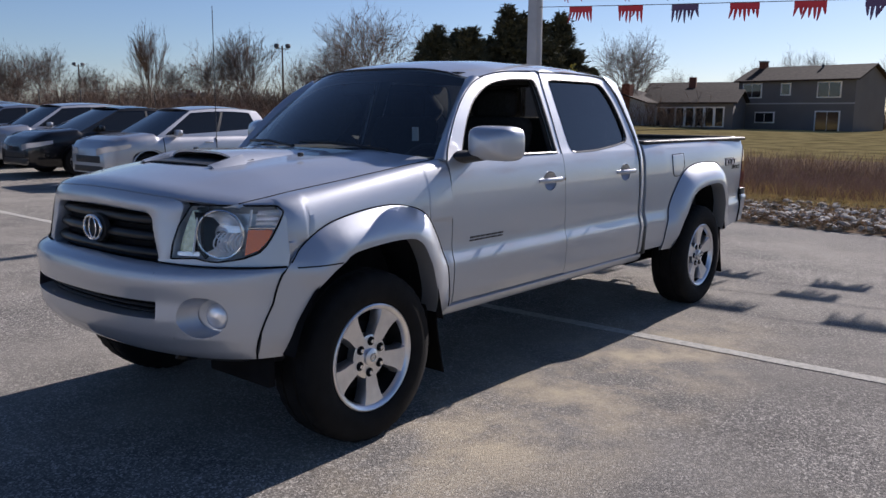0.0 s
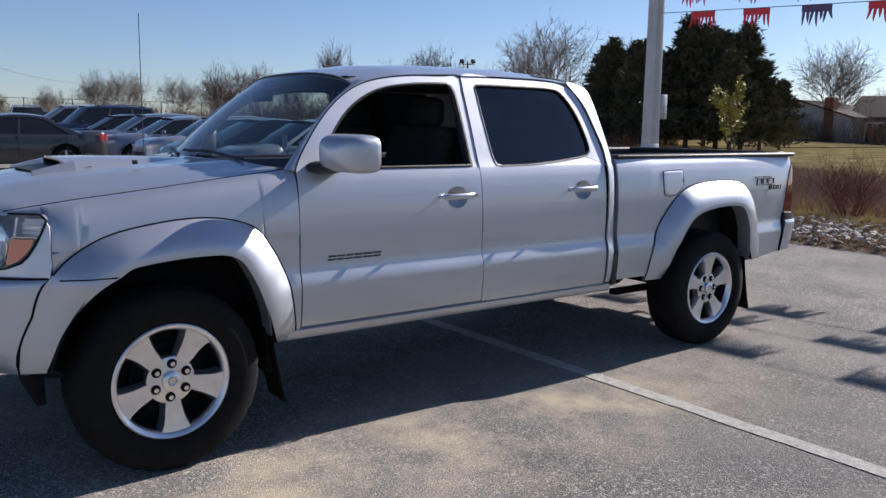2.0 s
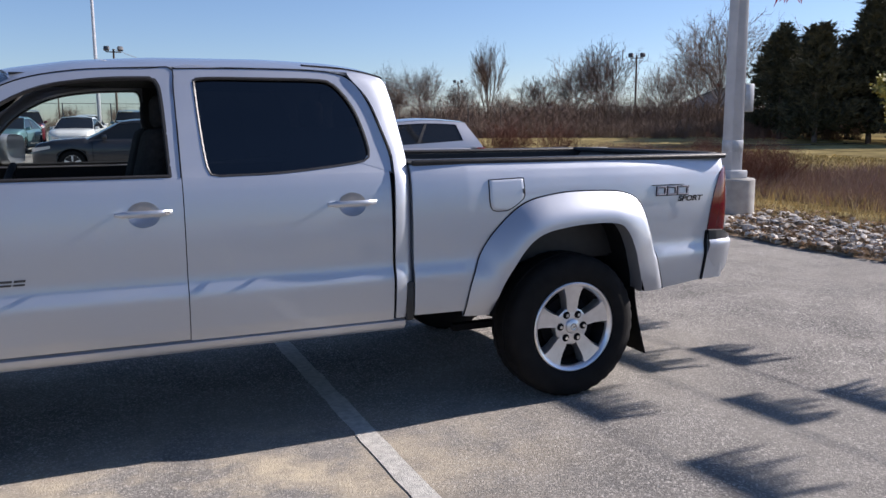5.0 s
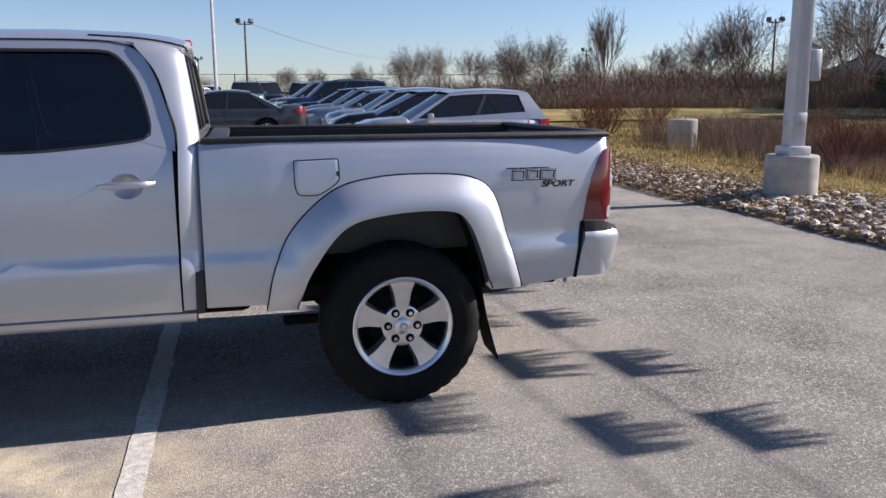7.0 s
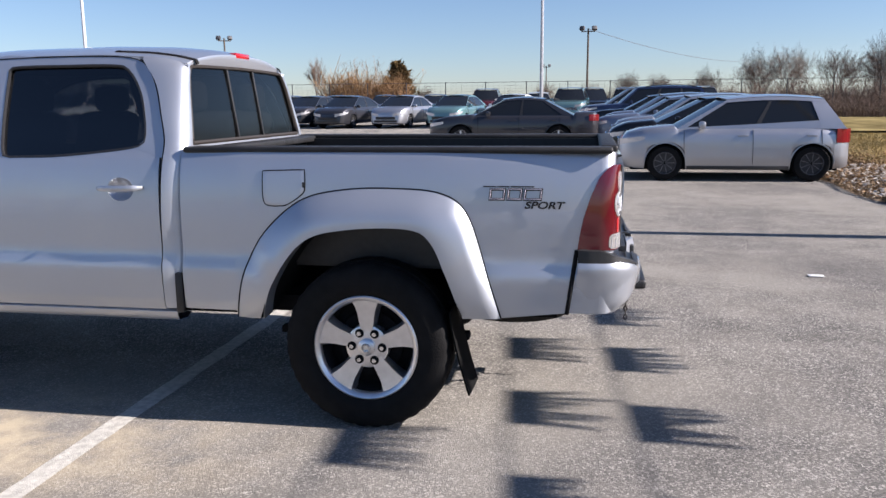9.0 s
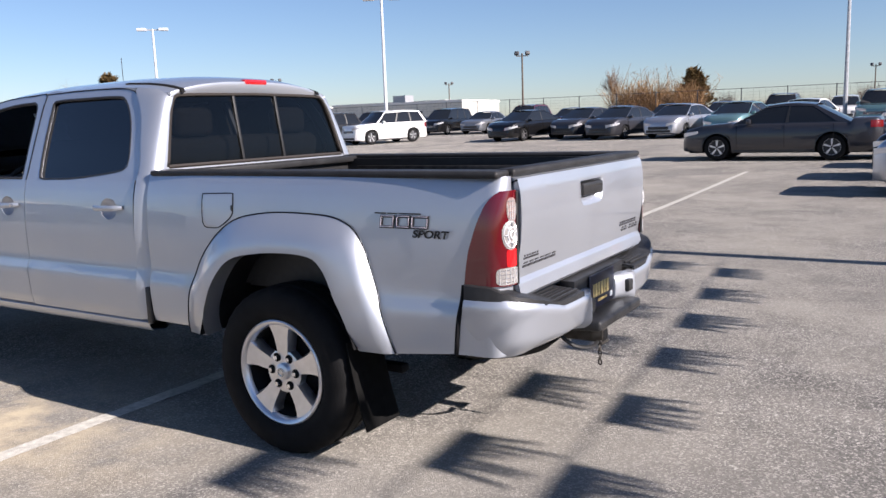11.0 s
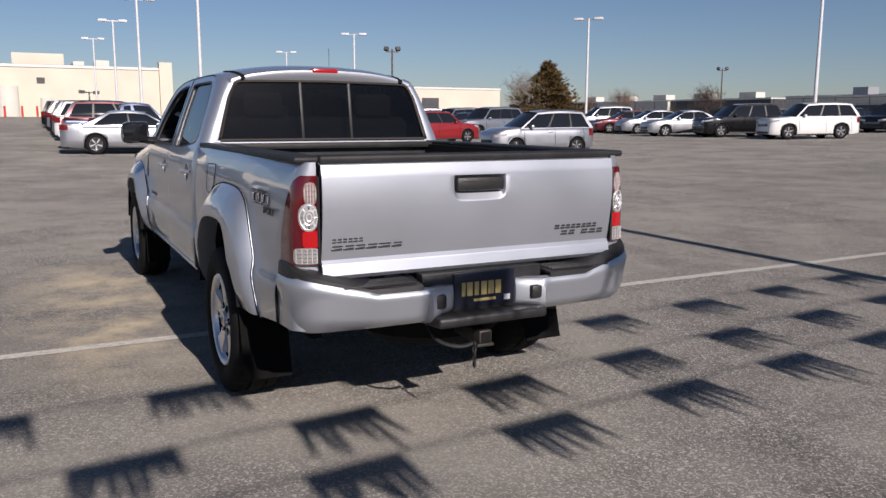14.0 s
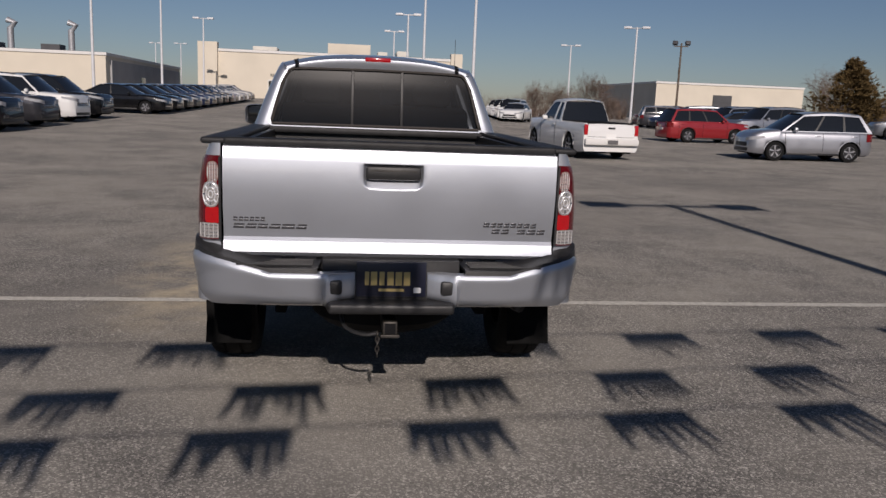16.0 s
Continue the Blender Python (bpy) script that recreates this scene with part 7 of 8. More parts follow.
for x, y, t in ((-63, -15, 85), (-83, -15, 85), (-49, 5, 85), (-64, 5, 85), (-84, 5, 85), (-40, 7, 85), (-44, 36, 40), (-24, 36, 30), (-61, 24, 65), (-83, 24.5, 70), (-120, -28, 80), (-118, -24, 80)):
    place(copy_thing(LP, Matrix()), x, y, t, 1.0 if x > -100 else 0.85)


def flood_pole(x, y, h, turn=0.0, material=None):
    p = thing("floodlight_pole", "dark wooden pole with two floodlights", "utility pole", "floodlight poles")
    part("shaft", tube((0, 0, -0.2), (0, 0, h), 0.13, 0.09, 9), WOOD_POLE, p)
    part("cross_arm", box(-0.7, 0.7, -0.05, 0.05, h - 0.35, h - 0.25), WOOD_POLE, p)
    for s in (-1, 1):
        b = part("floodlight", box(-0.25, 0.25, -0.16, 0.16, -0.2, 0.2, bevel=0.04), DARK_METAL, p)
        b.matrix_local = pose(s * 0.62, 0, h + 0.02, -30, 0, s * 20)
    return place(p, x, y, turn)


FP = flood_pole(2.2, 82, 8.0, 0)
for x, y, s, t in ((52, 66, 0.95, -35), (55, 117, 0.95, -20), (-83, 90, 0.95, 45), (-38, 83, 1.0, 25), (-71, 121, 0.9, 35), (-4, 118, 0.75, 0), (-83, 37.2, 1.1, 70)):
    place(copy_thing(FP, Matrix()), x, y, t, s)
mast = part("tall_mast", tube((0, 0, 0), (0, 0, 16), 0.13, 0.06, 8), GALV)
place(tagged(mast, "tall thin pale mast standing beyond the cars", "mast"), 0.05, 40.2, 0, 0.8)
for a, b in (((2.2, 82, 9.0), (31, 142, 8.2)),):
    pts = [tuple(Vector(a).lerp(Vector(b), t) - Vector((0, 0, 2.2 * 4 * t * (1 - t) * 0.5))) for t in np.linspace(0, 1, 16)]
    tagged(part("overhead_wire", hose(pts, 0.03, 4)  , DARK_METAL), "thin dark overhead wire between poles", "wire")

# back fence: posts, rail and wire mesh of thin strands
fence = thing("chain_link_fence", "tall chain-link fence with dark posts behind the lot", "fence")
fx = np.arange(-62, 34, 3.0)
post = tube((0, 0, 0), (0, 0, 2.3), 0.035, 0.035, 6)
pm = bpy.data.meshes.new("post")
post.to_mesh(pm)
post.free()
pm.materials.append(DARK_METAL)
for x in fx:
    ob = new("post", pm)
    ob.parent = fence
    ob.location = (x, 56, gz(x, 56))
part("top_rail", hose([(x, 56, gz(x, 56) + 2.25) for x in fx], 0.018, 5), DARK_METAL, fence)
bm = bmesh.new()
for z in np.arange(0.2, 2.2, 0.2):
    hose([(x, 56, gz(x, 56) + z) for x in fx[::4]], 0.006, 3, bm)
for x in np.arange(-62, 31, 0.4):
    tube((x, 56, gz(x, 56)), (x, 56, gz(x, 56) + 2.2), 0.006, 0.006, 3, bm, False)
part("wire_mesh", bm, DARK_METAL, fence, smooth=False)

# ---- buildings ----
def window_unit(parent, w, h, m, mull=1, name="window"):
    """A framed window: frame bars, sill and panes, set on a wall by the pose m (x across, z up, y out of the wall)."""
    win = part(name, box(-w / 2 - 0.09, w / 2 + 0.09, -0.03, 0.05, -h / 2 - 0.09, h / 2 + 0.09, bevel=0.01), TRIM, parent)
    win.matrix_local = m
    for k in range(mull + 1):
        a, b = -w / 2 + k * w / (mull + 1), -w / 2 + (k + 1) * w / (mull + 1)
        part("pane", box(a + 0.03, b - 0.03, 0.05, 0.062, -h / 2 + 0.02, h / 2 - 0.02), DARK_PANE, win)
    return win


def gable_house(name, label, L, W, eave, ridge, wall, roof_m, m, over=0.4):
    """L along x, W along y, the ridge along x; the front faces -y."""
    h = thing(name, label, "house")
    h.matrix_basis = m
    bm = box(-L / 2, L / 2, -W / 2, W / 2, -0.5, eave)
    part("wall", bm, wall, h, smooth=False)
    for s in (-1, 1):
        g = bmesh.new()
        v = [g.verts.new(p) for p in ((s * L / 2, -W / 2, eave), (s * L / 2, W / 2, eave), (s * L / 2, 0, ridge), (s * (L / 2 - 0.15), -W / 2, eave), (s * (L / 2 - 0.15), W / 2, eave), (s * (L / 2 - 0.15), 0, ridge))]
        for f in ((0, 1, 2), (3, 5, 4), (0, 2, 5, 3), (1, 4, 5, 2)):
            g.faces.new([v[i] for i in f])
        part("gable", g, wall, h, smooth=False)
        k = (ridge - eave) / (W / 2)
        r = bmesh.new()
        pts = [(x, y, z) for x in (-L / 2 - over, L / 2 + over) for y, z in ((s * (W / 2 + over), eave - over * k), (0, ridge + 0.02), (0, ridge + 0.16), (s * (W / 2 + over), eave - over * k + 0.14))]
        v = [r.verts.new(p) for p in pts]
        for f in ((0, 1, 2, 3), (4, 7, 6, 5), (0, 4, 5, 1), (2, 6, 7, 3), (0, 3, 7, 4), (1, 5, 6, 2)):
            r.faces.new([v[i] for i in f])
        part("roof", r, roof_m, h, smooth=False)
    return h


def facing(x, y, turn, z=None):
    return pose(x, y, gz(x, y) if z is None else z, 0, 0, turn)


# two-storey house east of the lawn; its front faces the lot
HX, HY = spot(74.2, 88, NOSE)
TURN = -90 + 14
house = gable_house("house", "grey two-storey house with dark shingle roof beyond the lawn", 11.0, 8.0, 5.0, 6.35, SIDING, ROOFING, facing(HX, HY, TURN - 20, 0.0))
for x, z, w, hh, mull in ((-4.1, 4.05, 1.8, 1.25, 1), (-0.8, 4.15, 0.8, 1.0, 0), (3.2, 4.05, 2.0, 1.3, 1), (-2.7, 1.50, 1.8, 0.9, 1)):
    window_unit(house, w, hh, pose(x, -4.0, z, 0, 0, 0) @ Matrix.Diagonal((1, -1, 1, 1)), mull)
window_unit(house, 2.1, 2.0, pose(3.2, -4.0, 1.05) @ Matrix.Diagonal((1, -1, 1, 1)), 1, "patio_door")
ch = part("chimney", box(-5.2, -4.6, -0.5, 0.3, 5.6, 7.0), BRICK, house, smooth=False)
part("chimney_cap", box(-5.26, -4.54, -0.56, 0.36, 7.0, 7.12), CONCRETE, ch, smooth=False)
part("roof_vent", tube((1.2, -0.7, 6.0), (1.2, -0.7, 6.6), 0.12), DARK_METAL, house)
part("storey_band", box(-5.52, 5.52, -4.05, -4.0, 2.75, 2.88), SIDING_PALE, house, smooth=False)
sx, sy = spot(66.6, 82, NOSE)
sun_room = gable_house("sunroom_house", "low house wing with a row of tall sunroom windows", 8.4, 6.5, 2.6, 3.7, SIDING, ROOFING, facing(sx + 2, sy, TURN - 4, 0.25))
for k in range(8):
    window_unit(sun_room, 0.72, 1.7, pose(-3.3 + k * 0.90, -3.25, 1.25) @ Matrix.Diagonal((1, -1, 1, 1)), 0)
bx_, by_ = spot(67.5, 92, (-4.2, -3.3))
h2 = gable_house("house", "brown two-storey house behind the sunroom", 10, 8, 3.3, 4.6, SIDING, ROOFING, facing(bx_, by_, TURN, 0.4))
part("chimney", box(-1.0, -0.3, -2.0, -1.4, 3.3, 5.2), BRICK, h2, smooth=False)
window_unit(h2, 1.6, 0.8, pose(-3.4, -4.0, 2.7) @ Matrix.Diagonal((1, -1, 1, 1)), 1)
cx_, cy_ = spot(62.0, 84, (-4.2, -3.3))
h3 = gable_house("house", "low grey house with a pale gable and brick chimney", 7.5, 9, 2.5, 3.9, SIDING_PALE, ROOFING, facing(cx_, cy_, TURN + 80, 0.3))
part("chimney", box(-3.9, -3.0, -3.0, -2.2, -0.3, 4.2), BRICK, h3, smooth=False)
for az, dist, turn, L, eave, ridge in ((42.0, 98, -130, 12, 2.6, 4.3), (30.5, 112, -100, 12, 1.9, 2.9)):
    x, y = spot(az, dist)
    hh = gable_house("house", "distant low grey house behind bare trees", L, 8, eave, ridge, SIDING_PALE, SIDING, facing(x, y, turn))
    window_unit(hh, 1.4, 0.8, pose(-2, -4.0, 1.2) @ Matrix.Diagonal((1, -1, 1, 1)), 1)
    part("chimney", box(1.5, 2.1, -0.3, 0.4, ridge - 0.5, ridge + 0.6), BRICK, hh, smooth=False)


# dealership workshop with the parts entrance
def slab_building(name, label, x0, x1, y0, y1, top, wall):
    z = min(gz(x, y) for x in (x0, x1) for y in (y0, y1)) - 0.4
    b = thing(name, label, "building")
    part("wall", box(x0, x1, y0, y1, z, top), wall, b, smooth=False)
    part("parapet", box(x0 - 0.12, x1 + 0.12, y0 - 0.12, y1 + 0.12, top, top + 0.3, bevel=0.02), TRIM, b, smooth=False)
    part("roof", box(x0 + 0.3, x1 - 0.3, y0 + 0.3, y1 - 0.3, top + 0.3, top + 0.34), DARK_METAL, b, smooth=False)
    return b


WS = slab_building("workshop", "long beige stucco workshop with parts entrance and red bollards", -125, -93, -15.5, 13.5, 6.6, STUCCO)
part("pylon", box(-93.5, -92.2, -17.2, -15.0, 0.5, 7.6), STUCCO, WS, smooth=False)
part("pylon", box(-93.4, -92.4, 12.4, 13.8, 0.5, 7.5), STUCCO, WS, smooth=False)
G = gz(-92, 0)
d = part("entrance_door", box(-93.0, -92.9, -9.3, -7.4, G - 0.1, G + 2.2), TRIM, WS, smooth=False)
for k in range(3):
    part("pane", box(-92.9, -92.88, -9.2 + k * 0.62, -8.66 + k * 0.62, G + 0.1, G + 2.1), DARK_PANE, d)
word = lettering("PARTS", 0.5, 0.04)
sign = part("sign_word", word, DARK_METAL, WS, "dark sign letters")
sign.matrix_local = pose(-92.95, -8.3, G + 2.75, 90, 0, 90)
for y in (-5.2, -0.2):
    part("wall_vent", box(-92.98, -92.9, y, y + 0.8, G + (1.2 if y < -1 else 3.6), G + (2.1 if y < -1 else 4.2)), DARK_METAL, WS)
part("storage_tank", tube((-91.6, -3.0, G), (-91.6, -3.0, G + 3.2), 1.0, 1.0, 24), WHITE_WALL, WS)
part("storage_tank", tube((-91.8, 0.6, G), (-91.8, 0.6, G + 2.0), 0.6, 0.6, 20), WHITE_WALL, WS)
part("gate_panel", box(-92.95, -92.8, 1.8, 2.5, G, G + 1.8), SIDING, WS)
for k, y in enumerate((-6.4, -5.0, -3.4, -1.8, -0.4, 1.2, 2.6)):
    bo = part("bollard", tube((0, 0, 0), (0, 0, 1.15), 0.11, 0.11, 10), RED_POST)
    tagged(bo, "red steel bollard in front of the workshop", "bollard", "bollards")
    bo.location = (-89.5, y, gz(-89.5, y))
for y0, y1, h in ((-2.5, 3.0, 1.5), (-12.0, -9.0, 0.7), (6.5, 8.0, 0.9), (4.0, 5.2, 0.7)):
    part("roof_unit", box(-106, -102, y0, y1, 6.9, 6.9 + h + 0.3, bevel=0.03), WHITE_WALL if h < 1 else STUCCO, WS)

W2 = slab_building("body_shop", "low beige building with a shaded side wall and roof vents", -118, -80.5, -52, -24.2, 5.0, STUCCO)
# grey panel over the stucco puts this wall's shade into its colour
part("shaded_side", box(-117, -82, -24.19, -24.0, 0.8, 4.6), SIDING_PALE, W2, smooth=False)
part("side_door", box(-96, -94, -24.0, -23.95, 1.0, 3.2), DARK_PANE, W2)
for x, y in ((-92, -31.0), (-92, -37.5)):
    part("exhaust_duct", hose(((x, y, 5.3), (x, y, 8.0), (x, y + 0.5, 8.6), (x, y - 0.3, 8.9)), 0.35, 10), GALV, W2)
    part("fan_box", box(x - 1, x + 1, y - 3, y - 1, 5.3, 6.4), DARK_METAL, W2)
part("canopy_wall", box(-140, -138, -24, -14, 2.0, 5.2), WHITE_WALL, W2, smooth=False)

far = slab_building("warehouse", "long low cream warehouse beyond the parked cars", -140, -112, 46, 69.5, 5.9, STUCCO)
part("loading_door", box(-112.0, -111.9, 55, 58, 1.5, 4.5), DARK_METAL, far)
far2 = slab_building("warehouse", "low white shed with dark doorway beyond the fence", -62, -48, 86, 96, 3.9, WHITE_WALL)
part("doorway", box(-58, -54, 85.9, 86.0, 1.0, 3.0), DARK_METAL, far2)
part("roof_unit", box(-60, -58, 88, 90, 4.2, 5.2), GALV, far2)
far3 = slab_building("warehouse", "long dark-roofed warehouse on the skyline", -190, -100, 120, 150, 4.9, DARK_METAL)
for k in range(7):
    part("roof_unit", box(-180 + k * 12, -176 + k * 12, 120.5, 123, 5.2, 6.3), WHITE_WALL, far3)
part("pale_wall", box(-150, -126, 119.2, 119.9, 1.5, 5.0), WHITE_WALL, far3, smooth=False)
slab_building("warehouse", "white flat-roofed building on the skyline", -95, -70, 118, 130, 5.0, WHITE_WALL)

# ---- parked cars ----
CAR_PAINTS = {n: paint(n + "_car_paint", c, me_, ro) for n, c, me_, ro in (("silver", (0.43, 0.44, 0.475), 0.8, 0.38), ("white", (0.72, 0.72, 0.71), 0.0, 0.35), ("black", (0.007, 0.007, 0.008), 0.2, 0.3), ("charcoal", (0.045, 0.045, 0.052), 0.5, 0.35),
              ("blue", (0.018, 0.028, 0.075), 0.4, 0.3), ("red", (0.27, 0.013, 0.017), 0.2, 0.35), ("teal", (0.14, 0.26, 0.27), 0.5, 0.35), ("grey", (0.20, 0.21, 0.23), 0.6, 0.35), ("maroon", (0.10, 0.012, 0.018), 0.3, 0.3), ("slate", (0.16, 0.19, 0.26), 0.5, 0.35))}
CAR_GLASS = mat("car_window_glass", (0.012, 0.014, 0.017), 0.03, spec=0.5)
CAR_RED = mat("car_tail_lens", (0.17, 0.010, 0.012), 0.15, coat=1.0)
HEADLAMP = mat("car_headlamp", (0.62, 0.63, 0.66), 0.15, 0.4, coat=1.0)
DARK_RIM = mat("dark_machined_rim", (0.16, 0.16, 0.17), 0.35, 0.7)
CARS = {}


def car_wheel(parent, x, s, r, w, ow, spokes=5):
    hub = thing("wheel")
    hub.parent = parent
    hub.location = (x, 0, r)
    y = s * (ow - w / 2)
    part("tyre", lathe([(a * r, y + s * b * w) for a, b in ((0.66, 0.46), (0.80, 0.50), (0.95, 0.46), (1.0, 0.30), (1.0, -0.30), (0.95, -0.46), (0.66, -0.5))], 28), RUBBER, hub)
    bm = lathe([(a * r, y + s * b * w) for a, b in ((0.66, 0.46), (0.63, 0.47), (0.60, 0.40), (0.58, 0.15), (0.10, 0.12))], 28)
    part("wheel_disc", bm, DARK_ALLOY, hub)
    sp = bmesh.new()
    thin = 5 / spokes
    for k in range(spokes):
        a = 2 * math.pi * k / spokes + 0.3 * s
        rows = []
        for q in np.linspace(0.06, 0.63, 5):
            hw = thin ** 2 * np.interp(q, (0.06, 0.2, 0.63), (0.50, 0.24, 0.12))
            rows.append([(q * r * math.cos(a + t), y + s * 0.36 * w, q * r * math.sin(a + t)) for t in (-hw, 0, hw)])
        grid(rows, sp)
    lathe([(0.66 * r, y + s * 0.46 * w), (0.61 * r, y + s * 0.45 * w)], 28, sp)
    part("rim", sp, ALLOY if spokes == 5 else DARK_RIM, hub)
    return hub


def make_car(kind, L, W, H, wb, front, belt, hood_z, nose_z, deck_z, base, top, rtop, rbase, r, tail=0.0):
    """A car facing +x. front: overhang; base/top: windscreen foot and head, rtop/rbase: rear glass, as x from the nose; belt: window line."""
    c = thing(kind, kind.replace("_", " "), "car")
    hw = W / 2
    xf = L / 2
    wf, wr = xf - front, xf - front - wb
    nx = 84

    def low(x):
        z = 0.20 + 0.05 * (abs(x) / xf) ** 8
        for wx in (wf, wr):
            d = abs(x - wx)
            R = r + 0.055
            if d < R:
                z = max(z, r + math.sqrt(R * R - d * d))
        return z

    def width(x):
        t = abs(x) / xf
        k = 0.02 if kind == "pickup" and x < 0 else 0.17
        end = 0.10 * max(0.0, (abs(x) - (xf - 0.20)) / 0.20) ** 2 if k > 0.1 else 0.0
        return hw * (1 - k * max(0, (t - 0.55) / 0.45) ** 2.4 - end)

    def deck(x):
        if x > xf - base:
            return float(np.interp(x, (xf - base, xf - base * 0.4, xf - 0.12, xf), (hood_z, hood_z - 0.06, nose_z + 0.06, nose_z - 0.10)))
        if x < xf - rbase:
            return float(np.interp(x, (-xf, -xf + 0.08, xf - rbase), (deck_z - 0.16, deck_z, max(deck_z, belt))))
        return belt

    xs = np.unique(np.r_[np.linspace(-xf, xf, nx), wf - r - 0.055, wf + r + 0.055, wr - r - 0.055, wr + r + 0.055])
    rows = []
    for x in xs:
        w, z0, z1 = width(x), low(x), deck(x)
        zm = max(z0 + 0.02, min(0.62 * z1 + 0.1, z1 - 0.05))
        row = []
        for s in (-1, 1):
            half = [(x, s * w * 0.93, z0), (x, s * w * 0.985, min(z0 + 0.06, zm)), (x, s * w, (z0 + zm) / 2), (x, s * w, zm), (x, s * w * 0.985, (zm + z1) / 2), (x, s * w * 0.95, z1 - 0.03), (x, s * w * 0.90, z1), (x, s * w * 0.5, z1 + 0.02)]
            row += half if s < 0 else half[::-1]
        rows.append(row)
    bm = grid(rows)
    n = len(rows[0])
    bm.verts.ensure_lookup_table()
    bm.faces.new([bm.verts[i] for i in range(n)])
    bm.faces.new([bm.verts[len(bm.verts) - n + i] for i in range(n)])
    body = part("body", bm, CAR_PAINTS["silver"], c)
    body.data.materials[0] = CAR_PAINTS["silver"]
    # greenhouse
    wb_y, wr_y = hw * 0.90, hw * 0.69
    A0, A1, B1, B0 = xf - base, xf - top, xf - rtop, xf - rbase
    H0 = H - 0.05

    def gpoint(u, v, s, out=0.0):
        x = (A0 + (A1 - A0) * v) + ((B0 + (B1 - B0) * v) - (A0 + (A1 - A0) * v)) * u
        crown = 0.05 * math.sin(math.pi * u) * v
        return (x, s * (wb_y + (wr_y - wb_y) * v ** 1.25 + out), belt - 0.01 + (H0 - 0.02 - belt) * v + crown - tail * u * v)

    gl = bmesh.new()
    for s in (-1, 1):
        grid([[gpoint(u, v, s) for v in np.linspace(0, 1, 7)] for u in np.linspace(0, 1, 24)], gl)
    for u in (0, 1):
        grid([[Vector(gpoint(u, v, -1)).lerp(Vector(gpoint(u, v, 1)), t) + Vector(((0.10 if u == 0 else -0.06) * math.sin(math.pi * t), 0, 0)) for v in np.linspace(0, 1, 7)] for t in np.linspace(0, 1, 11)], gl)
    part("cabin_glass", gl, CAR_GLASS, c)
    rf = bmesh.new()
    grid([[Vector(gpoint(u, 1, -1, 0.012)).lerp(Vector(gpoint(u, 1, 1, 0.012)), t) + Vector(((0.10 if u < 0.02 else 0) * math.sin(math.pi * t), 0, 0.012 + 0.045 * math.sin(math.pi * t))) for t in np.linspace(0, 1, 11)] for u in np.linspace(0, 1, 20)], rf)
    for s in (-1, 1):
        grid([[gpoint(u, v, s, 0.012) for v in (0.90, 0.95, 1.0)] for u in np.linspace(0, 1, 20)], rf)
    part("roof", rf, CAR_PAINTS["silver"], c, thick=0.01)
    cols = {"suv": ((0.0, 0.030), (0.955, 1.0)), "minivan": ((0.0, 0.030), (0.955, 1.0)), "wagon": ((0.0, 0.030), (0.95, 1.0)), "pickup": ((0.0, 0.04), (0.60, 0.68), (0.9, 1.0)), "hatchback": ((0.0, 0.05), (0.86, 1.0))}.get(kind, ((0.0, 0.030), (0.90, 1.0)))
    dark = {"suv": (0.36, 0.67), "minivan": (0.36, 0.67), "wagon": (0.36, 0.68), "pickup": (), "hatchback": (0.46,)}.get(kind, (0.46,))
    for s in (-1, 1):
        for u0 in dark:
            part("window_pillar", grid([[gpoint(u, v, s, 0.006) for v in np.linspace(0, 0.94, 6)] for u in (u0, u0 + 0.014, u0 + 0.028)]), BLACK_PLASTIC, c, thick=0.004)
    if kind in ("suv", "wagon"):
        for s in (-1, 1):
            rail = [gpoint(u, 1, s * 0.90, 0.0) for u in np.linspace(0.12, 0.92, 8)]
            part("roof_rail", hose([(x, y, z + (0.05 if 0 < i < 7 else 0.02)) for i, (x, y, z) in enumerate(rail)], 0.018, 6), BLACK_PLASTIC, c)
    rise = 0.26 if kind == "hatchback" else 0.0
    for s in (-1, 1):
        pl = bmesh.new()
        for u0, u1 in cols:
            grid([[gpoint(u, v, s, 0.010) for v in np.linspace(0, 1, 6)] for u in (u0, (u0 + u1) / 2, u1)], pl)
        grid([[gpoint(u, v * (0.06 + rise * u ** 1.3), s, 0.010) for v in (0.0, 0.5, 1.0)] for u in np.linspace(0, 1, 16)], pl)
        part("pillar_frame", pl, CAR_PAINTS["silver"], c, thick=0.008)
    # lamps, grille, bumpers, mirrors
    for s in (-1, 1):
        rows = []
        for t in np.linspace(0, 1, 8):
            k = max(0.0, (t - 0.40) / 0.60)
            x = xf + 0.012 - 0.44 * k
            y = hw * 0.42 + (width(xf) - hw * 0.42) * min(1.0, t / 0.40) if t <= 0.40 else width(min(x, xf)) + 0.010
            rows.append([(x, s * y, nose_z - 0.07 - (0.13 - 0.06 * t) * v + 0.09 * t) for v in (0, 0.5, 1)])
        part("headlamp", grid(rows), HEADLAMP, c, thick=0.02)
        rows = [[(-xf - 0.012 + 0.26 * max(0.0, (t - 0.4) / 0.6), s * (hw * 0.50 + (width(xf) - hw * 0.50) * t / 0.4 if t <= 0.4 else width(-xf + 0.26 * (t - 0.4) / 0.6) + 0.010), max(deck_z, belt) - 0.06 - (0.24 if kind != "sedan" else 0.17) * v) for v in (0, 0.5, 1)] for t in np.linspace(0, 1, 6)]
        if kind == "pickup":
            part("tail_lamp", box(-xf - 0.012, -xf + 0.06, min(s * hw * 0.84, s * hw * 0.97), max(s * hw * 0.84, s * hw * 0.97), 0.72, 1.02, bevel=0.01), RED_BRIGHT, c)
        else:
            part("tail_lamp", grid(rows), CAR_RED, c, thick=0.02)
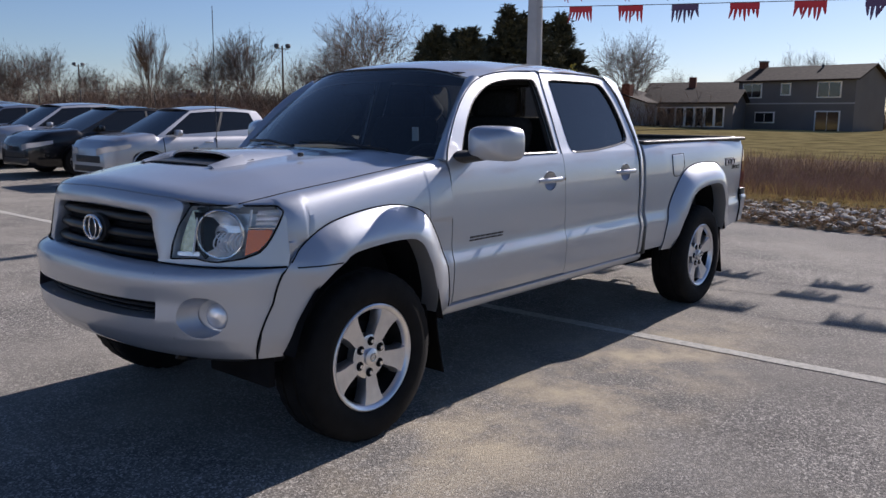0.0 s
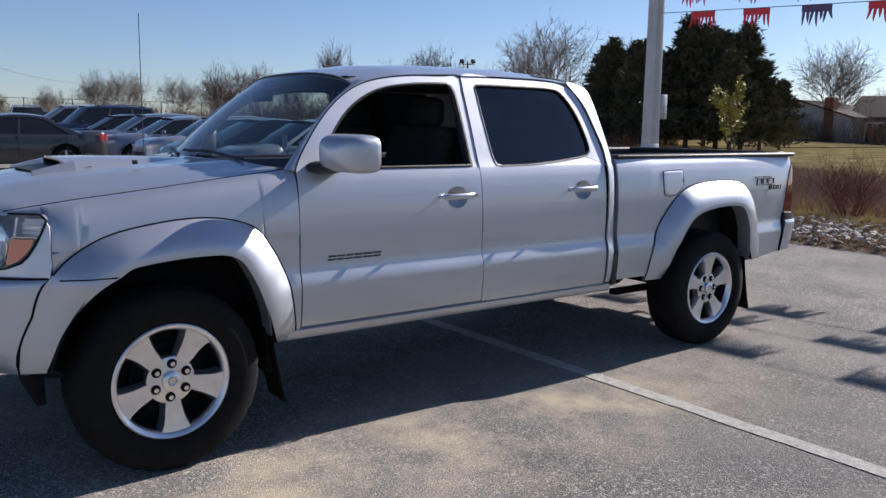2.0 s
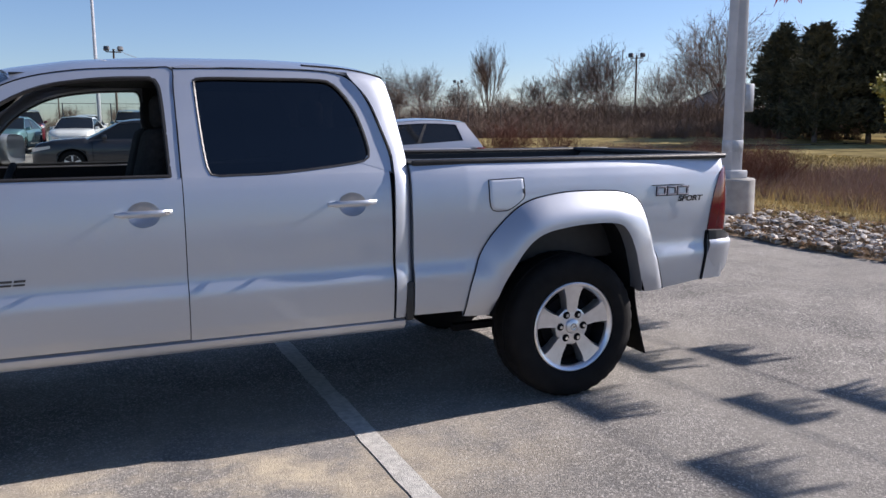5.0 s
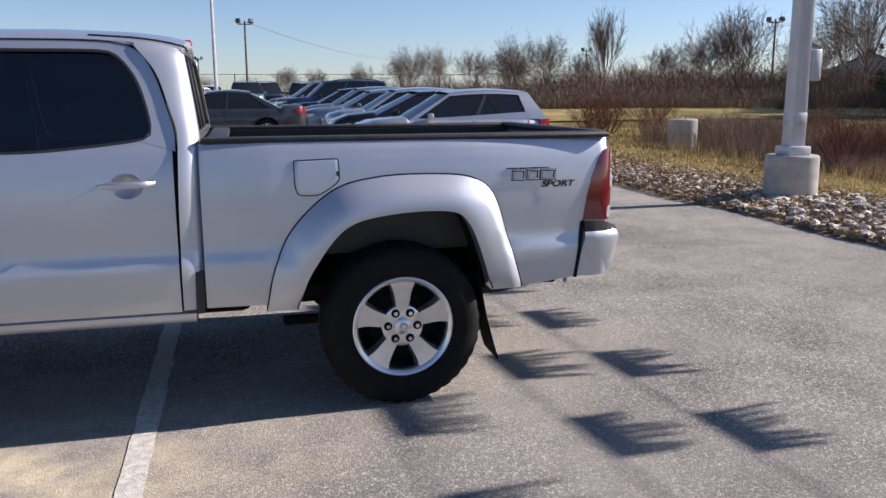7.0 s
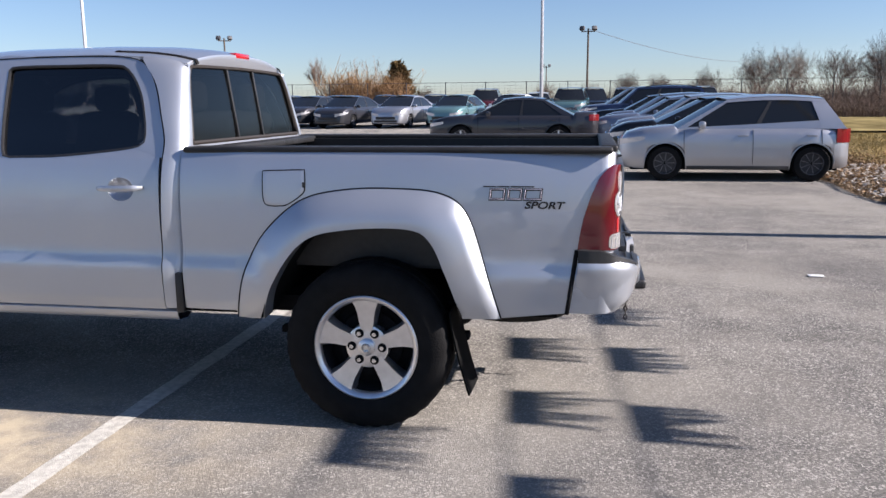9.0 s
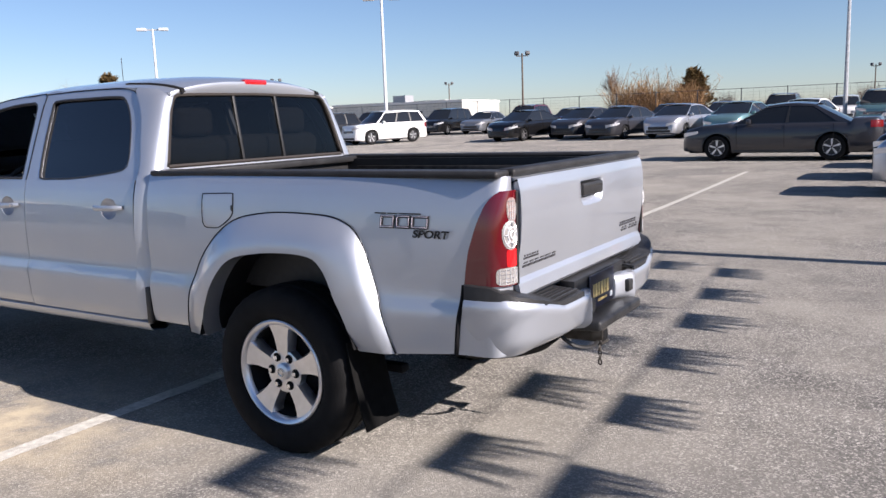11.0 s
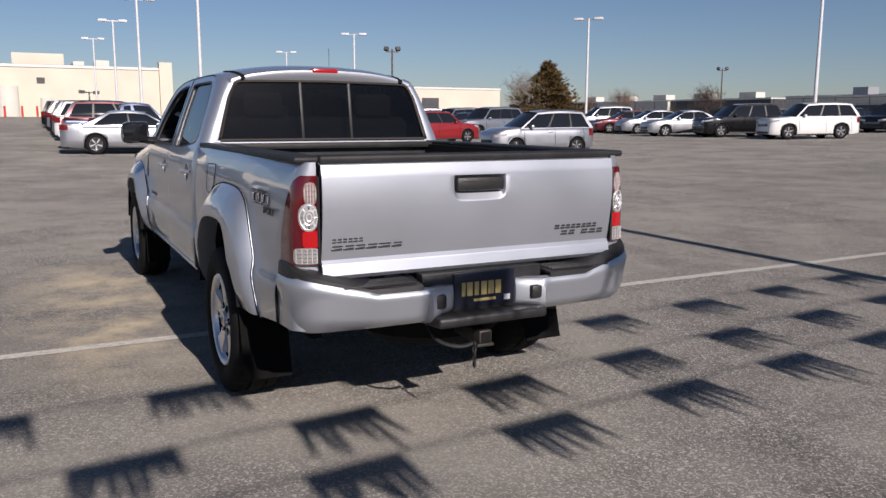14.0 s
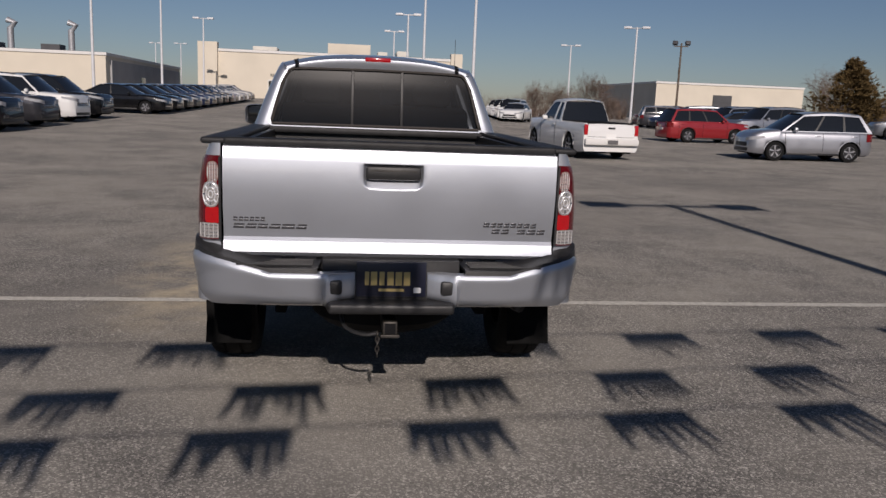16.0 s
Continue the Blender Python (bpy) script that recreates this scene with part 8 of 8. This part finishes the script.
        mm = box(A0 - 0.50, A0 - 0.38, s * (hw + 0.01) - 0.085, s * (hw + 0.01) + 0.085, belt + 0.0, belt + 0.13, bevel=0.035)
        part("mirror", mm, CAR_PAINTS["silver"], c)
        for wx in (wf, wr):
            car_wheel(c, wx, s, r, 0.21, width(wx) * 0.985, 9 if kind == "hatchback" else 5)
    for s in (-1, 1):      # door seams and handles
        for u in ((0.05, 0.46, 0.86) if kind != "pickup" else (0.05, 0.80)):
            x = gpoint(u, 0, s)[0]
            part("door_seam", hose([(x + 0.03 * (z - 0.6), s * width(x) * f, z) for z, f in ((max(low(x), 0.32), 0.992), (0.5, 1.004), (0.62 * belt + 0.1, 1.004), (0.81 * belt + 0.05, 0.990), (belt - 0.03, 0.953))], 0.006, 4), UNDER, c)
        for u in ((0.40, 0.80) if kind != "pickup" else (0.72,)):
            x = gpoint(u, 0, s)[0]
            part("door_handle", box(x - 0.09, x + 0.09, s * width(x) * 0.985 - 0.02, s * width(x) * 0.985 + 0.02, belt - 0.14, belt - 0.11, bevel=0.008), CAR_PAINTS["silver"], c)
    part("grille", box(xf - 0.05, xf + 0.008, -hw * 0.55, hw * 0.55, nose_z - 0.34, nose_z - 0.20, bevel=0.02), BLACK_PLASTIC, c)
    for k in range(3):
        part("grille_slat", box(xf - 0.03, xf + 0.014, -hw * 0.52, hw * 0.52, nose_z - 0.325 + 0.042 * k, nose_z - 0.312 + 0.042 * k, bevel=0.004), CHROME if kind in ("suv", "minivan") else DARK_ALLOY, c)
    for s in (-1, 1):
        part("fog_lamp", lathe(((0.002, -0.012), (0.03, -0.008), (0.045, 0.010)), 16), HEADLAMP, c).matrix_local = pose(xf - 0.03, s * hw * 0.70, 0.36, 0, 0, 90)
        part("arch_trim", hose([(wf + (r + 0.058) * math.cos(t), s * width(wf) * 0.985, r + (r + 0.058) * math.sin(t)) for t in np.linspace(0.05, math.pi - 0.05, 15)], 0.014, 5), BLACK_PLASTIC if kind == "suv" else CAR_PAINTS["silver"], c)
        part("arch_trim", hose([(wr + (r + 0.058) * math.cos(t), s * width(wr) * 0.985, r + (r + 0.058) * math.sin(t)) for t in np.linspace(0.05, math.pi - 0.05, 15)], 0.014, 5), BLACK_PLASTIC if kind == "suv" else CAR_PAINTS["silver"], c)
        part("sill_trim", box(wr + r + 0.07, wf - r - 0.07, s * hw * 0.975 - 0.012, s * hw * 0.975 + 0.012, 0.20, 0.27, bevel=0.006), BLACK_PLASTIC, c)
    part("lower_intake", box(xf - 0.06, xf + 0.002, -hw * 0.66, hw * 0.66, 0.26, 0.40, bevel=0.02), BLACK_PLASTIC, c)
    part("number_plate", box(-xf - 0.012, -xf + 0.02, -0.16, 0.16, 0.62, 0.76), PAPER, c)
    part("underbody", box(-xf + 0.2, xf - 0.2, -hw * 0.86, hw * 0.86, 0.19, 0.40), UNDER, c, smooth=False)
    for wx in (wf, wr):
        part("wheel_well", box(wx - r - 0.05, wx + r + 0.05, -hw * 0.80, hw * 0.80, 0.30, 0.72), UNDER, c, smooth=False)
    if kind == "pickup":
        part("bed_opening", box(-xf + 0.08, xf - rbase - 0.05, -hw * 0.82, hw * 0.82, belt - 0.02, belt + 0.026), UNDER, c, smooth=False)
        part("tailgate_seam", box(-xf - 0.004, -xf + 0.01, -hw * 0.83, hw * 0.83, 0.665, 0.675), UNDER, c, smooth=False)
        part("tailgate_handle", box(-xf - 0.02, -xf + 0.01, -0.11, 0.11, 0.90, 0.95, bevel=0.01), BLACK_PLASTIC, c)
        part("rear_bumper", box(-xf - 0.14, -xf + 0.02, -hw * 0.96, hw * 0.96, 0.44, 0.62, bevel=0.03), TRIM, c)
        part("bumper_plate", box(-xf - 0.155, -xf - 0.14, -0.16, 0.16, 0.47, 0.59, bevel=0.004), SIDING, c)
        part("rear_shadow_panel", box(-xf + 0.02, -xf + 0.10, -hw * 0.8, hw * 0.8, 0.30, 0.45), UNDER, c, smooth=False)
    CARS[kind] = c
    return c


def put_car(kind, colour, label, x, y, hx, hy, size=1.0, first=set()):
    """Places a car of a kind at x, y, heading (hx, hy)."""
    src = CARS[kind]
    a = math.degrees(math.atan2(hy, hx))
    z = gz(x, y)
    dx = 1.2
    n = math.hypot(hx, hy)
    pitch = math.degrees(math.atan2(gz(x + dx * hx / n, y + dx * hy / n) - gz(x - dx * hx / n, y - dx * hy / n), 2 * dx))
    m = pose(x, y, z, 0, 0, a) @ pose(0, 0, 0, 0, -pitch, 0) @ Matrix.Diagonal((size, size, size, 1))
    if kind in first:
        ob = copy_thing(src, m)
    else:
        first.add(kind)
        ob = src
        ob.matrix_basis = m
    tagged(ob, label, "car" if kind not in ("suv", "pickup", "minivan") else {"suv": "SUV", "pickup": "pickup truck", "minivan": "minivan"}[kind], "parked cars")
    for o in ob.children:
        if o.type == "MESH" and o.data.materials and o.data.materials[0] and o.data.materials[0] == CAR_PAINTS["silver"]:
            o.material_slots[0].link = "OBJECT"
            o.material_slots[0].material = CAR_PAINTS[colour]
    return ob


make_car("hatchback", 3.95, 1.70, 1.51, 2.51, 0.80, 0.93, 0.98, 0.78, 0.98, 0.98, 1.86, 3.50, 3.86, 0.31)
make_car("liftback", 4.54, 1.76, 1.49, 2.70, 0.95, 0.93, 0.98, 0.74, 1.05, 1.02, 2.05, 3.35, 4.42, 0.31, 0.05)
make_car("sedan", 4.80, 1.82, 1.45, 2.78, 0.94, 0.93, 0.97, 0.76, 1.02, 1.30, 2.15, 3.30, 4.15, 0.33)
make_car("suv", 4.70, 1.88, 1.76, 2.72, 0.90, 1.08, 1.10, 0.96, 1.08, 1.25, 1.95, 4.25, 4.62, 0.37)
make_car("wagon", 3.92, 1.69, 1.53, 2.37, 0.78, 0.92, 0.97, 0.76, 0.95, 0.92, 1.70, 3.50, 3.84, 0.30)
make_car("pickup", 5.00, 1.74, 1.72, 3.05, 0.82, 1.05, 1.06, 0.98, 1.05, 1.42, 1.98, 2.95, 3.10, 0.36)
make_car("minivan", 5.05, 1.95, 1.75, 3.00, 0.98, 1.02, 1.06, 0.86, 1.05, 1.05, 2.05, 4.70, 4.98, 0.34)

put_car("hatchback", "silver", "silver hatchback with dark wheels parked at the lot edge", 5.25, 11.75, -1, 0.0)
for k, (kind, col, lab) in enumerate((("liftback", "black", "black compact car parked in the edge row"), ("hatchback", "silver", "silver compact car parked in the edge row"), ("sedan", "slate", "blue-grey car parked in the edge row"),
                                      ("hatchback", "slate", "blue-silver car parked in the edge row"), ("sedan", "black", "black car parked in the edge row"), ("suv", "blue", "dark blue SUV parked in the edge row"), ("minivan", "grey", "grey minivan parked in the edge row"))):
    put_car(kind, col, lab, 5.35 - 0.10 * k, 14.5 + 2.75 * k, -1, 0.0)
put_car("sedan", "charcoal", "charcoal sedan with white window sticker parked across the lot", 0.55, 19.6, -1, 0.02)
for x, y, kind, col, lab in ((-13.9, 33.9, "liftback", "black", "black liftback with pale protective hood film"), (-11.2, 35.4, "liftback", "charcoal", "dark liftback parked in the back row"), (-8.8, 33.9, "liftback", "charcoal", "charcoal liftback parked in the back row"),
                             (-6.1, 34.0, "liftback", "silver", "pale silver liftback parked in the back row"), (-3.5, 34.0, "liftback", "teal", "pale teal liftback parked in the back row"), (-0.9, 34.4, "liftback", "white", "white liftback parked in the back row")):
    put_car(kind, col, lab, x, y, -0.16, -1)
put_car("suv", "white", "white SUV parked at the end of a row", -22.2, 33.3, -0.36, -0.93)
put_car("suv", "black", "black SUV parked beside the white SUV", -26.6, 33.2, -0.30, -0.95)
put_car("sedan", "silver", "silver sedan with dark grille parked in a row", -29.9, 32.4, -0.33, -0.94)
put_car("liftback", "silver", "silver liftback parked in a row", -34.4, 34.0, -0.3, -0.95)
put_car("sedan", "maroon", "dark red car parked in a row", -37.6, 34.5, -0.3, -0.95)
put_car("suv", "grey", "grey SUV parked in a row", -40.8, 35.0, -0.3, -0.95)
put_car("wagon", "silver", "silver boxy wagon with steel wheels parked in the open lot", -18.4, 14.5, -0.10, -1)
put_car("suv", "red", "red compact SUV parked in the open lot", -29.4, 16.1, -0.08, 1, 0.86)
put_car("pickup", "white", "white pickup truck seen from behind in the open lot", -18.9, 7.15, -1, -0.12)
put_car("sedan", "silver", "silver sedan parked at the head of a row", -24.2, 1.7, 0.05, 1)
r = random.Random(77)
KINDS = ("sedan", "liftback", "suv", "hatchback", "minivan", "sedan", "suv")
COLS = ("charcoal", "silver", "white", "black", "grey", "blue", "maroon", "black", "silver")
put_car("pickup", "blue", "blue pickup truck parked in a row", -27.4, 2.0, 0.05, 1)
put_car("suv", "maroon", "dark red SUV parked in a row", -30.8, 2.0, 0.05, 1)
put_car("suv", "white", "white SUV parked in a row", -34.2, 1.8, 0.05, 1)
for k in range(8):
    put_car(r.choice(KINDS), r.choice(COLS), "parked car in a long row of the lot", -37.6 - 3.0 * k, 1.8, 0.05, 1)
for x, col, kind, lab in ((-17.0, "black", "sedan", "black sedan parked in a row facing the lane"), (-20.2, "black", "suv", "black SUV parked in a row facing the lane"), (-23.4, "charcoal", "suv", "dark grey SUV parked in a row facing the lane"),
                          (-27.0, "white", "suv", "white SUV parked in a row facing the lane"), (-30.3, "black", "suv", "black SUV parked in a row facing the lane")):
    put_car(kind, col, lab, x, -12.6, 0.10, 1)
for k in range(15):
    col = r.choice(("black", "blue", "black", "charcoal")) if k < 9 else r.choice(("white", "silver", "charcoal", "white", "grey"))
    put_car("sedan" if k < 6 or r.random() < 0.7 else "hatchback", col, "parked car in a long row facing the lane", -37.5 - 2.85 * k, -11.6 + 0.02 * k, 0.08, 1)
for k in range(9):
    put_car(r.choice(KINDS), r.choice(COLS), "parked car in a far row of the lot", -35.5 - 3.1 * k, 22.5 + 0.5 * k, 0.2, 1 if k % 2 else -1)
for k in range(15):
    x = 9.0 - 3.15 * k
    put_car(r.choice(KINDS), r.choice(COLS), "parked car in the last row before the fence", x, 45.5, 0.05, -1)
put_car("suv", "teal", "pale teal SUV parked in the back row", 1.6, 40.6, -0.05, -1)
put_car("pickup", "blue", "dark blue pickup parked in the back row", 4.6, 40.8, -0.05, -1)
for k in range(8):
    put_car(r.choice(("suv", "pickup", "sedan")), r.choice(("white", "silver", "black", "white")), "parked car in a far row of the lot", -56 - 3.2 * k, 13.0 + 0.4 * k, 0.9, -0.4)
